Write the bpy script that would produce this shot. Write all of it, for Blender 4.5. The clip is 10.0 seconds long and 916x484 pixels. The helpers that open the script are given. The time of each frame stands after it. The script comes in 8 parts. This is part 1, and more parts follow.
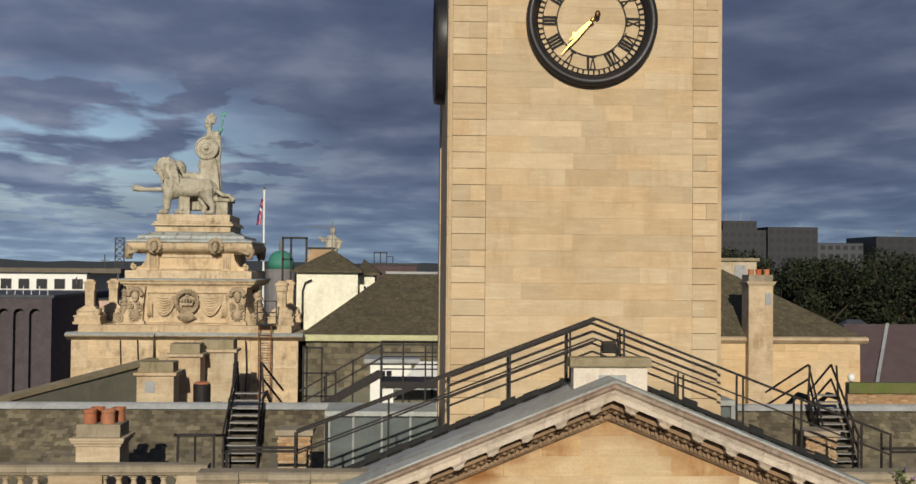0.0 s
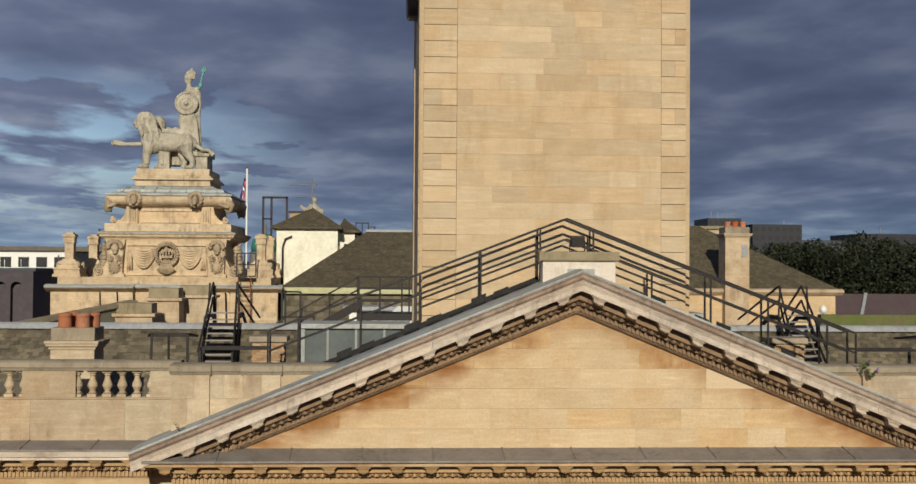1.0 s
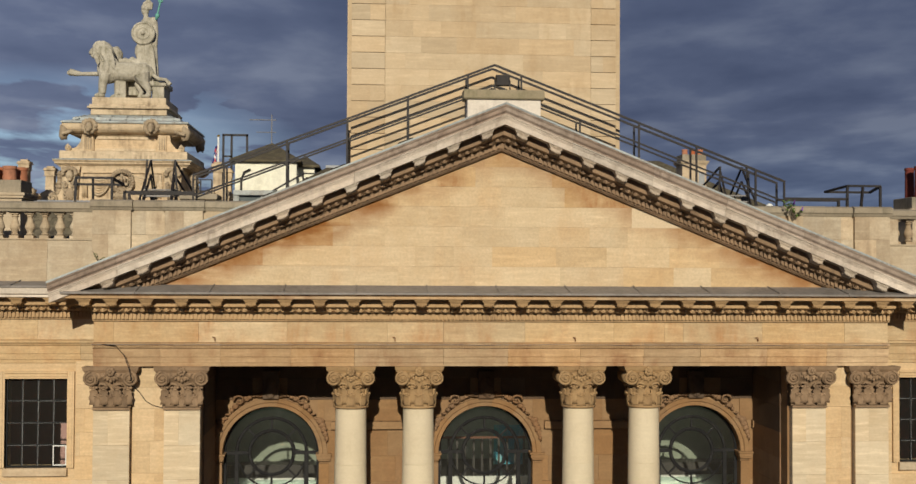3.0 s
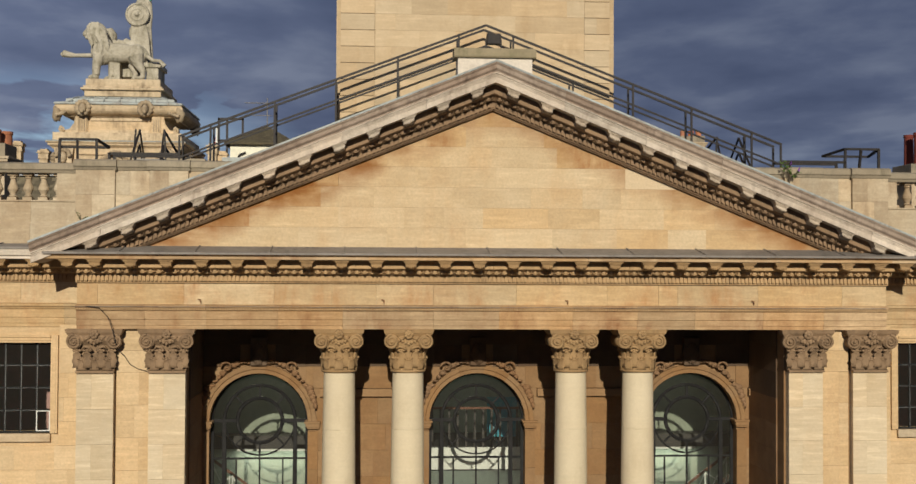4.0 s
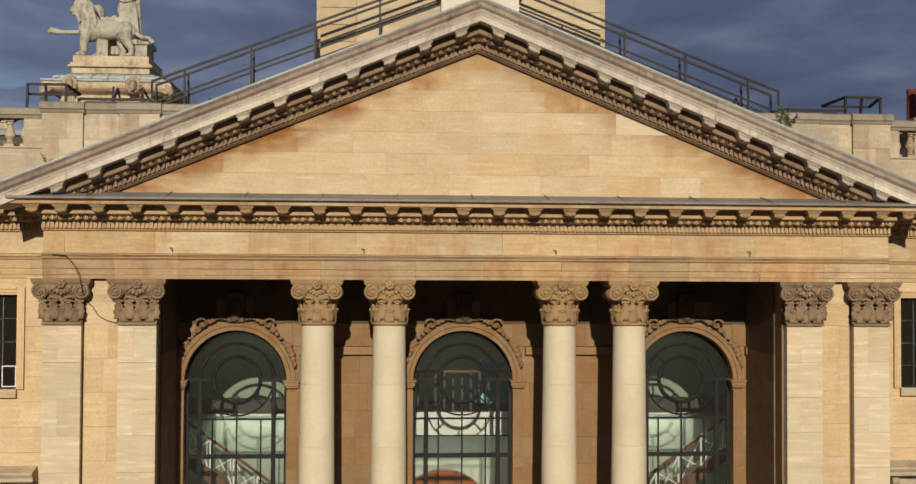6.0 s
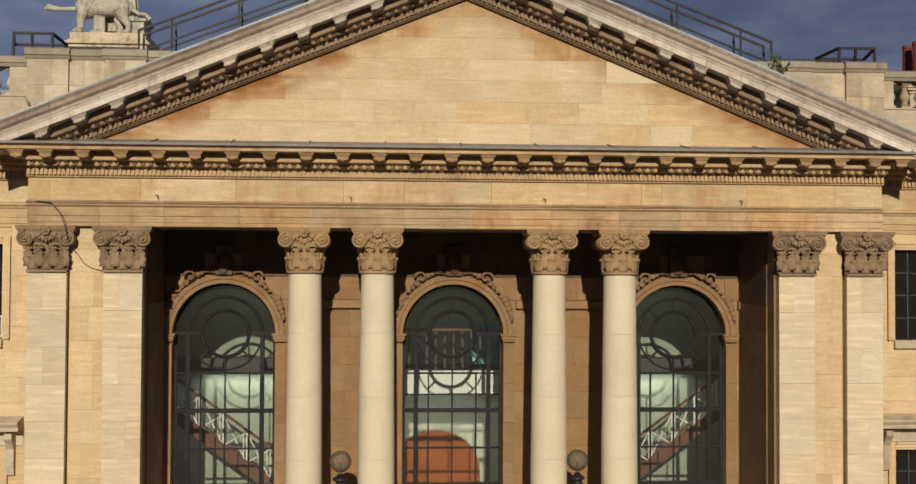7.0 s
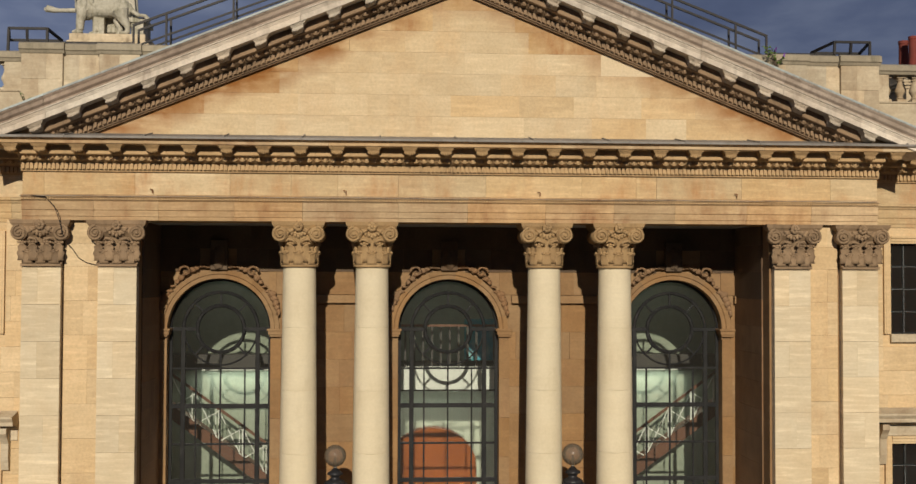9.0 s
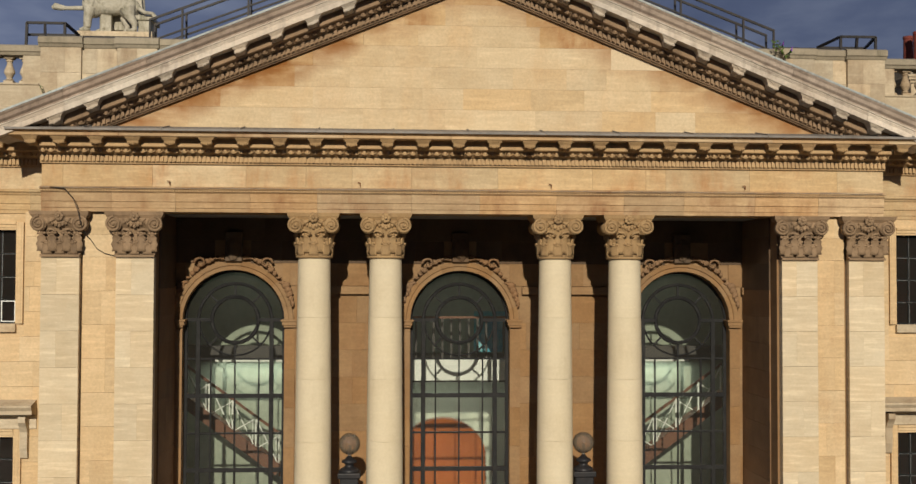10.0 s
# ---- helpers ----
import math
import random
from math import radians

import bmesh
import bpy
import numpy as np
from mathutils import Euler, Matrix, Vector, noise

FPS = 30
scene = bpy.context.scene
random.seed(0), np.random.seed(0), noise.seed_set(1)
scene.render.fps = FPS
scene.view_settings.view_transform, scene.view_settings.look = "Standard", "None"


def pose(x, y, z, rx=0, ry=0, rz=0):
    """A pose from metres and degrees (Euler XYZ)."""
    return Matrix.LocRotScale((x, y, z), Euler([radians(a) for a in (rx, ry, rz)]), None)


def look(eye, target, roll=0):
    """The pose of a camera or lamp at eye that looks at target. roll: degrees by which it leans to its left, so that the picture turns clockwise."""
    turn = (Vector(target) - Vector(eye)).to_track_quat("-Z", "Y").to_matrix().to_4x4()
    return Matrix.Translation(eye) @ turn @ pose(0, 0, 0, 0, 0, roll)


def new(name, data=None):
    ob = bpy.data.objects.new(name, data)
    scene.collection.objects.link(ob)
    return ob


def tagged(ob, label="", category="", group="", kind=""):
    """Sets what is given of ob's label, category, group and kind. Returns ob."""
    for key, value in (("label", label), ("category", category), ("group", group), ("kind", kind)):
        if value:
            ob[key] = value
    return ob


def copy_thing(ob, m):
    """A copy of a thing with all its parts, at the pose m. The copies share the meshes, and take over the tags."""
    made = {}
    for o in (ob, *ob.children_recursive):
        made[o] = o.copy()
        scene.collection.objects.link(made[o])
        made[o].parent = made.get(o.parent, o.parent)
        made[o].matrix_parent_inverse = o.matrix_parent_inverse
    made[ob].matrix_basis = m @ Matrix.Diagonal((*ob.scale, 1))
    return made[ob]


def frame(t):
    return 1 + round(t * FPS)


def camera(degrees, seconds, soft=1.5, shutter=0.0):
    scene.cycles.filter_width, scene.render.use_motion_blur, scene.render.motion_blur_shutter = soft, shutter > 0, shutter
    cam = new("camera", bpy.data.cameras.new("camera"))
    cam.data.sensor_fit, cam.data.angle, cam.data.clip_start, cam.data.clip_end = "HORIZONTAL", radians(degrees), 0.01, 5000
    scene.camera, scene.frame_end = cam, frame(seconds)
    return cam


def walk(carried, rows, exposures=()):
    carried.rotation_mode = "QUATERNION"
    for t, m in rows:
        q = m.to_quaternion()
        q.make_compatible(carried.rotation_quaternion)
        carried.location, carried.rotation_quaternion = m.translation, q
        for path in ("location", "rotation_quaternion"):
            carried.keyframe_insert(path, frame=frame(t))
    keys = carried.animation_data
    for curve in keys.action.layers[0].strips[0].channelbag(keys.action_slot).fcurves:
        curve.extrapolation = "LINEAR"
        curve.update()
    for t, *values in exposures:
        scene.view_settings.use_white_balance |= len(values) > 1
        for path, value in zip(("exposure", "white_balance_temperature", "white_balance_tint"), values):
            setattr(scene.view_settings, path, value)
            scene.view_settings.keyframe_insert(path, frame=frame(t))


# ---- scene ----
cam = camera(43.0, 10.0)
PATH = [
    (0, (-4.782, -26.731, 18.086), (-4.686, -24.734, 18.129), 0.5),
    (0.5, (-4.634, -26.816, 16.884), (-4.521, -24.819, 16.928), 0.5),
    (1, (-4.415, -27.023, 15.616), (-4.295, -25.027, 15.661), 0.4),
    (1.5, (-4.136, -27.234, 14.341), (-4.008, -25.239, 14.386), 0.4),
    (2, (-3.746, -27.237, 13.185), (-3.601, -25.243, 13.232), 0.4),
    (2.5, (-3.359, -27.133, 12.417), (-3.213, -25.138, 12.465), 0.4),
    (3, (-2.977, -26.931, 11.782), (-2.831, -24.937, 11.832), 0.3),
    (4.5, (-2.574, -26.14, 10.664), (-2.431, -24.145, 10.713), 0.3),
    (5, (-2.392, -25.791, 10.457), (-2.247, -23.797, 10.507), 0.3),
    (6.5, (-2.017, -25.209, 9.149), (-1.881, -23.214, 9.208), 0.3),
    (7, (-1.816, -25.11, 8.601), (-1.684, -23.116, 8.656), 0.3),
    (7.5, (-1.858, -25.075, 8.339), (-1.727, -23.081, 8.403), 0.2),
    (8, (-1.799, -25.028, 8.347), (-1.667, -23.034, 8.416), 0.2),
    (8.5, (-1.6, -24.991, 8.43), (-1.472, -22.996, 8.501), 0.3),
    (9, (-1.632, -25.096, 8.354), (-1.505, -23.101, 8.418), 0.2),
    (9.5, (-1.799, -25.281, 8.182), (-1.672, -23.286, 8.242), 0.3),
    (10, (-1.94, -25.446, 8.148), (-1.812, -23.451, 8.212), 0.2),
]
walk(cam, [(t, look(eye, target, roll)) for t, eye, target, roll in PATH])

# ---------------- light ----------------
SUN_EL, SUN_AZ = 20.5, -2.5
world = bpy.data.worlds.new("sky")
scene.world = world
world.use_nodes = True


def sky_world():
    nt = world.node_tree
    nt.nodes.clear()
    N, L = nt.nodes.new, nt.links.new
    out, bg = N("ShaderNodeOutputWorld"), N("ShaderNodeBackground")
    sky = N("ShaderNodeTexSky")
    sky.sky_type, sky.sun_disc = "NISHITA", False
    sky.sun_elevation, sky.sun_rotation = radians(SUN_EL), radians(180 + SUN_AZ)
    sky.air_density, sky.dust_density, sky.ozone_density = 1.0, 0.6, 1.5
    geo, sep = N("ShaderNodeTexCoord"), N("ShaderNodeSeparateXYZ")
    L(geo.outputs["Generated"], sep.inputs[0])
    # clouds lie on a flat layer, so that they crowd together towards the horizon
    add = N("ShaderNodeMath"); add.operation = "ADD"; add.inputs[1].default_value = 0.10
    mx = N("ShaderNodeMath"); mx.operation = "MAXIMUM"; mx.inputs[1].default_value = 0.0
    L(sep.outputs[2], mx.inputs[0]); L(mx.outputs[0], add.inputs[0])
    comb = N("ShaderNodeCombineXYZ")
    for i in (0, 1):
        d = N("ShaderNodeMath"); d.operation = "DIVIDE"
        L(sep.outputs[i], d.inputs[0]); L(add.outputs[0], d.inputs[1]); L(d.outputs[0], comb.inputs[i])
    mp = N("ShaderNodeMapping"); mp.inputs["Scale"].default_value = (1.0, 0.75, 1.0); mp.inputs["Location"].default_value = (3.1, 1.4, 0.0)
    L(comb.outputs[0], mp.inputs[0])

    def nz(scale, detail, rough):
        n = N("ShaderNodeTexNoise")
        n.inputs["Scale"].default_value, n.inputs["Detail"].default_value, n.inputs["Roughness"].default_value = scale, detail, rough
        n.inputs["Distortion"].default_value = 0.15
        L(mp.outputs[0], n.inputs["Vector"])
        return n

    def ramp(fac, *stops):
        r = N("ShaderNodeValToRGB")
        r.color_ramp.elements.remove(r.color_ramp.elements[1])
        for i, (p, c) in enumerate(stops):
            e = r.color_ramp.elements[0] if i == 0 else r.color_ramp.elements.new(p)
            e.position, e.color = p, (*c, 1)
        L(fac, r.inputs[0])
        return r

    big, fine, puff = nz(1.5, 6, 0.52), nz(2.3, 6, 0.5), nz(2.6, 7, 0.5)
    cover = ramp(big.outputs[0], (0.10, (0, 0, 0)), (0.22, (1, 1, 1)))
    tone = ramp(fine.outputs[0], (0.33, (1.02, 1.3, 2.16)), (0.50, (1.4, 1.72, 2.68)), (0.67, (2.3, 2.66, 3.6)))
    low = ramp(sep.outputs[2], (0.0, (1.75, 2.0, 1.75)), (0.025, (1.5, 1.7, 1.55)), (0.06, (1.2, 1.26, 1.24)), (0.12, (0.98, 0.99, 1.0)), (0.35, (0.76, 0.80, 0.88)))
    mul = N("ShaderNodeMixRGB"); mul.blend_type = "MULTIPLY"; mul.inputs[0].default_value = 1
    L(tone.outputs[0], mul.inputs[1]); L(low.outputs[0], mul.inputs[2])
    # the cloud sheet is thinner and lighter towards the west
    thin = ramp(sep.outputs[0], (0.0, (1.22, 1.2, 1.18)), (0.35, (0.79, 0.80, 0.83)))
    sub = N("ShaderNodeMath"); sub.operation = "ADD"; sub.inputs[1].default_value = 0.30
    L(sep.outputs[0], sub.inputs[0]); L(sub.outputs[0], thin.inputs[0])
    west = N("ShaderNodeMixRGB"); west.blend_type = "MULTIPLY"; west.inputs[0].default_value = 1
    L(mul.outputs[0], west.inputs[1]); L(thin.outputs[0], west.inputs[2])
    mix = N("ShaderNodeMixRGB")
    # a ragged opening to clear sky low over the western roofs
    dot = N("ShaderNodeVectorMath"); dot.operation = "DISTANCE"; dot.inputs[1].default_value = (-0.384, 1.34, 0.432)
    scl = N("ShaderNodeMapping"); scl.inputs["Scale"].default_value = (1.4, 1.4, 4.5)
    L(geo.outputs["Generated"], scl.inputs[0]); L(scl.outputs[0], dot.inputs[0])
    gap = ramp(dot.outputs["Value"], (0.03, (0.15, 0.15, 0.15)), (0.32, (1, 1, 1)))
    brk = ramp(puff.outputs[0], (0.47, (1, 1, 1)), (0.66, (0, 0, 0)))
    mxg = N("ShaderNodeMixRGB"); mxg.blend_type = "LIGHTEN"; mxg.inputs[0].default_value = 1
    L(gap.outputs[0], mxg.inputs[1]); L(brk.outputs[0], mxg.inputs[2])
    mg = N("ShaderNodeMixRGB"); mg.blend_type = "MULTIPLY"; mg.inputs[0].default_value = 1
    L(cover.outputs[0], mg.inputs[1]); L(mxg.outputs[0], mg.inputs[2])
    L(mg.outputs[0], mix.inputs[0]); blu = N("ShaderNodeMixRGB"); blu.blend_type = "MULTIPLY"; blu.inputs[0].default_value = 1; blu.inputs[2].default_value = (0.90, 0.98, 1.15, 1); L(sky.outputs[0], blu.inputs[1]); L(blu.outputs[0], mix.inputs[1]); L(west.outputs[0], mix.inputs[2])
    L(mix.outputs[0], bg.inputs[0])
    bg.inputs[1].default_value = 0.083
    L(bg.outputs[0], out.inputs[0])


sky_world()
sun = new("sun", bpy.data.lights.new("sun", "SUN"))
sun.data.energy, sun.data.angle, sun.data.color = 4.2, radians(0.6), (1.0, 0.905, 0.742)
_az, _el = radians(SUN_AZ), radians(SUN_EL)
sun.matrix_world = look((math.sin(_az) * 60 * math.cos(_el), -60 * math.cos(_el), 60 * math.sin(_el) + 10), (0, 0, 10))

# ---------------- materials ----------------


def mat_base(name):
    m = bpy.data.materials.new(name)
    m.use_nodes = True
    nt = m.node_tree
    return m, nt, nt.nodes["Principled BSDF"]


def surface(name, a, b, rough=0.85, metal=0.0, grain=18.0, streak=0.0, piece=0.0, stain=None, stain_amount=0.0, stain_scale=0.7, bump=0.25, spec=0.3, bump_size=0.01, mottle=1.0):
    """Two-scale stony or painted surface. a, b: the two colours of its mottling; piece: how far single pieces differ; stain: colour of patchy weathering."""
    m, nt, p = mat_base(name)
    N, L = nt.nodes.new, nt.links.new
    geo, info = N("ShaderNodeNewGeometry"), N("ShaderNodeObjectInfo")
    off = N("ShaderNodeVectorMath"); off.operation = "SCALE"; off.inputs[0].default_value = (37.0, 61.0, 83.0)
    L(info.outputs["Random"], off.inputs["Scale"])
    pos = N("ShaderNodeVectorMath"); pos.operation = "ADD"
    L(geo.outputs["Position"], pos.inputs[0]); L(off.outputs[0], pos.inputs[1])

    def noise_at(vec, scale, detail=5, rough_=0.6, squash=None):
        n = N("ShaderNodeTexNoise")
        n.inputs["Scale"].default_value, n.inputs["Detail"].default_value, n.inputs["Roughness"].default_value = scale, detail, rough_
        if squash:
            mp = N("ShaderNodeMapping"); mp.inputs["Scale"].default_value = squash
            L(vec, mp.inputs[0]); L(mp.outputs[0], n.inputs["Vector"])
        else:
            L(vec, n.inputs["Vector"])
        return n.outputs[0]

    def remap(v, lo, hi, to0=0.0, to1=1.0):
        r = N("ShaderNodeMapRange")
        for i, x in enumerate((lo, hi, to0, to1)):
            r.inputs[i + 1].default_value = x
        L(v, r.inputs[0])
        return r.outputs[0]

    def mixc(fac, c1, c2, mode="MIX"):
        n = N("ShaderNodeMixRGB"); n.blend_type = mode
        for i, v in enumerate((fac, c1, c2)):
            if isinstance(v, (tuple, float, int)):
                n.inputs[i].default_value = (*v, 1) if isinstance(v, tuple) else v
            else:
                L(v, n.inputs[i])
        return n.outputs[0]

    big = noise_at(pos.outputs[0], 1.3, 4)
    fine = noise_at(pos.outputs[0], grain, 6, 0.7)
    col = mixc(remap(big, 0.3, 0.7), a, b)
    if streak:
        veins = noise_at(pos.outputs[0], 2.6, 5, 0.6, (0.55, 0.55, 5.0))
        col = mixc(remap(veins, 0.52, 0.70, 0, streak), col, tuple(min(1, c * 1.35) for c in a))
        col = mixc(remap(veins, 0.46, 0.30, 0, streak * 0.6), col, tuple(c * 0.72 for c in b))
    if piece:
        hue = N("ShaderNodeHueSaturation")
        L(remap(info.outputs["Random"], 0, 1, 1 - piece, 1 + piece), hue.inputs["Value"])
        r2 = N("ShaderNodeMath"); r2.operation = "FRACT"
        k = N("ShaderNodeMath"); k.operation = "MULTIPLY"; k.inputs[1].default_value = 17.3
        L(info.outputs["Random"], k.inputs[0]); L(k.outputs[0], r2.inputs[0])
        L(remap(r2.outputs[0], 0, 1, 1 - piece * 1.0, 1 + piece * 0.5), hue.inputs["Saturation"])
        L(remap(r2.outputs[0], 0, 1, 0.5 + piece * 0.02, 0.5 - piece * 0.04), hue.inputs["Hue"])
        L(col, hue.inputs["Color"])
        col = hue.outputs[0]
    if stain:
        s1 = noise_at(geo.outputs["Position"], stain_scale, 6, 0.65)
        s2 = noise_at(geo.outputs["Position"], stain_scale * 3.1, 5, 0.6, (1.6, 1.6, 0.35))
        t = N("ShaderNodeMath"); t.operation = "MULTIPLY"
        L(remap(s1, 0.45, 0.68), t.inputs[0]); L(remap(s2, 0.35, 0.65), t.inputs[1])
        k = N("ShaderNodeMath"); k.operation = "MULTIPLY"; k.inputs[1].default_value = stain_amount
        L(t.outputs[0], k.inputs[0])
        col = mixc(k.outputs[0], col, stain)
    col = mixc(1.0, col, mixc(remap(fine, 0.3, 0.7), (1 - 0.14 * mottle,) * 3, (1 + 0.10 * mottle,) * 3), "MULTIPLY")
    L(col, p.inputs["Base Color"])
    L(remap(fine, 0.2, 0.8, max(0.05, rough - 0.08), min(1, rough + 0.08)), p.inputs["Roughness"])
    p.inputs["Metallic"].default_value = metal
    p.inputs["Specular IOR Level"].default_value = spec
    if bump:
        bn = N("ShaderNodeBump")
        bn.inputs["Strength"].default_value, bn.inputs["Distance"].default_value = bump, bump_size
        L(fine, bn.inputs["Height"])
        L(bn.outputs[0], p.inputs["Normal"])
    return m


SOOT = (0.085, 0.06, 0.042)
M = {}
M["ashlar"] = surface("ashlar", (0.57, 0.425, 0.25), (0.51, 0.37, 0.205), piece=0.07, streak=0.35, stain=(0.40, 0.20, 0.075), stain_amount=0.3)
M["tower_stone"] = surface("tower_stone", (0.505, 0.395, 0.25), (0.45, 0.342, 0.208), mottle=0.5, piece=0.11, streak=0.32, stain=(0.37, 0.25, 0.13), stain_amount=0.6, stain_scale=1.0)
M["tympanum_stone"] = surface("tympanum_stone", (0.555, 0.435, 0.273), (0.505, 0.38, 0.224), piece=0.06, streak=0.35, stain=(0.46, 0.22, 0.07), stain_amount=0.35, stain_scale=0.5)
M["pilaster_stone"] = surface("pilaster_stone", (0.57, 0.475, 0.325), (0.525, 0.42, 0.27), mottle=0.5, piece=0.09, streak=0.55, stain=(0.45, 0.26, 0.11), stain_amount=0.2)
M["frieze_stone"] = surface("frieze_stone", (0.515, 0.385, 0.22), (0.435, 0.31, 0.16), piece=0.13, streak=0.45, stain=(0.36, 0.155, 0.05), stain_amount=0.8)
M["architrave_stone"] = surface("architrave_stone", (0.455, 0.325, 0.182), (0.36, 0.24, 0.122), piece=0.16, streak=0.5, stain=(0.22, 0.095, 0.04), stain_amount=0.8, stain_scale=0.9)
M["column_stone"] = surface("column_stone", (0.61, 0.525, 0.37), (0.575, 0.485, 0.33), piece=0.025, streak=0.08, stain=(0.40, 0.32, 0.21), stain_amount=0.35, stain_scale=1.1, mottle=0.35, bump=0.08)
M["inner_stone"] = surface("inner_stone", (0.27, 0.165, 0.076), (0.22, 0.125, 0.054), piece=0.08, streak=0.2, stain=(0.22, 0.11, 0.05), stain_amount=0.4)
M["carved_dark"] = surface("carved_dark", (0.31, 0.21, 0.125), (0.19, 0.125, 0.072), grain=30, stain=SOOT, stain_amount=0.7, stain_scale=2.2, bump=0.5)
M["frieze_carved"] = surface("frieze_carved", (0.49, 0.335, 0.18), (0.39, 0.255, 0.128), grain=26, stain=SOOT, stain_amount=0.55, stain_scale=1.7, bump=0.3)
# Browner than frieze_carved: shadow under the raking cornice is put into the base colour.
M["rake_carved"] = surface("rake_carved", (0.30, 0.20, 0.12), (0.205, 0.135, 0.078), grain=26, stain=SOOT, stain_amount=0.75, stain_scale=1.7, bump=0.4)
M["carved"] = surface("carved", (0.40, 0.265, 0.13), (0.27, 0.17, 0.08), grain=30, stain=SOOT, stain_amount=0.5, stain_scale=2.5, bump=0.4)
M["cornice_stone"] = surface("cornice_stone", (0.64, 0.565, 0.47), (0.51, 0.43, 0.34), piece=0.12, grain=22, streak=0.2, stain=(0.17, 0.125, 0.095), stain_amount=0.85, stain_scale=1.3, bump=0.4)
M["coping"] = surface("coping", (0.34, 0.29, 0.21), (0.25, 0.21, 0.15), piece=0.06, grain=24, stain=(0.10, 0.09, 0.06), stain_amount=0.7, stain_scale=1.8, bump=0.4)
M["parapet_stone"] = surface("parapet_stone", (0.465, 0.385, 0.265), (0.38, 0.29, 0.182), piece=0.16, streak=0.35, stain=(0.22, 0.145, 0.085), stain_amount=0.8, stain_scale=1.1)
M["lead"] = surface("lead", (0.26, 0.275, 0.285), (0.35, 0.365, 0.37), rough=0.6, metal=0.0, grain=9, stain=(0.14, 0.13, 0.12), stain_amount=0.6, stain_scale=2.0, bump=0.2)
M["slate"] = surface("slate", (0.115, 0.10, 0.082), (0.085, 0.075, 0.06), rough=0.8, piece=0.25, grain=25, stain=(0.15, 0.14, 0.06), stain_amount=0.7, stain_scale=1.1)
M["black_steel"] = surface("black_steel", (0.012, 0.011, 0.012), (0.020, 0.017, 0.017), rough=0.55, grain=40, stain=(0.05, 0.038, 0.03), stain_amount=0.6, stain_scale=5, bump=0.1, spec=0.25)
M["iron_black"] = surface("iron_black", (0.012, 0.012, 0.014), (0.02, 0.02, 0.022), rough=0.42, grain=14, bump=0.15, spec=0.3, stain=(0.05, 0.03, 0.022), stain_amount=0.6, stain_scale=2.5)
M["gold"] = surface("gold", (0.9, 0.60, 0.16), (0.85, 0.55, 0.13), rough=0.32, metal=1.0, grain=20, bump=0.05)
M["bronze"] = surface("bronze", (0.10, 0.05, 0.02), (0.07, 0.035, 0.015), rough=0.4, metal=0.6, grain=20, bump=0.05)
M["frame_steel"] = surface("frame_steel", (0.014, 0.014, 0.015), (0.02, 0.02, 0.02), rough=0.6, grain=30, stain=(0.05, 0.05, 0.048), stain_amount=0.5, stain_scale=4, bump=0.1, spec=0.12)
M["terracotta"] = surface("terracotta", (0.42, 0.15, 0.06), (0.34, 0.11, 0.045), piece=0.15, grain=15, stain=(0.12, 0.06, 0.04), stain_amount=0.6, stain_scale=3)
M["brick"] = surface("brick", (0.42, 0.29, 0.16), (0.32, 0.20, 0.10), piece=0.22, grain=20)


def glass(name, tint=(0.85, 0.9, 0.88), rough=0.02, body=0.0, blur=0.0, film=(0.30, 0.28, 0.24), ior=1.0):
    """A thin pane: tinted see-through, with gloss that grows towards grazing angles; body: a film of dust."""
    m, nt, p = mat_base(name)
    N, L = nt.nodes.new, nt.links.new
    out = nt.nodes["Material Output"]
    tr, gl, mix, fr, df, mx2 = N("ShaderNodeBsdfRefraction"), N("ShaderNodeBsdfGlossy"), N("ShaderNodeMixShader"), N("ShaderNodeFresnel"), N("ShaderNodeBsdfDiffuse"), N("ShaderNodeMixShader")
    tr.inputs[0].default_value = (*tint, 1)
    tr.inputs["IOR"].default_value, tr.inputs["Roughness"].default_value = ior, blur
    gl.inputs["Roughness"].default_value = rough
    fr.inputs["IOR"].default_value = 1.55
    df.inputs[0].default_value = (*film, 1)
    mx2.inputs[0].default_value = body
    L(tr.outputs[0], mx2.inputs[1]); L(df.outputs[0], mx2.inputs[2])
    L(fr.outputs[0], mix.inputs[0]); L(mx2.outputs[0], mix.inputs[1]); L(gl.outputs[0], mix.inputs[2])
    L(mix.outputs[0], out.inputs["Surface"])
    return m


M["glass"] = glass("glass", (0.70, 0.74, 0.69), 0.02, 0.045)
M["frosted_glass"] = glass("frosted_glass", (0.74, 0.74, 0.68), 0.05, 0.045, 0.22, ior=1.15)

# ---------------- builders ----------------


def bx(bm, x0, x1, y0, y1, z0, z1):
    vs = [bm.verts.new((x, y, z)) for x in (x0, x1) for y in (y0, y1) for z in (z0, z1)]
    for f in ((0, 1, 3, 2), (4, 6, 7, 5), (0, 4, 5, 1), (2, 3, 7, 6), (0, 2, 6, 4), (1, 5, 7, 3)):
        bm.faces.new([vs[i] for i in f])
    return vs


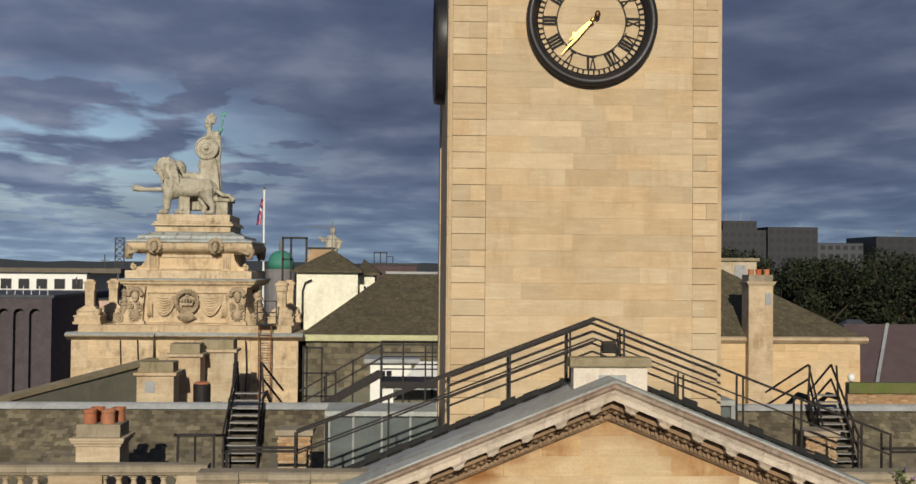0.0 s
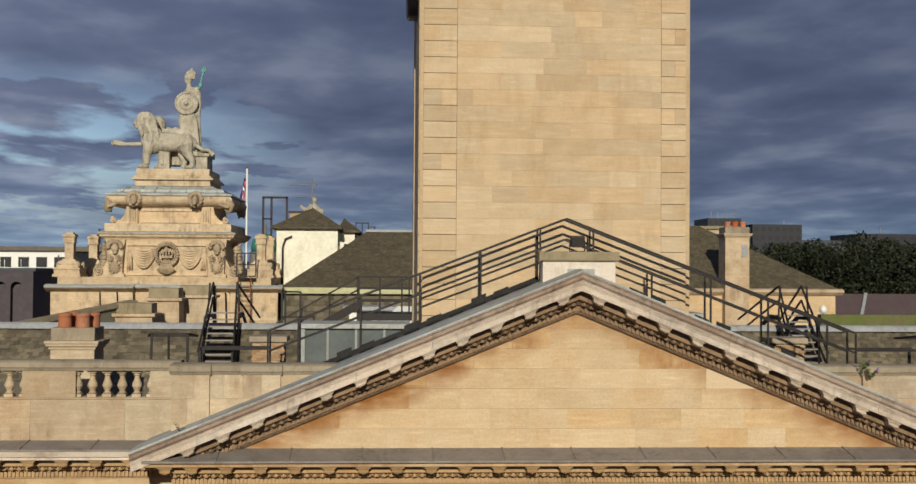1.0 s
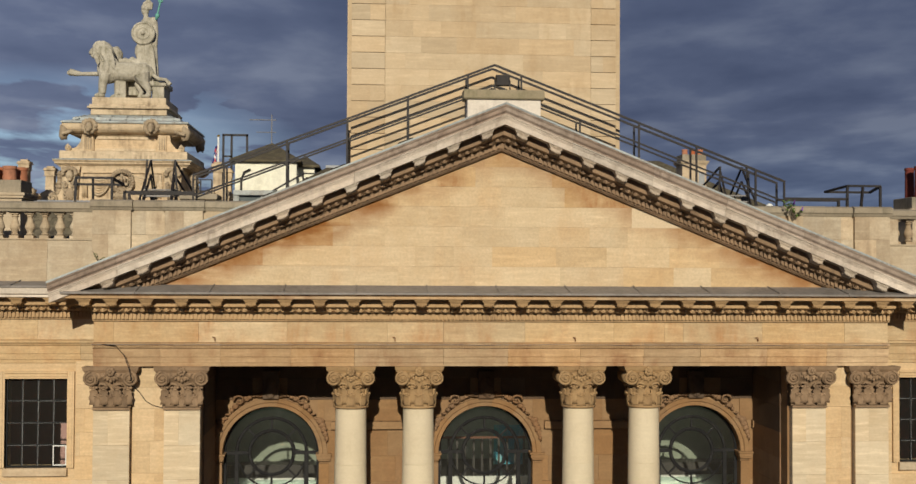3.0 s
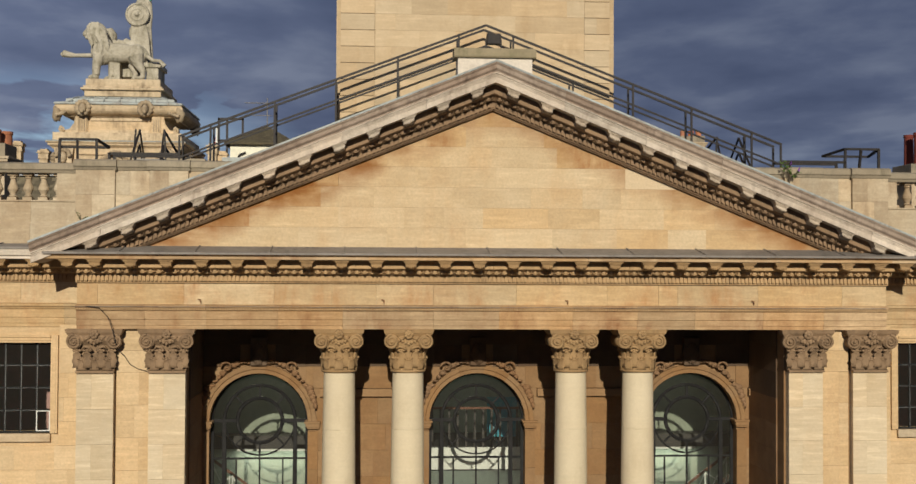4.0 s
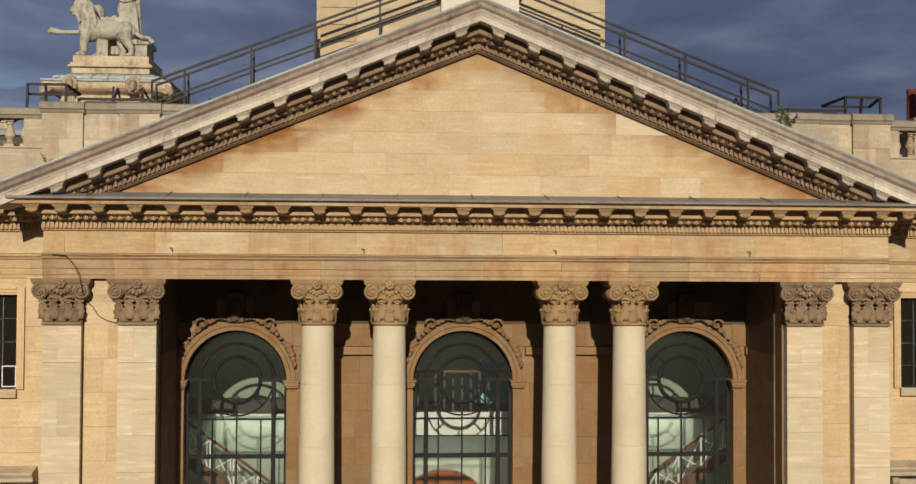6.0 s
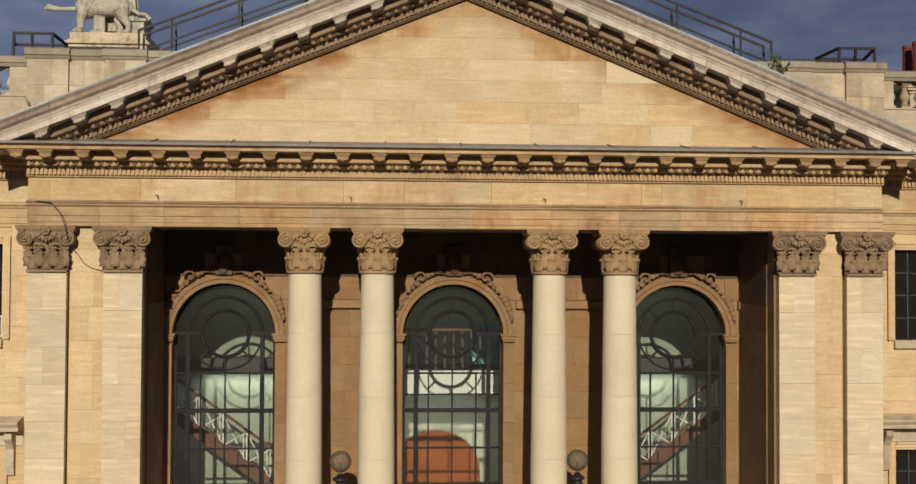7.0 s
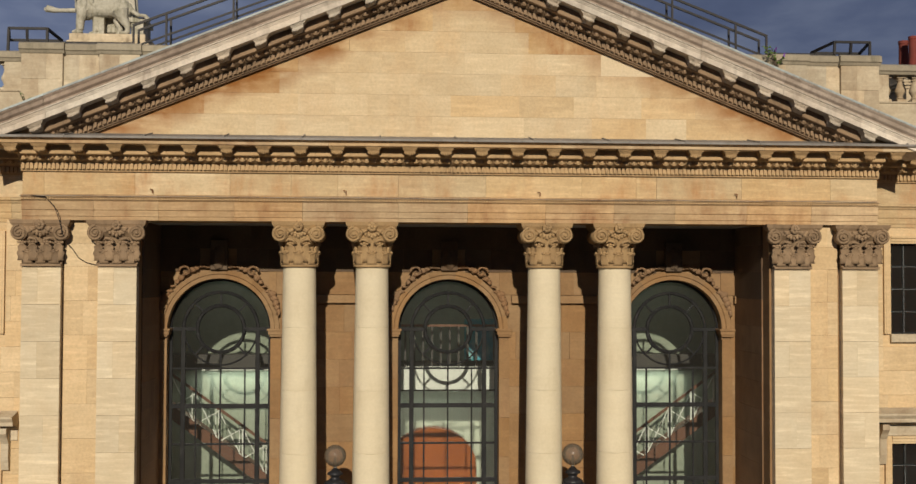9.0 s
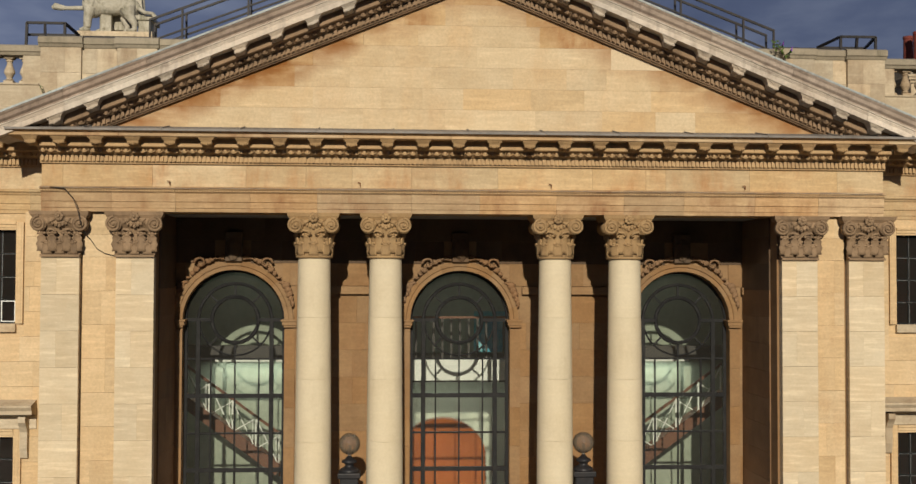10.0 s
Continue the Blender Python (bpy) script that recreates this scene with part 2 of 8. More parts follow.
def extr(bm, poly, x0, x1, lift=None, steps=1):
    """A moulding: the closed outline poly of (y, z) carried along x. lift(x): how far it is raised there."""
    rings = []
    for i in range(steps + 1):
        x = x0 + (x1 - x0) * i / steps
        h = lift(x) if lift else 0.0
        rings.append([bm.verts.new((x, y, z + h)) for y, z in poly])
    n = len(poly)
    for r0, r1 in zip(rings, rings[1:]):
        for i in range(n):
            bm.faces.new((r0[i], r0[(i + 1) % n], r1[(i + 1) % n], r1[i]))
    bm.faces.new(rings[0][::-1]); bm.faces.new(rings[-1])


def lathe(bm, prof, cx=0, cy=0, seg=24, a0=0.0):
    """A turned form: prof of (radius, z) from bottom to top about the upright axis at cx, cy."""
    rings = [[bm.verts.new((cx + r * math.cos(a0 + 2 * math.pi * k / seg), cy + r * math.sin(a0 + 2 * math.pi * k / seg), z)) for k in range(seg)] for r, z in prof]
    for r0, r1 in zip(rings, rings[1:]):
        for k in range(seg):
            bm.faces.new((r0[k], r0[(k + 1) % seg], r1[(k + 1) % seg], r1[k]))
    bm.faces.new(rings[0][::-1]); bm.faces.new(rings[-1])


def tube(bm, pts, rad, seg=8, caps=True):
    """A round bar through pts; rad: one radius, or one for each point."""
    pts = [Vector(p) for p in pts]
    rads = rad if isinstance(rad, (list, tuple)) else [rad] * len(pts)
    rings, up = [], Vector((0.13, 0.21, 0.97))
    for i, p in enumerate(pts):
        d = (pts[min(i + 1, len(pts) - 1)] - pts[max(i - 1, 0)]).normalized()
        s = d.cross(up)
        if s.length < 1e-3:
            s = d.cross(Vector((1, 0, 0)))
        s.normalize(); u = s.cross(d)
        rings.append([bm.verts.new(p + rads[i] * (math.cos(2 * math.pi * k / seg) * s + math.sin(2 * math.pi * k / seg) * u)) for k in range(seg)])
    for r0, r1 in zip(rings, rings[1:]):
        for k in range(seg):
            bm.faces.new((r0[k], r0[(k + 1) % seg], r1[(k + 1) % seg], r1[k]))
    if caps:
        bm.faces.new(rings[0][::-1]); bm.faces.new(rings[-1])


def bar(bm, p, q, w, h=None):
    """A flat bar with a rectangular section from p to q."""
    p, q = Vector(p), Vector(q)
    h = h or w
    d = (q - p).normalized()
    s = d.cross(Vector((0, 0, 1)))
    s = Vector((1, 0, 0)) if s.length < 1e-4 else s.normalized()
    u = s.cross(d)
    vs = [bm.verts.new(e + s * a * w / 2 + u * b * h / 2) for e in (p, q) for a, b in ((-1, -1), (1, -1), (1, 1), (-1, 1))]
    for f in ((3, 2, 1, 0), (4, 5, 6, 7), (0, 1, 5, 4), (1, 2, 6, 5), (2, 3, 7, 6), (3, 0, 4, 7)):
        bm.faces.new([vs[i] for i in f])


def blob(bm, c, r, seg=10, rings=6, warp=0.0, seed=0):
    """A rounded lump with radii r about c, made uneven by warp."""
    rows = []
    for i in range(rings + 1):
        th = math.pi * i / rings
        row = []
        for k in range(seg if 0 < i < rings else 1):
            a = 2 * math.pi * k / seg
            d = Vector((math.sin(th) * math.cos(a), math.sin(th) * math.sin(a), math.cos(th)))
            f = 1 + warp * noise.noise(d * 2.1 + Vector((seed * 3.7, seed * 1.3, seed)))
            row.append(bm.verts.new((c[0] + d.x * r[0] * f, c[1] + d.y * r[1] * f, c[2] + d.z * r[2] * f)))
        rows.append(row)
    for r0, r1 in zip(rows, rows[1:]):
        n = max(len(r0), len(r1))
        for k in range(n):
            a, b, c2, d2 = r0[k % len(r0)], r0[(k + 1) % len(r0)], r1[(k + 1) % len(r1)], r1[k % len(r1)]
            f = [a] + ([b] if b is not a else []) + [c2] + ([d2] if d2 is not c2 else [])
            if len(f) >= 3:
                bm.faces.new(f)


def thing(name, label="", category="", group="", kind="", at=(0, 0, 0)):
    ob = new(name)
    ob.location = at
    ob.empty_display_size = 0.2
    return tagged(ob, label, category, group, kind)


def part(name, bm, material, parent=None, label="", bevel=0.0, smooth=False):
    bmesh.ops.recalc_face_normals(bm, faces=bm.faces)
    me = bpy.data.meshes.new(name)
    bm.to_mesh(me)
    bm.free()
    me.materials.append(M[material])
    if smooth:
        for p in me.polygons:
            p.use_smooth = True
    ob = new(name, me)
    if parent:
        ob.parent = parent
    if bevel:
        mod = ob.modifiers.new("bevel", "BEVEL")
        mod.width, mod.segments, mod.limit_method = bevel, 2, "ANGLE"
    if label:
        ob["label"] = label
    return ob


def boxes(name, material, parent, *dims, label="", bevel=0.0):
    bm = bmesh.new()
    for d in dims:
        bx(bm, *d)
    return part(name, bm, material, parent, label, bevel)


STONES = {}


def stone_mesh(w, d, h, material, edge=0.006):
    """One dressed block with eased edges on its front, its front face at y = 0."""
    key = (round(w, 2), round(d, 2), round(h, 3), material, edge)
    if key not in STONES:
        bm = bmesh.new()
        w2, h2, e = key[0] / 2, key[2] / 2, edge
        fr = [bm.verts.new(v) for v in ((-w2 + e, 0, -h2 + e), (w2 - e, 0, -h2 + e), (w2 - e, 0, h2 - e), (-w2 + e, 0, h2 - e))]
        md = [bm.verts.new(v) for v in ((-w2, e, -h2), (w2, e, -h2), (w2, e, h2), (-w2, e, h2))]
        bk = [bm.verts.new(v) for v in ((-w2, d, -h2), (w2, d, -h2), (w2, d, h2), (-w2, d, h2))]
        bm.faces.new(fr)
        for a, b in ((fr, md), (md, bk)):
            for i in range(4):
                bm.faces.new((a[i], b[i], b[(i + 1) % 4], a[(i + 1) % 4]))
        bmesh.ops.recalc_face_normals(bm, faces=bm.faces)
        me = bpy.data.meshes.new("stone")
        bm.to_mesh(me); bm.free()
        me.materials.append(M[material])
        STONES[key] = me
    return STONES[key]


def stone(parent, cx, y, cz, w, h, material, d=0.05, joint=0.003, edge=0.003, name="stone", turn=0.0):
    ob = new(name, stone_mesh(w - joint, d, h - joint, material, edge))
    ob.parent = parent
    ob.location = (cx, y, cz)
    ob.rotation_euler = (0, 0, turn)
    return ob


def ashlar(parent, x0, x1, y, z0, z1, course, long, material, rnd, keep=None, d=0.05, name="stone", edge=0.003, pick=None, joint=0.003):
    """Courses of stones on a wall face that looks towards -y; keep(xa, xb, za, zb) trims or drops a stone."""
    z, n = z0, max(1, round((z1 - z0) / course))
    h = (z1 - z0) / n
    for i in range(n):
        za, x = z0 + i * h, x0
        first = True
        while x < x1 - 1e-4:
            w = round(rnd.choice((0.6, 0.8, 1.0, 1.2, 1.35)) * long, 1)
            if first:
                w = round(w * rnd.choice((0.45, 0.7, 1.0)), 1); first = False
            xb = min(x1, x + max(w, 0.2))
            if x1 - xb < 0.22:
                xb = x1
            ab = keep(x, xb, za, za + h) if keep else (x, xb)
            if ab and ab[1] - ab[0] > 0.06:
                stone(parent, (ab[0] + ab[1]) / 2, y + rnd.uniform(-0.002, 0.002), za + h / 2, ab[1] - ab[0], h, (pick(x + 0.0, za, material) if pick else material), d, joint=joint, name=name, edge=edge)
            x = xb
M["asphalt"] = surface("asphalt", (0.055, 0.054, 0.052), (0.075, 0.072, 0.07), grain=4, stain=(0.11, 0.10, 0.09), stain_amount=0.6, stain_scale=0.05)


def island_material(name, a, b, var=0.3, rough=0.8, moss=None):
    m, nt, p = mat_base(name)
    N, L = nt.nodes.new, nt.links.new
    geo = N("ShaderNodeNewGeometry")
    r = N("ShaderNodeMapRange"); r.inputs[3].default_value, r.inputs[4].default_value = 1 - var, 1 + var
    L(geo.outputs["Random Per Island"], r.inputs[0])
    n = N("ShaderNodeTexNoise"); n.inputs["Scale"].default_value, n.inputs["Detail"].default_value = 1.4, 7
    L(geo.outputs["Position"], n.inputs["Vector"])
    mx = N("ShaderNodeMixRGB"); mx.inputs[1].default_value, mx.inputs[2].default_value = (*a, 1), (*b, 1)
    rr = N("ShaderNodeMapRange"); rr.inputs[1].default_value, rr.inputs[2].default_value = 0.38, 0.66
    L(n.outputs[0], rr.inputs[0]); L(rr.outputs[0], mx.inputs[0])
    h = N("ShaderNodeHueSaturation")
    L(mx.outputs[0], h.inputs["Color"]); L(r.outputs[0], h.inputs["Value"])
    L(h.outputs[0], p.inputs["Base Color"])
    p.inputs["Roughness"].default_value = rough
    p.inputs["Specular IOR Level"].default_value = 0.2
    return m


M["slate_isle"] = island_material("slate_isle", (0.10, 0.085, 0.06), (0.15, 0.13, 0.085), 0.42)
M["render_pale"] = surface("render_pale", (0.68, 0.63, 0.55), (0.60, 0.54, 0.46), stain=(0.30, 0.25, 0.2), stain_amount=0.5, stain_scale=1.5)
M["coping_moss"] = surface("coping_moss", (0.31, 0.26, 0.17), (0.22, 0.185, 0.115), stain=(0.10, 0.10, 0.045), stain_amount=0.85, stain_scale=1.6)
M["grating"] = surface("grating", (0.26, 0.25, 0.24), (0.20, 0.19, 0.18), rough=0.6, metal=0.3)
M["room_wall"] = surface("room_wall", (0.50, 0.56, 0.47), (0.46, 0.52, 0.43), grain=6, bump=0.05)
M["floor_dark"] = surface("floor_dark", (0.06, 0.055, 0.05), (0.045, 0.04, 0.04), rough=0.5)
M["white_paint"] = surface("white_paint", (0.75, 0.76, 0.72), (0.70, 0.71, 0.67), rough=0.5, bump=0.05)
M["teal_picture"] = surface("teal_picture", (0.03, 0.40, 0.40), (0.04, 0.20, 0.38), rough=0.5, grain=5, stain=(0.7, 0.75, 0.7), stain_amount=0.6, stain_scale=3)
M["orange_paint"] = surface("orange_paint", (0.30, 0.08, 0.008), (0.25, 0.065, 0.007), rough=0.6, bump=0.05)
M["brown_wood"] = surface("brown_wood", (0.16, 0.07, 0.04), (0.12, 0.05, 0.03), rough=0.5)
M["dim_wall"] = surface("dim_wall", (0.50, 0.30, 0.28), (0.44, 0.26, 0.24), rough=0.8)
M["lampholder"] = surface("lampholder", (0.55, 0.5, 0.42), (0.5, 0.45, 0.38), rough=0.4)
M["globe_glass"] = glass("globe_glass", (0.72, 0.60, 0.46), 0.08, 0.38, 0.0, (0.30, 0.235, 0.17))
M["old_stone"] = surface("old_stone", (0.57, 0.455, 0.30), (0.48, 0.365, 0.225), piece=0.10, grain=8, streak=0.3, stain=(0.13, 0.09, 0.055), stain_amount=0.95, stain_scale=1.0, bump=0.4, bump_size=0.03)
M["old_carved"] = surface("old_carved", (0.47, 0.38, 0.26), (0.28, 0.215, 0.14), grain=10, stain=(0.08, 0.06, 0.04), stain_amount=0.9, stain_scale=1.4, bump=0.5, bump_size=0.03)
M["statue_stone"] = surface("statue_stone", (0.50, 0.465, 0.38), (0.345, 0.315, 0.245), grain=9, stain=(0.09, 0.085, 0.04), stain_amount=0.9, stain_scale=1.5, mottle=1.6, bump=0.5, bump_size=0.03)
M["white_render"] = surface("white_render", (0.80, 0.79, 0.66), (0.73, 0.71, 0.57), grain=6, stain=(0.35, 0.33, 0.25), stain_amount=0.5, stain_scale=0.8)
M["cream_paint"] = surface("cream_paint", (0.50, 0.50, 0.30), (0.42, 0.42, 0.24), grain=6, stain=(0.25, 0.24, 0.15), stain_amount=0.5)
M["grey_brick"] = surface("grey_brick", (0.17, 0.16, 0.12), (0.13, 0.125, 0.095), piece=0.25, grain=12, stain=(0.10, 0.12, 0.06), stain_amount=0.6, stain_scale=0.8)
M["dark_clad"] = surface("dark_clad", (0.024, 0.027, 0.033), (0.019, 0.021, 0.026), rough=0.5, grain=1.0, bump=0.05)
M["grey_clad"] = surface("grey_clad", (0.055, 0.062, 0.075), (0.045, 0.05, 0.06), rough=0.6, grain=1.0, bump=0.05)
M["dark_concrete"] = surface("dark_concrete", (0.085, 0.072, 0.08), (0.06, 0.052, 0.058), grain=3, bump=0.2)
M["pink_render"] = surface("pink_render", (0.55, 0.40, 0.32), (0.50, 0.36, 0.28), grain=3)
M["dark_glass"] = surface("dark_glass", (0.02, 0.023, 0.028), (0.03, 0.033, 0.038), rough=0.12, grain=2, bump=0, spec=0.6)
M["brown_roof"] = surface("brown_roof", (0.085, 0.058, 0.062), (0.07, 0.047, 0.05), grain=12, piece=0.1, stain=(0.10, 0.09, 0.07), stain_amount=0.5)
M["verdigris"] = surface("verdigris", (0.05, 0.22, 0.16), (0.04, 0.17, 0.13), rough=0.6, grain=6)
M["verdigris_pale"] = surface("verdigris_pale", (0.16, 0.42, 0.34), (0.10, 0.30, 0.25), rough=0.7, grain=12, stain=(0.05, 0.12, 0.09), stain_amount=0.6, stain_scale=4)
M["flag_red"] = surface("flag_red", (0.45, 0.02, 0.03), (0.40, 0.02, 0.03), rough=0.8, grain=30, bump=0.05)
M["flag_blue"] = surface("flag_blue", (0.02, 0.03, 0.16), (0.02, 0.025, 0.13), rough=0.8, grain=30, bump=0.05)
# Below natural leaf tone: cloud shadow over the trees is put into the colour.
M["leaf"] = island_material("leaf", (0.014, 0.019, 0.009), (0.024, 0.030, 0.013), 0.45, 0.7)
M["leaf_fresh"] = island_material("leaf_fresh", (0.07, 0.12, 0.03), (0.10, 0.14, 0.03), 0.4, 0.6)
M["bark"] = surface("bark", (0.09, 0.065, 0.045), (0.06, 0.045, 0.03), grain=10, bump=0.6, bump_size=0.05)
M["hill"] = surface("hill", (0.035, 0.042, 0.05), (0.045, 0.05, 0.055), grain=0.02, bump=0)
M["city"] = surface("city", (0.20, 0.19, 0.19), (0.15, 0.145, 0.15), grain=0.5, bump=0)
M["moss"] = surface("moss", (0.10, 0.13, 0.03), (0.14, 0.13, 0.06), grain=14, stain=(0.05, 0.05, 0.025), stain_amount=0.7, stain_scale=2.0, bump=0.6)
M["sky_glass"] = surface("sky_glass", (0.10, 0.12, 0.12), (0.14, 0.16, 0.16), rough=0.15, grain=3, bump=0, spec=0.6)
M["tympanum_stained"] = surface("tympanum_stained", (0.55, 0.405, 0.23), (0.50, 0.345, 0.17), piece=0.06, streak=0.3, stain=(0.30, 0.125, 0.04), stain_amount=1.0, stain_scale=0.85)
M["pale_stone"] = surface("pale_stone", (0.60, 0.485, 0.33), (0.58, 0.46, 0.30), streak=0.3, stain=(0.5, 0.4, 0.28), stain_amount=0.4)
# Dark tone that puts the shade up under the portico soffit into the stone.
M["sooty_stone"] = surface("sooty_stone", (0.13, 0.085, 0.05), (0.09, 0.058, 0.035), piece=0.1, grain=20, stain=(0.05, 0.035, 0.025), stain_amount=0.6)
M["mullion_grey"] = surface("mullion_grey", (0.30, 0.32, 0.31), (0.24, 0.25, 0.25), rough=0.5)
# Recess shade is put into this tone, which is darker than inner_stone.
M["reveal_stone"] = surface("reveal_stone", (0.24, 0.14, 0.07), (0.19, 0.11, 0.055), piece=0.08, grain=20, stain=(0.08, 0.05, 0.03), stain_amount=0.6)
M["rust"] = surface("rust", (0.20, 0.08, 0.03), (0.13, 0.05, 0.02), grain=30)
M["purple_flower"] = surface("purple_flower", (0.22, 0.08, 0.36), (0.17, 0.06, 0.30), grain=30)
M["far_window"] = surface("far_window", (0.018, 0.02, 0.024), (0.028, 0.03, 0.034), rough=0.5, grain=1, bump=0, spec=0.2)
M["slate_far"] = surface("slate_far", (0.105, 0.088, 0.058), (0.07, 0.06, 0.043), rough=0.9, spec=0.1, grain=7, stain=(0.21, 0.19, 0.11), stain_amount=0.8, stain_scale=3.5, bump=0.8, bump_size=0.06, mottle=2.6)
M["landing_wall"] = surface("landing_wall", (0.30, 0.33, 0.27), (0.25, 0.28, 0.22), grain=6, bump=0.05)
M["cymatium"] = surface("cymatium", (0.45, 0.355, 0.28), (0.32, 0.245, 0.185), piece=0.12, grain=24, streak=0.3, stain=(0.12, 0.085, 0.065), stain_amount=0.8, stain_scale=1.6, bump=0.4)
M["bracket_stone"] = surface("bracket_stone", (0.54, 0.46, 0.36), (0.42, 0.345, 0.26), piece=0.15, grain=26, stain=(0.12, 0.085, 0.06), stain_amount=0.7, stain_scale=2.0, bump=0.5)
M["pot_red"] = surface("pot_red", (0.20, 0.045, 0.03), (0.15, 0.035, 0.025), piece=0.12, grain=15, stain=(0.07, 0.03, 0.02), stain_amount=0.6, stain_scale=3)
M["lead_pale"] = surface("lead_pale", (0.38, 0.425, 0.415), (0.31, 0.325, 0.31), rough=0.7, piece=0.12, grain=14, stain=(0.20, 0.15, 0.105), stain_amount=0.85, stain_scale=1.5, bump=0.3, mottle=1.4)
M["lead_dark"] = surface("lead_dark", (0.20, 0.18, 0.16), (0.26, 0.235, 0.21), rough=0.75, grain=12, stain=(0.10, 0.085, 0.07), stain_amount=0.8, stain_scale=1.8, bump=0.2, mottle=1.3)


def rust_run(m, foot, slope, reach, amount, colour):
    """Iron-brown water staining that has soaked in below the line z = foot - slope * |x|, ragged and patchy."""
    nt = m.node_tree
    N, L = nt.nodes.new, nt.links.new
    p = nt.nodes["Principled BSDF"]
    src = p.inputs["Base Color"].links[0].from_socket

    def op(kind, a, b=None):
        n = N("ShaderNodeMath"); n.operation = kind
        for i, v in enumerate((a, b)):
            if v is None:
                continue
            if isinstance(v, (int, float)):
                n.inputs[i].default_value = v
            else:
                L(v, n.inputs[i])
        return n.outputs[0]

    def rng(v, a, b, c=0.0, d=1.0):
        r = N("ShaderNodeMapRange")
        for i, x in enumerate((a, b, c, d)):
            r.inputs[i + 1].default_value = x
        L(v, r.inputs[0])
        return r.outputs[0]

    def noise(scale, detail, squash):
        mp = N("ShaderNodeMapping"); mp.inputs["Scale"].default_value = squash
        n = N("ShaderNodeTexNoise"); n.inputs["Scale"].default_value, n.inputs["Detail"].default_value = scale, detail
        L(geo.outputs["Position"], mp.inputs[0]); L(mp.outputs[0], n.inputs["Vector"])
        return n.outputs[0]

    geo, sep = N("ShaderNodeNewGeometry"), N("ShaderNodeSeparateXYZ")
    L(geo.outputs["Position"], sep.inputs[0])
    x, z = sep.outputs[0], sep.outputs[2]
    depth = op("SUBTRACT", op("SUBTRACT", foot, op("MULTIPLY", op("ABSOLUTE", x), slope)), z)
    ragged = op("ADD", depth, op("MULTIPLY", op("SUBTRACT", noise(1.1, 5, (1, 1, 0.7)), 0.5), 1.5 * reach))
    soak = rng(ragged, 0.0, reach, 1.0, 0.0)
    west = op("MAXIMUM", rng(x, -1.0, -2.6, 0.6, 1.0), rng(x, 4.5, 6.0, 0.25, 0.85))
    patch = rng(noise(2.4, 6, (0.6, 1, 1.4)), 0.34, 0.54, 0.4, 1.0)
    fac = op("MULTIPLY", op("MULTIPLY", op("MULTIPLY", soak, west), patch), amount)
    mx = N("ShaderNodeMixRGB"); mx.inputs[2].default_value = (*colour, 1)
    L(fac, mx.inputs[0]); L(src, mx.inputs[1]); L(mx.outputs[0], p.inputs["Base Color"])


M["tympanum_tan"] = surface("tympanum_tan", (0.545, 0.405, 0.235), (0.50, 0.36, 0.195), piece=0.07, streak=0.35, stain=(0.42, 0.24, 0.10), stain_amount=0.35, stain_scale=0.6)
for k in ("tympanum_stone", "tympanum_tan"):
    rust_run(M[k], 14.58, 0.405, 0.62, 1.0, (0.23, 0.088, 0.02))
rust_run(M["tympanum_stained"], 14.70, 0.405, 1.0, 1.0, (0.22, 0.085, 0.018))

# ---------------- the portico building ----------------
rnd = random.Random(7)
APEX, SLOPE = 15.58, 0.405
RAKE = lambda x: -SLOPE * abs(x)

ground = boxes("ground", "asphalt", None, (-3000, 3000, -3000, 4500, -1.0, 0.0))
tagged(ground, "grey asphalt and paving far below the roofs", "ground", kind="structure")

# podium, floor of the portico
podium = thing("portico_podium", "pale stone podium carrying the portico columns", "podium", kind="structure")
boxes("plinth", "ashlar", podium, (-9.6, 9.6, -0.7, 3.2, 0, 1.1), bevel=0.02)

# walls --------------------------------------------------------------
wall = thing("wall_portico", "honey-coloured ashlar wall behind the columns, three tall arched openings", "wall", kind="structure")
WY = 2.68
ARCH = (-5.5, -0.08, 5.34)
AR, SPRING = 1.205, 7.15


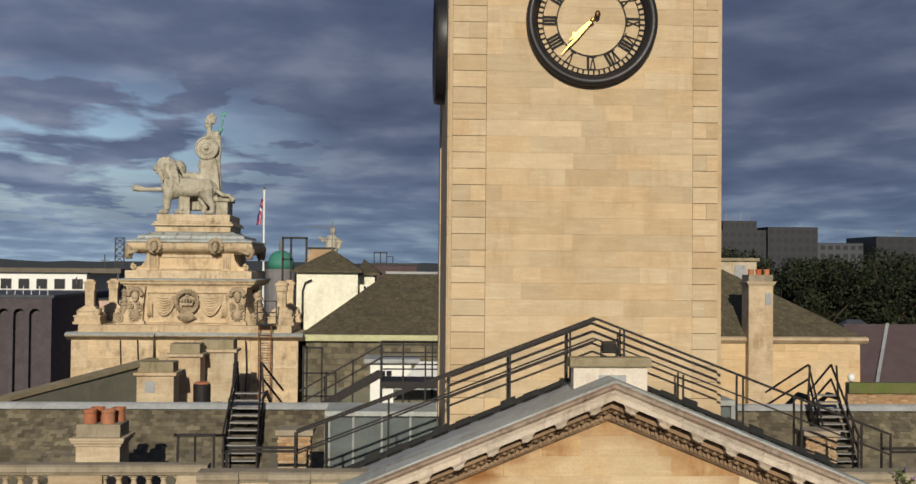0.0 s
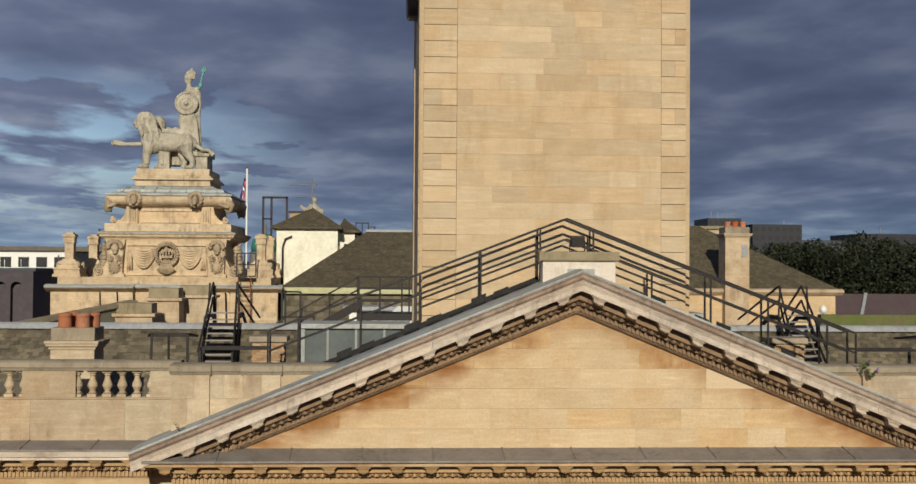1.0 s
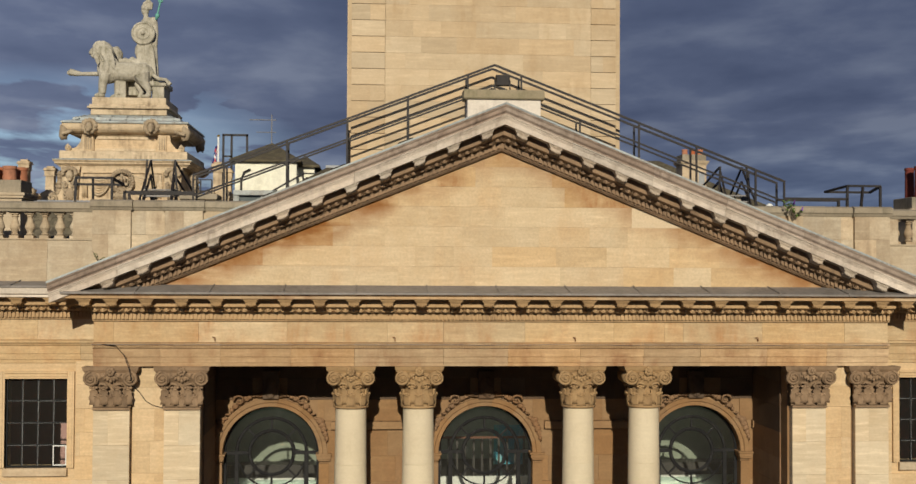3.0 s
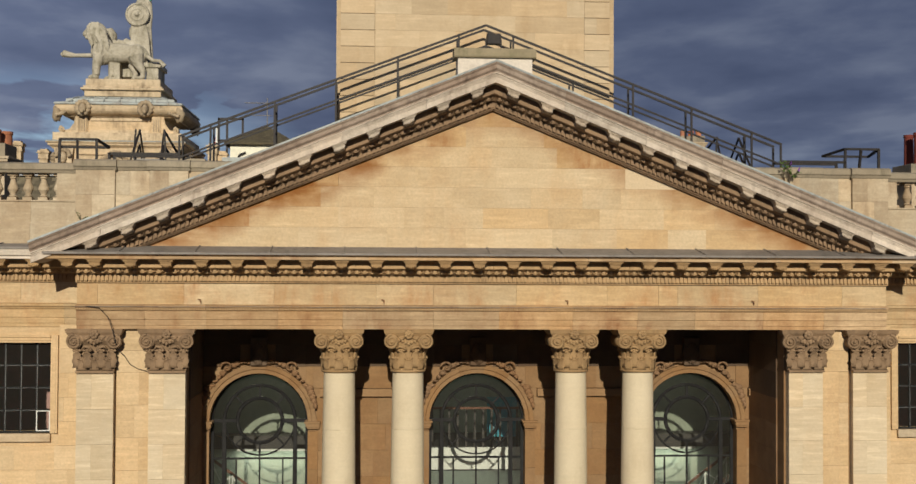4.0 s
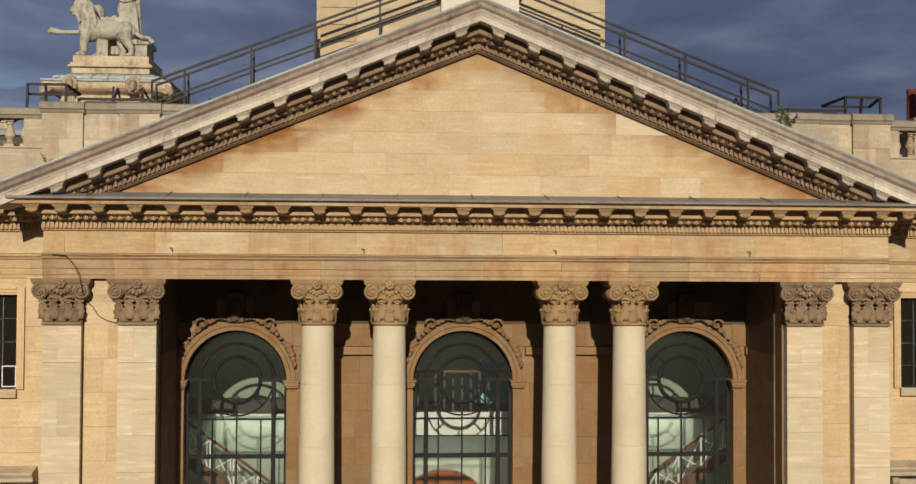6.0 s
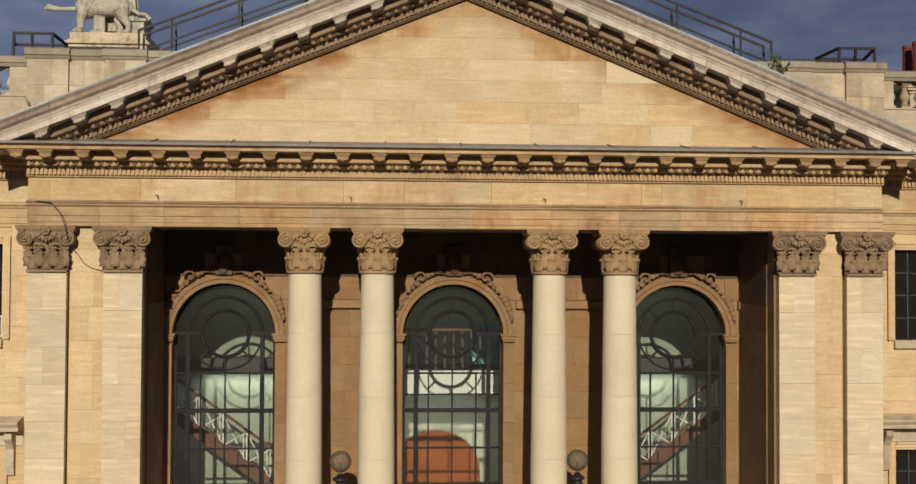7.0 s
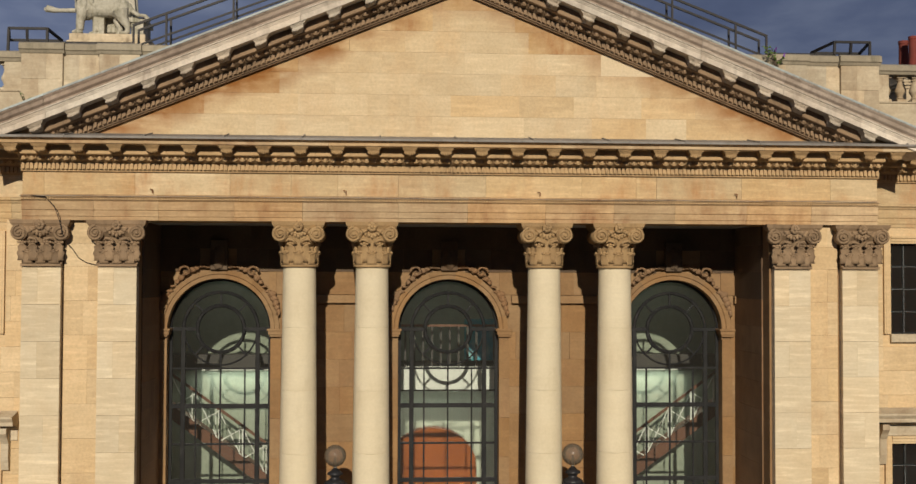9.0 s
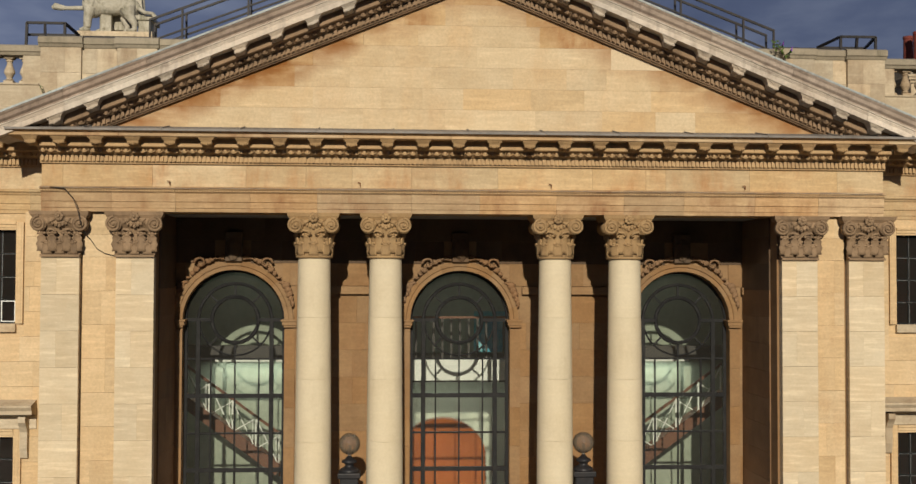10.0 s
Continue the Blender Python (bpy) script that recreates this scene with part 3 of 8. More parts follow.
def arched_wall(bm, x0, x1, y0, y1, z0, z1, centres, r, spring, seg=20):
    """A wall with arched openings that go right through it."""
    for y in (y0, y1):
        x = x0
        for c in centres:
            bm.faces.new([bm.verts.new(v) for v in ((x, y, z0), (c - r, y, z0), (c - r, y, z1), (x, y, z1))])
            pts = [(c - r * math.cos(math.pi * k / seg), spring + r * math.sin(math.pi * k / seg)) for k in range(seg + 1)]
            for (xa, za), (xb, zb) in zip(pts, pts[1:]):
                bm.faces.new([bm.verts.new(v) for v in ((xa, y, za), (xb, y, zb), (xb, y, z1), (xa, y, z1))])
            x = c + r
        bm.faces.new([bm.verts.new(v) for v in ((x, y, z0), (x1, y, z0), (x1, y, z1), (x, y, z1))])
    for c in centres:
        pts = [(c - r, z0)] + [(c - r * math.cos(math.pi * k / seg), spring + r * math.sin(math.pi * k / seg)) for k in range(seg + 1)] + [(c + r, z0)]
        for (xa, za), (xb, zb) in zip(pts, pts[1:]):
            bm.faces.new([bm.verts.new(v) for v in ((xa, y0, za), (xb, y0, zb), (xb, y1, zb), (xa, y1, za))])
    bm.faces.new([bm.verts.new(v) for v in ((x0, y0, z1), (x1, y0, z1), (x1, y1, z1), (x0, y1, z1))])
    for x in (x0, x1):
        bm.faces.new([bm.verts.new(v) for v in ((x, y0, z0), (x, y1, z0), (x, y1, z1), (x, y0, z1))])
    bmesh.ops.remove_doubles(bm, verts=bm.verts, dist=1e-4)


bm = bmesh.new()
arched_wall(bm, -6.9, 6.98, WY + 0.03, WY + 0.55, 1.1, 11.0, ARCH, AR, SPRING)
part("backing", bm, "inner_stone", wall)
boxes("string_course", "inner_stone", wall, *[(a, b, WY - 0.13, WY + 0.04, z0, z1) for a, b in ((-6.9, -6.9 + 0.05), (-4.0, -1.58), (1.42, 3.84), (6.84, 6.9)) for z0, z1 in ((7.78, 7.97),)], bevel=0.015)


def arch_keep(xa, xb, za, zb):
    zc = (za + zb) / 2
    for c in ARCH:
        half = AR + 0.22 if zc < SPRING else math.sqrt(max(0, (AR + 0.22) ** 2 - (max(0, za - SPRING)) ** 2))
        lo, hi = c - half, c + half
        if half < 0.05 or xb <= lo or xa >= hi:
            continue
        if xa < lo:
            xb = lo if xb <= hi or lo - xa > xb - hi else xb
            if xb == lo:
                continue
        if xb > hi:
            xa = hi
            continue
        return None
    return xa, xb


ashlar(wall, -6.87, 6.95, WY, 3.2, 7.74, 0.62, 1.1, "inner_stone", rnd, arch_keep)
# Stones above 8.4 m take the darker tone, as painted shade below the soffit.
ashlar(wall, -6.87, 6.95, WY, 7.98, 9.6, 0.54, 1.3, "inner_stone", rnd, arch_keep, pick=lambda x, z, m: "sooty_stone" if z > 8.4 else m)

for k, c in enumerate(ARCH):
    win = thing("arched_window", "tall arched window with dark steel glazing bars and a round centre light", "window", "arched windows of the portico", "structure")
    # archivolt of wedge stones
    for i in range(13):
        a0, a1 = math.pi * i / 13 + 0.0008, math.pi * (i + 1) / 13 - 0.0008
        bm = bmesh.new()
        ring = []
        for (r, y) in ((AR, WY + 0.02), (AR, WY - 0.045), (AR + 0.09, WY - 0.045), (AR + 0.11, WY - 0.075), (AR + 0.21, WY - 0.09), (AR + 0.21, WY + 0.02)):
            ring.append([bm.verts.new((c - r * math.cos(a), y, SPRING + r * math.sin(a))) for a in (a0, (a0 + a1) / 2, a1)])
        n = len(ring)
        for i2 in range(n):
            for j in (0, 1):
                bm.faces.new((ring[i2][j], ring[i2][j + 1], ring[(i2 + 1) % n][j + 1], ring[(i2 + 1) % n][j]))
        for j in (0, 2):
            bm.faces.new([r[j] for r in ring])
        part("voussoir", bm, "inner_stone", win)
    for s in (-1, 1):
        xi, xo = c + s * AR, c + s * (AR + 0.25)
        a, b = min(xi, xo), max(xi, xo)
        z = 3.2
        while z < 6.9:
            h = min(0.93, 6.98 - z)
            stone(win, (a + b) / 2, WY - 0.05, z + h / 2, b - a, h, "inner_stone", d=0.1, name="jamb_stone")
            z += h
        bm = bmesh.new()
        ext = 0.03
        for z0, z1, p in ((6.98, 7.03, 0.02), (7.03, 7.12, 0.05), (7.12, 7.17, 0.08)):
            bx(bm, a - (p if s > 0 else ext + p * .4), b + (p if s < 0 else ext + p * .4), WY - 0.06 - p, WY + 0.3, z0, z1)
        part("impost", bm, "inner_stone", win, bevel=0.008)
    GY = WY + 0.30
    # glazing bars
    bm = bmesh.new()
    for x, w in ((-AR + 0.03, 0.09), (AR - 0.03, 0.09)):
        bx(bm, c + x - w / 2, c + x + w / 2, GY - 0.04, GY + 0.04, 1.4, SPRING)
    tube(bm, [(c - (AR - 0.02) * math.cos(math.pi * i / 24), GY, SPRING + (AR - 0.02) * math.sin(math.pi * i / 24)) for i in range(25)], 0.045, 6)
    part("frame", bm, "frame_steel", win)
    for x in (-0.875, 0.875):
        boxes("mullion", "frame_steel", win, (c + x - 0.052, c + x + 0.052, GY - 0.05, GY + 0.04, 1.4, SPRING), bevel=0.008)
    for x in (-0.575, 0.0, 0.575):
        boxes("glazing_bar", "frame_steel", win, (c + x - 0.017, c + x + 0.017, GY - 0.03, GY + 0.03, 1.4, SPRING - 0.96 if x else SPRING - 0.88))
    for z, w in ((7.15, 0.042), (6.21, 0.021), (5.32, 0.05), (4.42, 0.020), (3.54, 0.05), (2.6, 0.02)):
        sides = ((-AR + 0.03, AR - 0.03),) if z < 7 else ((-AR + 0.03, -0.58), (0.58, AR - 0.03))
        for a, b in sides:
            boxes("transom", "frame_steel", win, (c + a, c + b, GY - 0.045, GY + 0.035, z - w, z + w))
    for r, w, a0, a1, nm in ((0.555, 0.050, 0, 360, "round_light_ring"), (0.875, 0.044, 0, 180, "arch_bar"), (0.86, 0.022, 180, 360, "lower_arc_bar")):
        bm = bmesh.new()
        tube(bm, [(c + r * math.cos(radians(a0 + (a1 - a0) * i / 36)), GY, SPRING + r * math.sin(radians(a0 + (a1 - a0) * i / 36))) for i in range(37)], w, 6)
        part(nm, bm, "frame_steel", win)
    for a in (45, 135, 225, 270, 315, 90):
        ca, sa = math.cos(radians(a)), math.sin(radians(a))
        bm = bmesh.new()
        bar(bm, (c + 0.56 * ca, GY, SPRING + 0.56 * sa), (c + 0.87 * ca, GY, SPRING + 0.87 * sa), 0.05, 0.04)
        part("spoke", bm, "frame_steel", win)
    bm = bmesh.new()
    pts = [(c - AR, 5.32)] + [(c - AR * math.cos(math.pi * i / 24), SPRING + AR * math.sin(math.pi * i / 24)) for i in range(25)] + [(c + AR, 5.32)]
    bm.faces.new([bm.verts.new((x, GY, z)) for x, z in pts])
    part("pane", bm, "glass", win).visible_shadow = False
    bm = bmesh.new()
    bm.faces.new([bm.verts.new((x, GY, z)) for x, z in ((c - AR, 1.4), (c + AR, 1.4), (c + AR, 5.32), (c - AR, 5.32))])
    part("pane", bm, "frosted_glass" if k == 1 else "glass", win).visible_shadow = False
    # carved festoon over the arch
    orn = thing("arch_carving", "weathered carved festoon and scroll over the arch", "carving", "carvings over the arches", "structure")
    for s in (-1, 1):
        bm = bmesh.new()
        pts = [(c + s * (0.25 + 0.09 * i), WY - 0.10 - 0.02 * math.sin(i), SPRING + AR + 0.30 - 0.006 * i * i) for i in range(12)]
        for i, q in enumerate(pts):
            blob(bm, q, (0.075 + 0.02 * math.sin(i * 2.1), 0.04, 0.05 + 0.02 * math.cos(i * 1.7)), 8, 5, 0.5, i + k * 5)
        for i in range(5):
            q = (c + s * (1.24 + 0.04 * i), WY - 0.09, SPRING + AR - 0.36 - 0.11 * i)
            blob(bm, q, (0.11 - 0.016 * i, 0.045, 0.09), 8, 5, 0.6, i + 9)
        spi = [(c + s * (0.78 + (0.15 - 0.012 * j) * math.cos(j * 0.7)), WY - 0.15, SPRING + AR + 0.16 + (0.15 - 0.012 * j) * math.sin(j * 0.7)) for j in range(12)]
        tube(bm, spi, [0.035 - 0.0015 * j for j in range(12)], 6)
        part("festoon", bm, "reveal_stone", orn, smooth=True)
    bm = bmesh.new()
    bx(bm, c - 0.2, c + 0.2, WY - 0.2, WY + 0.02, SPRING + AR + 0.2, SPRING + AR + 0.9)
    blob(bm, (c, WY - 0.2, SPRING + AR + 0.5), (0.17, 0.12, 0.28), 10, 6, 0.4, k)
    part("keystone", bm, "sooty_stone", orn, bevel=0.03)

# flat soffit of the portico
# The soffit's shade is in its colour as well.
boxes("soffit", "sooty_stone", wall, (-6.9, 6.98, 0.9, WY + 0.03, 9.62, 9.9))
boxes("roof_void", "inner_stone", wall, (-9.2, 9.2, 1.0, WY + 0.5, 11.0, 11.3))
# side walls of the recess and the blocks behind the pilaster pairs
for s, nm in ((-1, "west"), (1, "east")):
    pier = thing("wall_pier_" + nm, "pale ashlar corner pier with paired flat pilasters", "wall", kind="structure")
    xi, xo = (6.87, 9.27)
    a, b = sorted((s * (xi + 0.03), s * (xo - 0.03)))
    boxes("core", "inner_stone", pier, (a, b, 0.22, 3.2, 0.0, 9.6))
    ashlar(pier, *sorted((s * 7.69, s * 8.42)), 0.14, 1.3, 8.6, 0.75, 0.9, "ashlar", rnd)
    ashlar(pier, *sorted((s * 7.69, s * 8.42)), 0.14, 8.6, 9.58, 0.49, 0.9, "ashlar", rnd)
    z, i = 1.1, 0
    while z < 9.5:
        h = min(0.62, 9.58 - z)
        # Above 7.9 m the reveals switch to the tone with painted shade.
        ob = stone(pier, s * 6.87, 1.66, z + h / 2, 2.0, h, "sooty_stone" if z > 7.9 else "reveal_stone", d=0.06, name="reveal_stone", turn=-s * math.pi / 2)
        stone(pier, s * 9.27, 0.62, z + h / 2, 0.75, h, "ashlar", d=0.06, name="return_stone", turn=s * math.pi / 2)
        z += h

# pilasters and columns ------------------------------------------------


def leaf(bm, base, out, up_h, width, lean, curl, seed=0):
    """An acanthus leaf that stands on base, leans along the unit vector out and curls over at its tip."""
    out = Vector(out); side = Vector((-out.y, out.x, 0))
    rows = []
    n = 7
    for i in range(n):
        t = i / (n - 1)
        w = width * (0.55 + 0.45 * math.sin(math.pi * min(1, 0.25 + t * 0.75))) * (1 - 0.45 * t ** 4) * (1 + 0.16 * (-1) ** i)
        o = lean * t + curl * max(0, t - 0.6) ** 1.4 * 3.2
        z = up_h * (t - 0.30 * max(0, t - 0.72) * 2.2)
        c = Vector(base) + out * o + Vector((0, 0, z))
        rows.append([bm.verts.new(c + side * (w * u) + out * (0.02 * (1 - abs(u)) * (1.4 if u == 0 else 1))) for u in (-0.5, -0.25, 0, 0.25, 0.5)])
    for r0, r1 in zip(rows, rows[1:]):
        for j in range(4):
            bm.faces.new((r0[j], r0[j + 1], r1[j + 1], r1[j]))
    for u in (-0.36, -0.13, 0.13, 0.36):
        rib = []
        for i in range(5):
            t = i / 6
            rib.append(Vector(base) + out * (lean * t + 0.028 + 0.006 * math.sin(i * 2.0)) + side * (u * width * (0.75 + 0.25 * t)) + Vector((0, 0, up_h * t + 0.01)))
        tube(bm, rib, [0.012, 0.018, 0.02, 0.018, 0.008], 5)
    tip = Vector(base) + out * (lean + curl * 0.75) + Vector((0, 0, up_h * 0.86))
    for u in (-0.5, 0.0, 0.5):
        blob(bm, tip + side * (u * width * 0.62) - Vector((0, 0, 0.02 * abs(u))), (0.045, 0.04, 0.032), 7, 4, 0.3, seed)


def volute(bm, c, r, s, depth, axis="x"):
    """A flat spiral scroll with its eye; s: which way it winds."""
    pts, rad = [], []
    for j in range(30):
        t = j / 29
        a = math.pi / 2 + s * (-2 * math.pi * 2.1 * t)
        rr = r * (1 - 0.86 * t)
        pts.append((c[0] + rr * math.cos(a), c[1] - 0.02 * t, c[2] + rr * math.sin(a)))
        rad.append(0.030 - 0.012 * t)
    tube(bm, pts, rad, 6)
    n = 14
    f, b = [], []
    for j in range(n):
        a = 2 * math.pi * j / n
        f.append(bm.verts.new((c[0] + r * math.cos(a), c[1] + 0.005, c[2] + r * math.sin(a))))
        b.append(bm.verts.new((c[0] + r * math.cos(a), c[1] + depth, c[2] + r * math.sin(a))))
    bm.faces.new(f)
    bm.faces.new(b[::-1])
    for j in range(n):
        bm.faces.new((f[j], f[(j + 1) % n], b[(j + 1) % n], b[j]))
    blob(bm, (c[0], c[1] - 0.03, c[2]), (0.035, 0.03, 0.035), 8, 5)


def capital(parent, flat, material, label):
    """A composite capital, 0.98 m high, standing at z = 0 on its axis; flat: for a pilaster whose face is at y = 0."""
    cap = part("capital_bell", bell(flat), material, parent, label, smooth=not flat)
    face = -0.02 if flat else -0.36
    half = 0.405 if flat else 0.36
    if flat:
        dirs = [((x, face - 0.01, 0), (0, -1, 0)) for x in (-0.27, 0, 0.27)]
        up = [((x, face - 0.03, 0), (0, -1, 0)) for x in (-0.15, 0.15)] + [((x, face, 0), (0, -1, 0)) for x in (-0.38, 0.38)]
    else:
        dirs = [((half * math.sin(a), -half * math.cos(a), 0), (math.sin(a), -math.cos(a), 0)) for a in (2 * math.pi * i / 8 for i in range(8))]
        up = [((half * math.sin(a), -half * math.cos(a), 0), (math.sin(a), -math.cos(a), 0)) for a in (2 * math.pi * (i + 0.5) / 8 for i in range(8))]
    for i, (p, o) in enumerate(dirs):
        bm = bmesh.new()
        leaf(bm, (p[0], p[1], 0.06), o, 0.32, 0.22, 0.012, 0.05, i)
        lf = part("acanthus_leaf", bm, material, cap, smooth=True)
        lf.modifiers.new("thick", "SOLIDIFY").thickness = 0.03
    for i, (p, o) in enumerate(up):
        bm = bmesh.new()
        leaf(bm, (p[0], p[1], 0.12), o, 0.46, 0.20, 0.02, 0.06, i)
        lf = part("acanthus_leaf", bm, material, cap, smooth=True)
        lf.modifiers.new("thick", "SOLIDIFY").thickness = 0.03
    for sx in (-1, 1):
        bm = bmesh.new()
        volute(bm, (sx * (0.43 if flat else 0.385), face - 0.13, 0.705), 0.165, sx, 0.16 if flat else 0.92)
        part("volute", bm, material, cap, smooth=True)
    bm = bmesh.new()
    wide = 0.56 if flat else 0.50
    y1 = 0.12 if flat else 0.44
    ov = []
    for z, e in ((0.83, 0.0), (0.89, 0.04), (0.90, 0.05), (0.98, 0.07)):
        ring = []
        for i in range(9):
            u = -1 + 2 * i / 8
            ring.append(bm.verts.new((u * (wide + e), face - 0.10 - e + 0.07 * (1 - u * u), z)))
        ring += [bm.verts.new((wide + e, y1, z)), bm.verts.new((-wide - e, y1, z))]
        ov.append(ring)
    n = len(ov[0])
    for r0, r1 in zip(ov, ov[1:]):
        for i in range(n):
            bm.faces.new((r0[i], r0[(i + 1) % n], r1[(i + 1) % n], r1[i]))
    bm.faces.new(ov[0][::-1]); bm.faces.new(ov[-1])
    part("abacus", bm, material, cap)
    bm = bmesh.new()
    for i in range(7):
        a = 2 * math.pi * i / 7
        blob(bm, (0.065 * math.cos(a), face - 0.14, 0.87 + 0.065 * math.sin(a)), (0.05, 0.04, 0.05), 7, 4, 0.3, i)
    blob(bm, (0, face - 0.18, 0.87), (0.04, 0.03, 0.04), 7, 4)
    tagged(part("fleuron", bm, material, cap, smooth=True), kind="stuff")
    for sx in (-1, 1):
        bm = bmesh.new()
        tube(bm, [(sx * 0.10, face - 0.10, 0.80), (sx * 0.18, face - 0.13, 0.76), (sx * 0.24, face - 0.12, 0.83)], [0.03, 0.035, 0.02], 6)
        tube(bm, [(sx * 0.05, face - 0.07, 0.50), (sx * 0.12, face - 0.11, 0.58), (sx * 0.22, face - 0.10, 0.60), (sx * 0.27, face - 0.08, 0.54)], [0.025, 0.035, 0.03, 0.02], 6)
        part("tendril", bm, material, cap, smooth=True)
    bm = bmesh.new()
    for i in range(7):
        blob(bm, (-0.21 + 0.07 * i, face - 0.08, 0.66 + 0.03 * abs(i - 3)), (0.04, 0.05, 0.05), 7, 4, 0.2, i)
    tagged(part("beading", bm, material, cap, smooth=True), kind="stuff")
    return cap


def bell(flat):
    bm = bmesh.new()
    if flat:
        poly = [(-0.06, 0), (-0.06, 0.05), (0.03, 0.06), (0.03, 0.5), (-0.02, 0.62), (-0.12, 0.72), (-0.12, 0.84), (0.12, 0.84), (0.12, 0)]
        extr(bm, poly, -0.42, 0.42)
    else:
        lathe(bm, [(0.40, 0), (0.41, 0.03), (0.40, 0.06), (0.365, 0.065), (0.36, 0.45), (0.40, 0.58), (0.44, 0.66), (0.44, 0.83)], seg=28)
    return bm


def pilaster(cx, cap_material, label):
    t = thing("pilaster", label, "pilaster", "pilasters of the portico", at=(cx, 0, 0))
    z, i = 1.55, 0
    while z < 8.58:
        h = min(0.78, 8.60 - z)
        if i % 2:
            stone(t, 0, 0, z + h / 2, 0.81, h, "pilaster_stone", d=0.24, name="stone")
        else:
            k = rnd.choice((0.33, 0.42, 0.48))
            stone(t, -0.405 + k / 2, 0, z + h / 2, k, h, "pilaster_stone", d=0.24, name="stone")
            stone(t, k / 2, 0, z + h / 2, 0.81 - k, h, "pilaster_stone", d=0.24, name="stone")
        z += h; i += 1
    bm = bmesh.new()
    extr(bm, [(-0.10, 1.1), (-0.10, 1.25), (-0.13, 1.31), (-0.10, 1.37), (-0.03, 1.42), (-0.06, 1.48), (0, 1.55), (0.2, 1.55), (0.2, 1.1)], -0.47, 0.47)
    part("base", bm, "pilaster_stone", t)
    cap = capital(t, True, cap_material, "sooty carved composite capital")
    cap.location = (0, 0.0, 8.60)
    return t


first = pilaster(-8.86, "carved_dark", "pale banded stone pilaster with a sooty carved capital")
for x in (-7.28, 7.35, 8.88):
    copy_thing(first, pose(x, 0, 0))

col = thing("column", "smooth pale stone column with a carved composite capital", "column", "columns of the portico", at=(-3.46, 0.36, 0))
joints = [1.55, 1.9, 3.25, 4.60, 5.95, 7.30, 8.60]


def rad_at(z):
    t = (z - 1.5) / 7.1
    return 0.405 - 0.05 * max(0, t - 0.25) ** 1.3 / 0.75 ** 1.3


for za, zb in zip(joints, joints[1:]):
    bm = bmesh.new()
    zs = [za + 0.001, za + 0.004, za + 0.012] + [za + (zb - za) * i / 4 for i in (1, 2, 3)] + [zb - 0.012, zb - 0.004, zb - 0.001]
    lathe(bm, [(rad_at(z) - (0.004 if i in (0, 8) else 0), z) for i, z in enumerate(zs)], seg=40)
    part("drum", bm, "column_stone", col, smooth=True)
bm = bmesh.new()
bx(bm, -0.55, 0.55, -0.55, 0.55, 1.1, 1.24)
lathe(bm, [(0.54, 1.24), (0.56, 1.29), (0.54, 1.34), (0.46, 1.38), (0.44, 1.42), (0.48, 1.46), (0.49, 1.49), (0.47, 1.52), (0.42, 1.55)], seg=32)
part("base", bm, "column_stone", col)
cc = capital(col, False, "carved", "weathered carved composite capital")
cc.location = (0, 0, 8.60)
for x in (-1.89, 1.89, 3.46):
    copy_thing(col, pose(x, 0.36, 0))

# entablature -----------------------------------------------------------
ent = thing("entablature", "honey stone entablature with dentils, egg-and-dart and carved brackets", "entablature", kind="structure")
X = 9.28


def run(name, poly, material, x0, x1, lengths, parent, joint=0.004):
    """A moulding in lengths of stone with fine joints between them."""
    x = x0
    i = 0
    while x < x1 - 0.05:
        w = lengths[i % len(lengths)]; i += 1
        xb = x1 if x1 - x - w < 0.5 else x + w
        bm = bmesh.new()
        extr(bm, poly, x + joint / 2, xb - joint / 2)
        part(name, bm, material, parent)
        x = xb


ARCHI = [(0.0, 9.58), (0.0, 9.66), (-0.02, 9.665), (-0.02, 9.79), (-0.045, 9.80), (-0.045, 9.98), (-0.07, 10.0), (-0.09, 10.04), (-0.13, 10.06), (-0.13, 10.11), (0.02, 10.13), (0.9, 10.13), (0.9, 9.58)]
run("architrave_stone", ARCHI, "architrave_stone", -X, X, (1.5, 1.35, 1.6, 1.45, 2.05, 1.5, 1.7), ent)
run("frieze_stone", [(0.01, 10.13), (0.01, 10.61), (0.9, 10.61), (0.9, 10.13)], "frieze_stone", -X, X, (0.45, 1.9, 2.0, 1.3, 1.0, 1.3, 1.9, 2.1, 1.2), ent)
BEDMOULD = [(0.0, 10.61), (-0.05, 10.615), (-0.05, 10.645), (-0.07, 10.65), (-0.07, 10.80), (-0.13, 10.805), (-0.16, 10.83), (-0.30, 10.935), (-0.38, 10.94), (-0.40, 10.955), (-0.40, 11.13), (0.5, 11.13), (0.5, 10.61)]
run("bed_mould", BEDMOULD, "frieze_carved", -X - 0.02, X + 0.02, (3.1,), ent)
run("corona", [(-0.40, 11.13), (-0.70, 11.13), (-0.72, 11.14), (-0.72, 11.205), (-0.75, 11.215), (-0.80, 11.245), (-0.80, 11.26), (0.3, 11.36), (0.3, 11.13)], "architrave_stone", -9.80, 9.80, (2.3, 2.6, 2.1), ent)


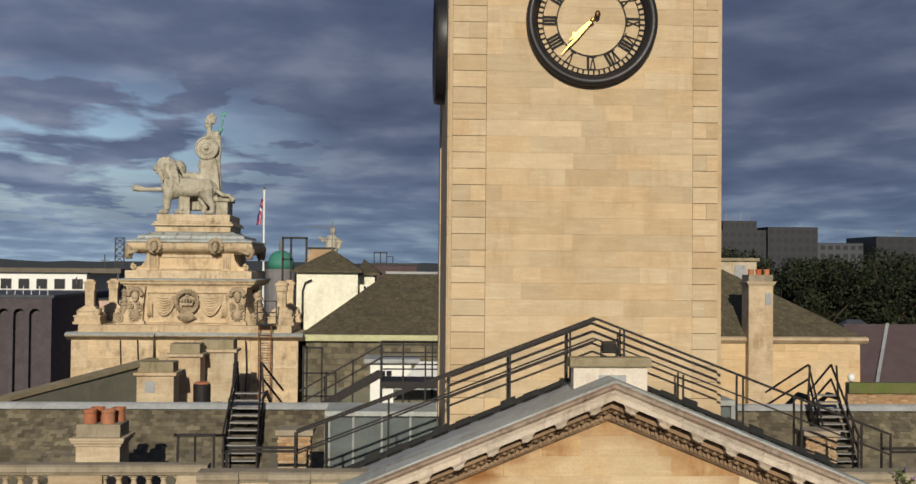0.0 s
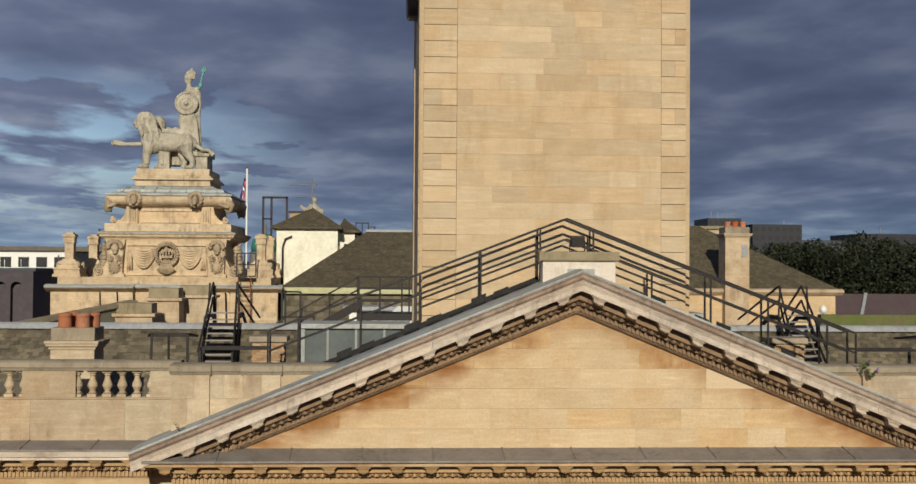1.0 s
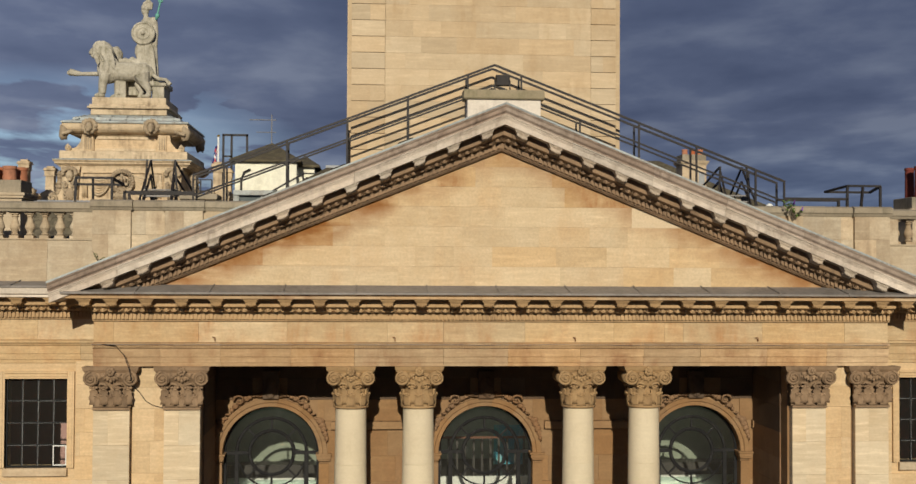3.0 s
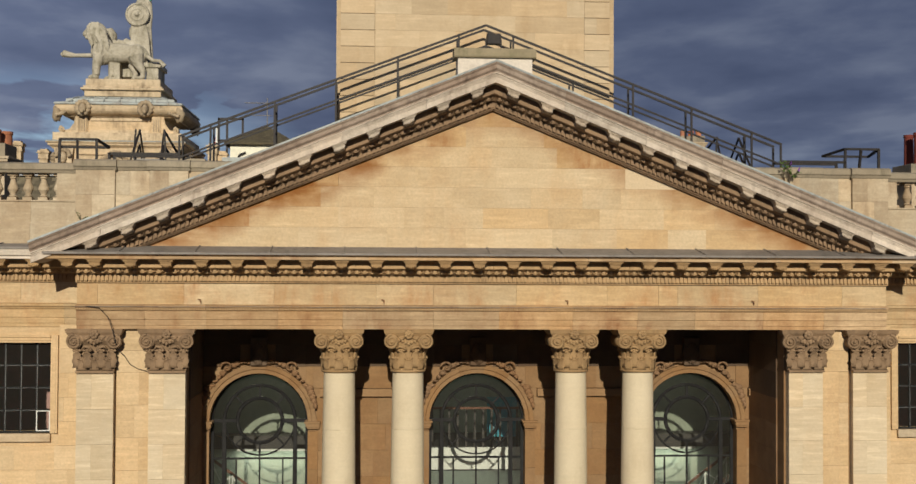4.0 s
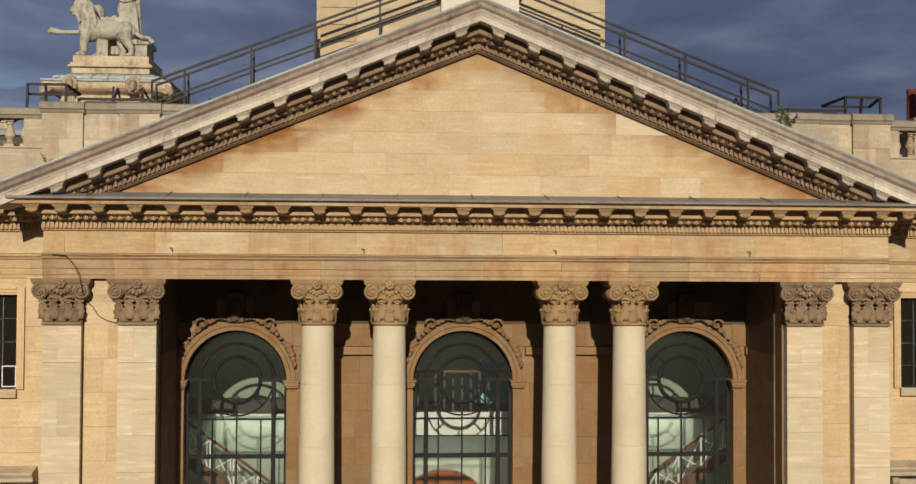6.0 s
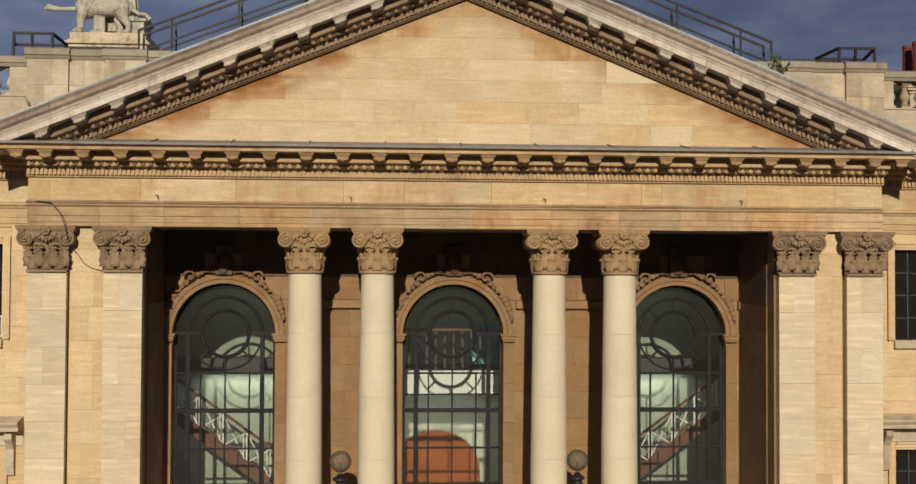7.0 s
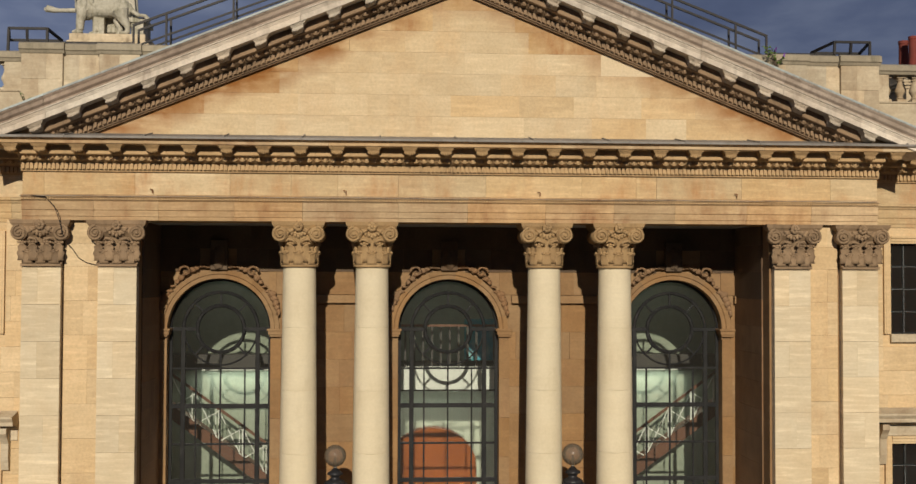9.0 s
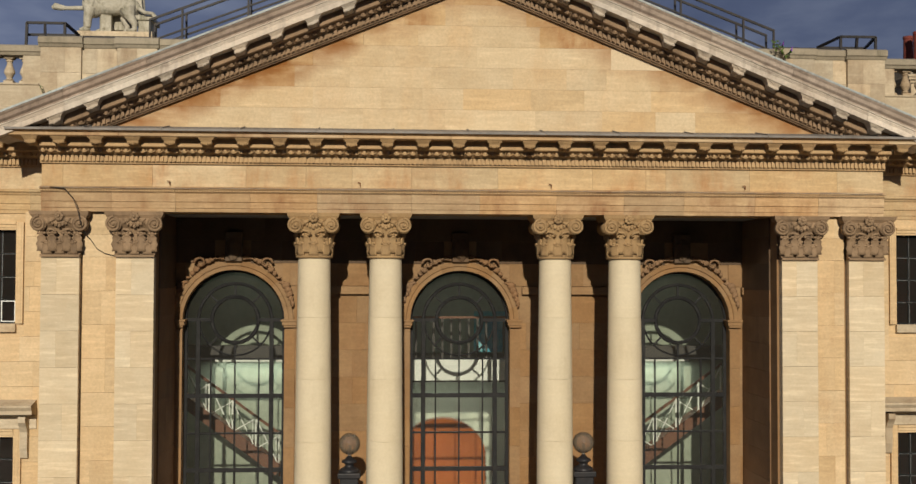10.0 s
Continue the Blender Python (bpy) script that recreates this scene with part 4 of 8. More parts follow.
def lead_sheet(poly, x0, x1, step, parent, lift=None, nm="lead_sheet"):
    x = x0
    while x < x1 - 0.05:
        xb = min(x1, x + step)
        bm = bmesh.new()
        extr(bm, poly, x + 0.004, xb - 0.004, lift)
        part(nm, bm, "lead_dark", parent)
        bm = bmesh.new()
        y0, z0, y1, z1 = poly[0][0], poly[0][1], poly[1][0], poly[1][1]
        tube(bm, [(xb, y0, z0 + 0.012 + (lift(xb) if lift else 0)), (xb, y1, z1 + 0.012 + (lift(xb) if lift else 0))], 0.017, 6)
        part("lead_roll", bm, "lead_dark", parent)
        x = xb


lead_sheet([(-0.83, 11.285), (0.05, 11.44), (0.05, 11.40), (-0.80, 11.262), (-0.83, 11.24)], -9.83, 9.83, 1.62, ent)


def dentils(x0, x1, pitch, z0, z1, y, lift=None, proud=0.05):
    bm = bmesh.new()
    n = int((x1 - x0) / pitch)
    for i in range(n):
        x = x0 + (i + 0.5) * (x1 - x0) / n
        vs = bx(bm, x - pitch * 0.34, x + pitch * 0.34, y - proud, y + 0.002, z0, z1)
        if lift:
            for v in vs:
                v.co.z += lift(v.co.x)
    return bm


def eggs(x0, x1, pitch, z, y, lift=None, tall=0.058):
    """Egg and dart: an egg in its shell, then a dart, leaning forward with the ovolo they are cut from."""
    bm = bmesh.new()
    n = int((x1 - x0) / pitch)
    p = (x1 - x0) / n
    for i in range(n):
        x = x0 + (i + 0.5) * p
        h = lift(x) if lift else 0
        blob(bm, (x, y, z + h), (p * 0.27, 0.055, tall), 8, 6)
        shell = [(x + p * 0.37 * math.cos(a), y + 0.02 - 0.05 * math.sin(a) * -1, z + h + tall * 0.95 * math.sin(a) + 0.012) for a in (math.pi * (1 + k / 6) for k in range(7))]
        tube(bm, shell, 0.012, 4)
        xd = x + p / 2
        hd = lift(xd) if lift else 0
        bar(bm, (xd, y + 0.03, z - tall + hd), (xd, y - 0.05, z + tall + hd), 0.015, 0.02)
    return bm


tagged(part("dentil_row", dentils(-X, X, 0.09, 10.66, 10.785, -0.07), "frieze_carved", ent), kind="stuff")
tagged(part("egg_and_dart", eggs(-X, X, 0.175, 10.878, -0.25), "frieze_carved", ent, smooth=True), kind="stuff")
tagged(part("small_dentils", dentils(-X, X, 0.058, 10.015, 10.05, -0.075, None, 0.03), "frieze_carved", ent), kind="stuff")


def modillion_mesh(shear):
    """A bracket under the corona: a stepped cap, a scrolled body and a leaf that curls up at its tip. Top at z = 0, back at y = 0."""
    bm = bmesh.new()
    for z0, z1, e, f in ((-0.022, 0.0, 0.170, 0.285), (-0.042, -0.022, 0.155, 0.272), (-0.062, -0.042, 0.138, 0.255), (-0.082, -0.062, 0.122, 0.24)):
        bx(bm, -e, e, -f, 0, z0, z1)
    extr(bm, [(0.0, -0.082), (-0.225, -0.082), (-0.245, -0.10), (-0.25, -0.125), (-0.225, -0.155), (-0.19, -0.15), (-0.15, -0.135), (-0.10, -0.145), (-0.05, -0.175), (0.0, -0.19)], -0.10, 0.10)
    for i in (-2, -1, 0, 1, 2):
        blob(bm, (0.047 * i, -0.235 + 0.008 * abs(i), -0.15 + 0.012 * abs(i)), (0.03, 0.035, 0.032), 7, 5)
    for i in range(3):
        blob(bm, (0, -0.05 - 0.06 * i, -0.165 + 0.008 * i), (0.08, 0.045, 0.028), 7, 4, 0.3, i)
    for q in (-1, 1):
        blob(bm, (q * 0.10, -0.205, -0.115), (0.026, 0.048, 0.044), 8, 5)
        blob(bm, (q * 0.10, -0.07, -0.125), (0.024, 0.06, 0.05), 8, 5)
    for v in bm.verts:
        v.co.z += shear * v.co.x
    bmesh.ops.recalc_face_normals(bm, faces=bm.faces)
    me = bpy.data.meshes.new("modillion")
    bm.to_mesh(me); bm.free()
    return me


MOD = {k: modillion_mesh(k) for k in (0.0, SLOPE, -SLOPE)}
for k in MOD:
    MOD[k].materials.append(M["bracket_stone" if k else "carved"])


def modillion(parent, me, x, y, z, name="bracket"):
    ob = new(name, me)
    ob.parent = parent
    ob.location = (x, y, z)


BAY = 0.766
for sx in (-1, 1):
    for x in [0.383 + BAY * i for i in range(12)] + [9.40]:
        modillion(ent, MOD[0.0], 0.05 + sx * x, -0.40, 11.132)

# pediment ----------------------------------------------------------------
ped = thing("pediment", "triangular stone pediment with a lead-edged raking cornice on brackets", "pediment", kind="structure")
bm = bmesh.new()
v = [(-10.0, 11.3), (10.0, 11.3), (0, APEX - 0.12)]
fa = [bm.verts.new((x, 0.09, z)) for x, z in v]
fb = [bm.verts.new((x, 1.0, z)) for x, z in v]
bm.faces.new(fa); bm.faces.new(fb[::-1])
for i in range(3):
    bm.faces.new((fa[i], fb[i], fb[(i + 1) % 3], fa[(i + 1) % 3]))
part("tympanum_backing", bm, "tympanum_stone", ped)


def under_rake(xa, xb, za, zb):
    half = (14.80 - za) / SLOPE
    if half <= 0.1:
        return None
    lo, hi = max(xa, -half), min(xb, half)
    return (lo, hi) if hi - lo > 0.1 else None




def stained(x, z, m):
    """Rust-brown staining has soaked the stones along the upper western edge and at the apex."""
    edge = (14.6 - SLOPE * abs(x + 0.6)) - z
    if 3.0 < x < 4.0 and 12.5 < z < 12.9:
        return "pale_stone"
    if edge < 0.55 and ((x < -1.2 and rnd.random() < 0.6) or (abs(x) < 1.6) or (x > 4.6 and rnd.random() < 0.4)):
        return "tympanum_stained"
    return "tympanum_tan" if rnd.random() < 0.25 else m


ashlar(ped, -8.8, 8.8, 0.05, 11.42, 14.68, 0.46, 1.5, "tympanum_stone", rnd, under_rake, d=0.045, pick=stained, joint=0.0015, edge=0.0015)

# profiles hang from the sloping top line; z counts down from it
CY = [(-0.97, 0.0), (-0.97, -0.05), (-0.93, -0.09), (-0.90, -0.16), (-0.84, -0.21), (-0.84, -0.235), (0.3, -0.235), (0.3, -0.02)]
CORONA = [(-0.83, -0.238), (-0.83, -0.262), (-0.80, -0.27), (-0.80, -0.295), (-0.785, -0.31), (-0.785, -0.33), (-0.77, -0.335), (-0.77, -0.46), (-0.30, -0.46), (0.3, -0.46), (0.3, -0.238)]
BED = [(-0.46, -0.46), (-0.46, -0.655), (-0.44, -0.67), (-0.36, -0.68), (-0.24, -0.765), (-0.22, -0.785), (-0.12, -0.79), (-0.12, -0.93), (-0.10, -0.935), (-0.10, -0.96), (-0.05, -0.965), (-0.05, -0.99), (0.08, -0.99), (0.08, -0.46)]
lift = lambda x: APEX + RAKE(x)
for s in (-1, 1):
    cuts = [0.0, 1.55, 3.4, 5.1, 6.9, 8.6, 10.08]
    for a, b in zip(cuts, cuts[1:]):
        bm = bmesh.new()
        extr(bm, CY, s * (a + 0.003 if a else 0), s * (b - 0.003), lift)
        part("raking_cymatium_stone", bm, "cymatium", ped)
        bm = bmesh.new()
        extr(bm, CORONA, s * (a + 0.003 if a else 0), s * (b - 0.003), lift)
        part("raking_corona_stone", bm, "cornice_stone", ped)
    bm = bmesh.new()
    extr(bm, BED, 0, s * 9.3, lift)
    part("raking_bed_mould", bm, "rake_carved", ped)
    for a, b in zip(cuts, cuts[1:]):
        bm = bmesh.new()
        extr(bm, [(-0.99, 0.015), (-0.45, 0.04), (0.1, 0.04), (0.1, 0.0), (-0.972, 0.002), (-0.972, -0.03), (-0.99, -0.03)], s * a, s * b, lift)
        part("lead_capping", bm, "lead_pale", ped)
    x0, x1 = (0.04, 9.0) if s > 0 else (-9.0, -0.04)
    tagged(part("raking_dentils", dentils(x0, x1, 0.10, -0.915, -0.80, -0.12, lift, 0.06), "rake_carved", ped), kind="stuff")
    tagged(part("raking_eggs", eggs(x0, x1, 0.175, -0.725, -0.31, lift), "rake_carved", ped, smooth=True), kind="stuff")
    for i in range(12):
        x = s * (0.40 + BAY * i)
        modillion(ped, MOD[-s * SLOPE], x, -0.46, lift(x) - 0.455, "raking_bracket")
# roof of the gable behind the cornice
groof = thing("gable_roof", "dark lead and slate gable roof behind the pediment", "roof", kind="structure")
for s in (-1, 1):
    bm = bmesh.new()
    extr(bm, [(0.1, 0.02), (2.2, 0.02), (2.2, -0.25), (0.1, -0.25)], 0, s * 10.0, lift)
    part("roof_slope", bm, "lead", groof)
    bm = bmesh.new()
    extr(bm, [(1.15, 0.16), (1.32, 0.16), (1.32, 0.0), (1.15, 0.0)], s * 0.75, s * 7.8, lift)
    part("kerb", bm, "frame_steel", groof)
    for i in range(13):
        xa = s * (0.95 + 0.54 * i)
        bm = bmesh.new()
        h = 0.10 + 0.05 * (i % 3)
        extr(bm, [(1.0, 0.045), (1.148, 0.06), (1.148, 0.06 + h), (1.135, 0.06 + h), (1.13, 0.075), (1.0, 0.06)], xa, xa + s * 0.36, lift)
        part("flashing", bm, "frame_steel", groof)

# parapet over the portico ends
par = thing("parapet", "weathered stone parapet with piers, coping and plinth", "parapet", kind="structure")
for s in (-1, 1):
    for (a, b, y, foot) in ((9.34, 8.48, 0.0, 11.45), (8.48, 7.72, 0.10, 12.0), (7.72, 6.86, 0.0, 12.0), (6.86, 5.4, 0.10, 12.58)):
        x0, x1 = sorted((s * a, s * b))
        boxes("core", "parapet_stone", par, (x0 + 0.01, x1 - 0.01, y + 0.05, 0.62, foot, 13.2))
        w = x1 - x0
        for za, zb in ((11.45, 12.0), (12.0, 12.58), (12.58, 13.16)):
            if za < foot - 0.01:
                continue
            k = round(w * rnd.choice((0.42, 0.5, 0.6)), 2)
            stone(par, x0 + k / 2, y, (za + zb) / 2, k, zb - za, "parapet_stone", d=0.1)
            stone(par, x0 + k + (w - k) / 2, y, (za + zb) / 2, w - k, zb - za, "parapet_stone", d=0.1)
        bm = bmesh.new()
        extr(bm, [(y - 0.02, 13.13), (y - 0.05, 13.19), (y - 0.08, 13.21), (y - 0.08, 13.33), (y + 0.02, 13.37), (0.6, 13.37), (0.68, 13.33), (0.68, 13.16)], x0 - (0.04 if y == 0 else -0.04), x1 + (0.04 if y == 0 else -0.04))
        part("coping_stone", bm, "coping", par)

# wings -----------------------------------------------------------------
WALLY = 1.02
bm = bmesh.new()
bx(bm, -0.105, 0.105, -0.105, 0.105, 0, 0.07)
lathe(bm, [(0.07, 0.07), (0.10, 0.10), (0.06, 0.13), (0.075, 0.17), (0.118, 0.25), (0.115, 0.30), (0.075, 0.40), (0.058, 0.47), (0.06, 0.50), (0.085, 0.52), (0.07, 0.545), (0.09, 0.57)], seg=16)
bx(bm, -0.105, 0.105, -0.105, 0.105, 0.57, 0.64)
bmesh.ops.recalc_face_normals(bm, faces=bm.faces)
BALUSTER = bpy.data.meshes.new("baluster")
bm.to_mesh(BALUSTER); bm.free()
BALUSTER.materials.append(M["parapet_stone"])


def window_unit(parent_name, x0, x1, z0, z1, cols, rows, y, hood, group):
    w = thing(parent_name, "dark steel-framed window in a moulded stone surround" + (" under a bracketed hood" if hood else " with a stone sill"), "window", group, "structure")
    gy = y + 0.16
    f = 0.17
    for nm in ("surround_side",):
        for a, b in ((x0 - f, x0), (x1, x1 + f)):
            bm = bmesh.new()
            o, i = (a, b) if b == x0 else (b, a)
            d = 1 if i > o else -1
            vs = [(o, y + 0.02), (o, y - 0.05), (o + d * 0.04, y - 0.05), (o + d * 0.06, y - 0.03), (o + d * 0.12, y - 0.03), (o + d * 0.13, y - 0.015), (i, y - 0.015), (i, y + 0.2), (i - d * 0.02, y + 0.2)]
            lo = [bm.verts.new((p, q, z0)) for p, q in vs]
            hi = [bm.verts.new((p, q, z1 + f)) for p, q in vs]
            for k in range(len(vs)):
                bm.faces.new((lo[k], lo[(k + 1) % len(vs)], hi[(k + 1) % len(vs)], hi[k]))
            bm.faces.new(lo[::-1]); bm.faces.new(hi)
            part(nm, bm, "ashlar", w)
    bm = bmesh.new()
    extr(bm, [(y + 0.2, z1), (y - 0.015, z1), (y - 0.015, z1 + 0.04), (y - 0.03, z1 + 0.05), (y - 0.03, z1 + 0.11), (y - 0.055, z1 + 0.13), (y - 0.055, z1 + f + 0.003), (y + 0.02, z1 + f + 0.003), (y + 0.2, z1 + 0.02)], x0 + 0.002, x1 - 0.002)
    part("surround_head", bm, "ashlar", w)
    boxes("sill", "parapet_stone", w, (x0 - 0.02, x1 + 0.02, y - 0.07, y + 0.2, z0 - 0.19, z0), bevel=0.01)
    boxes("window_frame", "frame_steel", w, (x0, x0 + 0.03, gy - 0.03, gy + 0.03, z0, z1), (x1 - 0.03, x1, gy - 0.03, gy + 0.03, z0, z1), (x0 + 0.03, x1 - 0.03, gy - 0.03, gy + 0.03, z1 - 0.03, z1), (x0 + 0.03, x1 - 0.03, gy - 0.03, gy + 0.03, z0, z0 + 0.03))
    for i in range(1, cols):
        x = x0 + (x1 - x0) * i / cols
        boxes("glazing_bar", "frame_steel", w, (x - 0.014, x + 0.014, gy - 0.025, gy + 0.025, z0 + 0.03, z1 - 0.03))
        boxes("putty_line", "mullion_grey", w, (x + 0.014, x + 0.021, gy - 0.02, gy - 0.005, z0 + 0.03, z1 - 0.03))
    for i in range(1, rows):
        z = z0 + (z1 - z0) * i / rows
        boxes("glazing_bar", "frame_steel", w, (x0 + 0.03, x1 - 0.03, gy - 0.028, gy + 0.022, z - 0.012, z + 0.012))
        boxes("putty_line", "mullion_grey", w, (x0 + 0.03, x1 - 0.03, gy - 0.02, gy - 0.006, z - 0.019, z - 0.012))
    for i in range(cols):
        for j in range(rows):
            bm = bmesh.new()
            xa, xb = x0 + (x1 - x0) * i / cols, x0 + (x1 - x0) * (i + 1) / cols
            za, zb = z0 + (z1 - z0) * j / rows, z0 + (z1 - z0) * (j + 1) / rows
            t1, t2 = rnd.uniform(-0.004, 0.004), rnd.uniform(-0.004, 0.004)
            bm.faces.new([bm.verts.new(q) for q in ((xa, gy + t1, za), (xb, gy + t2, za), (xb, gy - t1, zb), (xa, gy - t2, zb))])
            part("pane", bm, "glass", w).visible_shadow = False
    if hood:
        bm = bmesh.new()
        zc = z1 + f
        extr(bm, [(y, zc), (y - 0.03, zc + 0.02), (y - 0.03, zc + 0.26), (y - 0.10, zc + 0.30), (y - 0.10, zc + 0.34), (y - 0.38, zc + 0.36), (y - 0.38, zc + 0.44), (y - 0.44, zc + 0.52), (y - 0.44, zc + 0.56), (y + 0.02, zc + 0.66), (y + 0.02, zc)], x0 - 0.50, x1 + 0.50)
        part("hood", bm, "parapet_stone", w, "weathered stone hood")
        for x in (x0 - 0.34, x1 + 0.18):
            bm = bmesh.new()
            extr(bm, [(y, zc + 0.30), (y - 0.30, zc + 0.30), (y - 0.31, zc + 0.18), (y - 0.22, zc + 0.08), (y - 0.14, zc - 0.05), (y - 0.15, zc - 0.4), (y - 0.10, zc - 0.62), (y, zc - 0.65)], x, x + 0.16)
            part("bracket", bm, "parapet_stone", w)
    return w


for s, nm in ((-1, "west"), (1, "east")):
    wing = thing("wall_wing_" + nm, "honey ashlar wing wall with entablature and balustrade", "wall", kind="structure")
    xa, xb = 9.24, 24.0
    wx0, wx1 = sorted((s * (10.10 if s < 0 else 10.02), s * (11.53 if s < 0 else 11.45)))
    # wall built round its two windows
    spans = [(1.1, 2.6, None), (2.6, 4.62, 1), (4.62, 7.13, None), (7.13, 9.21, 1), (9.21, 9.62, None)]
    bm = bmesh.new()
    for z0, z1, hole in spans:
        if hole:
            for a, b in ((s * xa, wx0 if s > 0 else wx1), (wx1 if s > 0 else wx0, s * xb)):
                a, b = sorted((a, b))
                bx(bm, a, b, WALLY + 0.03, WALLY + 0.5, z0, z1)
        else:
            a, b = sorted((s * xa, s * xb))
            bx(bm, a, b, WALLY + 0.03, WALLY + 0.5, z0, z1)
    bx(bm, *sorted((s * xa, s * xb)), WALLY + 0.03, WALLY + 0.5, 0, 1.1)
    part("backing", bm, "ashlar", wing)

    def wkeep(a, b, za, zb, x0=wx0 - 0.19, x1=wx1 + 0.19):
        for z0, z1 in ((2.4, 4.8), (6.92, 9.4)):
            if zb > z0 + 0.05 and za < z1 - 0.05 and b > x0 and a < x1:
                if a < x0 and x0 - a >= b - x1:
                    b = x0
                elif b > x1:
                    a = x1
                else:
                    return None
        return a, b
    ashlar(wing, *sorted((s * xa, s * 14.0)), WALLY, 2.4, 9.62, 0.55, 1.15, "ashlar", rnd, wkeep, d=0.045)
    lo, hi = sorted((s * 9.29, s * xb))
    off = WALLY
    run("architrave", [(y + off, z) for y, z in ARCHI], "frieze_stone", lo, hi, (1.9, 2.2), wing)
    run("frieze", [(0.01 + off, 10.13), (0.01 + off, 10.61), (0.5 + off, 10.61), (0.5 + off, 10.13)], "frieze_stone", lo, hi, (2.1, 1.6), wing)
    run("bed_mould", [(y + off, z) for y, z in BEDMOULD], "frieze_carved", lo, hi, (3.1,), wing)
    run("corona", [(y + off, z) for y, z in [(-0.40, 11.13), (-0.70, 11.13), (-0.72, 11.14), (-0.72, 11.20), (-0.78, 11.215), (-0.84, 11.35), (-0.84, 11.38), (0.3, 11.42), (0.3, 11.13)]], "cornice_stone", lo, hi, (2.3, 2.6), wing)
    lead_sheet([(-0.87 + off, 11.40), (0.0 + off, 11.50), (0.0 + off, 11.44), (-0.84 + off, 11.38), (-0.87 + off, 11.36)], lo, hi, 1.6, wing)
    tagged(part("dentil_row", dentils(lo, hi, 0.09, 10.66, 10.785, -0.07 + off), "frieze_carved", wing), kind="stuff")
    tagged(part("egg_and_dart", eggs(*sorted((s * 9.3, s * 15)), 0.175, 10.878, -0.25 + off), "frieze_carved", wing, smooth=True), kind="stuff")
    for i in range(8):
        modillion(wing, MOD[0.0], s * (10.35 + BAY * i), off - 0.40, 11.132)
    up = window_unit("window_upper_" + nm, wx0, wx1, 7.13, 9.21, 4, 4, WALLY, False, "upper windows")
    if s < 0:
        a, b, c0, d0 = wx1 - 0.345, wx1 - 0.035, 7.165, 7.635
        boxes("vent_light", "white_paint", up, (a, a + 0.02, 1.13, 1.16, c0, d0), (b - 0.02, b, 1.13, 1.16, c0, d0), (a + 0.02, b - 0.02, 1.13, 1.16, c0, c0 + 0.02), (a + 0.02, b - 0.02, 1.13, 1.16, d0 - 0.02, d0), label="white painted opening light")
    window_unit("window_lower_" + nm, wx0, wx1, 2.6, 4.62, 4, 4, WALLY, True, "lower windows")
    # balustrade
    bal = thing("balustrade_" + nm, "weathered stone balustrade with turned balusters and a moulded rail", "balustrade", "balustrades", "structure")
    by = WALLY
    run("plinth_stone", [(by - 0.04, 11.48), (by - 0.04, 11.95), (by, 12.0), (by, 12.45), (by - 0.03, 12.47), (by - 0.03, 12.50), (by + 0.42, 12.50), (by + 0.42, 11.48)], "parapet_stone", *sorted((s * 9.3, s * xb)), (2.2, 1.5, 1.9), bal)
    run("rail_stone", [(by - 0.02, 13.13), (by - 0.05, 13.19), (by - 0.08, 13.21), (by - 0.08, 13.33), (by + 0.02, 13.37), (by + 0.40, 13.37), (by + 0.47, 13.33), (by + 0.44, 13.13)], "coping", *sorted((s * 9.3, s * xb)), (1.9, 2.4), bal)
    spans2 = [(9.3, 10.02, 1), (10.02, 11.76, 0), (11.76, 13.0, 1), (13.0, 14.74, 0), (14.74, 16.0, 1), (16.0, 17.7, 0), (17.7, 24.0, 1)]
    for a, b, sol in spans2:
        p0, p1 = sorted((s * a, s * b))
        if sol:
            boxes("dado_core", "parapet_stone", bal, (p0 + 0.01, p1 - 0.01, by + 0.05, by + 0.36, 12.5, 13.14))
            n = max(1, round((p1 - p0) / 0.62))
            for i in range(n):
                stone(bal, p0 + (p1 - p0) * (i + 0.5) / n, by, 12.82, (p1 - p0) / n, 0.64, "parapet_stone", d=0.08, name="dado_stone")
        else:
            n = round((p1 - p0) / 0.385)
            for i in range(0, n + 1):
                ob = new("baluster", BALUSTER)
                ob.parent = bal
                ob.location = (p0 + (p1 - p0) * i / n, by + 0.2, 12.5)

# cables and fixings on the front
cable = thing("cable", "thin black cable strung along the architrave and over a capital", "cable")
bm = bmesh.new()
tube(bm, [(-9.3 + 18.5 * i / 60, -0.155, 10.085 + 0.004 * math.sin(i * 1.7) + 0.003 * math.sin(i * 0.6)) for i in range(61)], 0.005, 5)
part("long_run", bm, "lead_dark", cable)
bm = bmesh.new()
tube(bm, [(-9.05, -0.16, 10.09), (-8.75, -0.17, 10.06), (-8.55, -0.20, 9.85), (-8.43, -0.24, 9.55), (-8.38, -0.22, 9.3), (-8.33, -0.05, 9.1), (-8.25, 0.10, 8.98), (-8.12, 0.12, 8.78), (-7.95, 0.12, 8.68), (-7.70, 0.10, 8.62)], 0.009, 6)
part("loose_run", bm, "black_steel", cable)
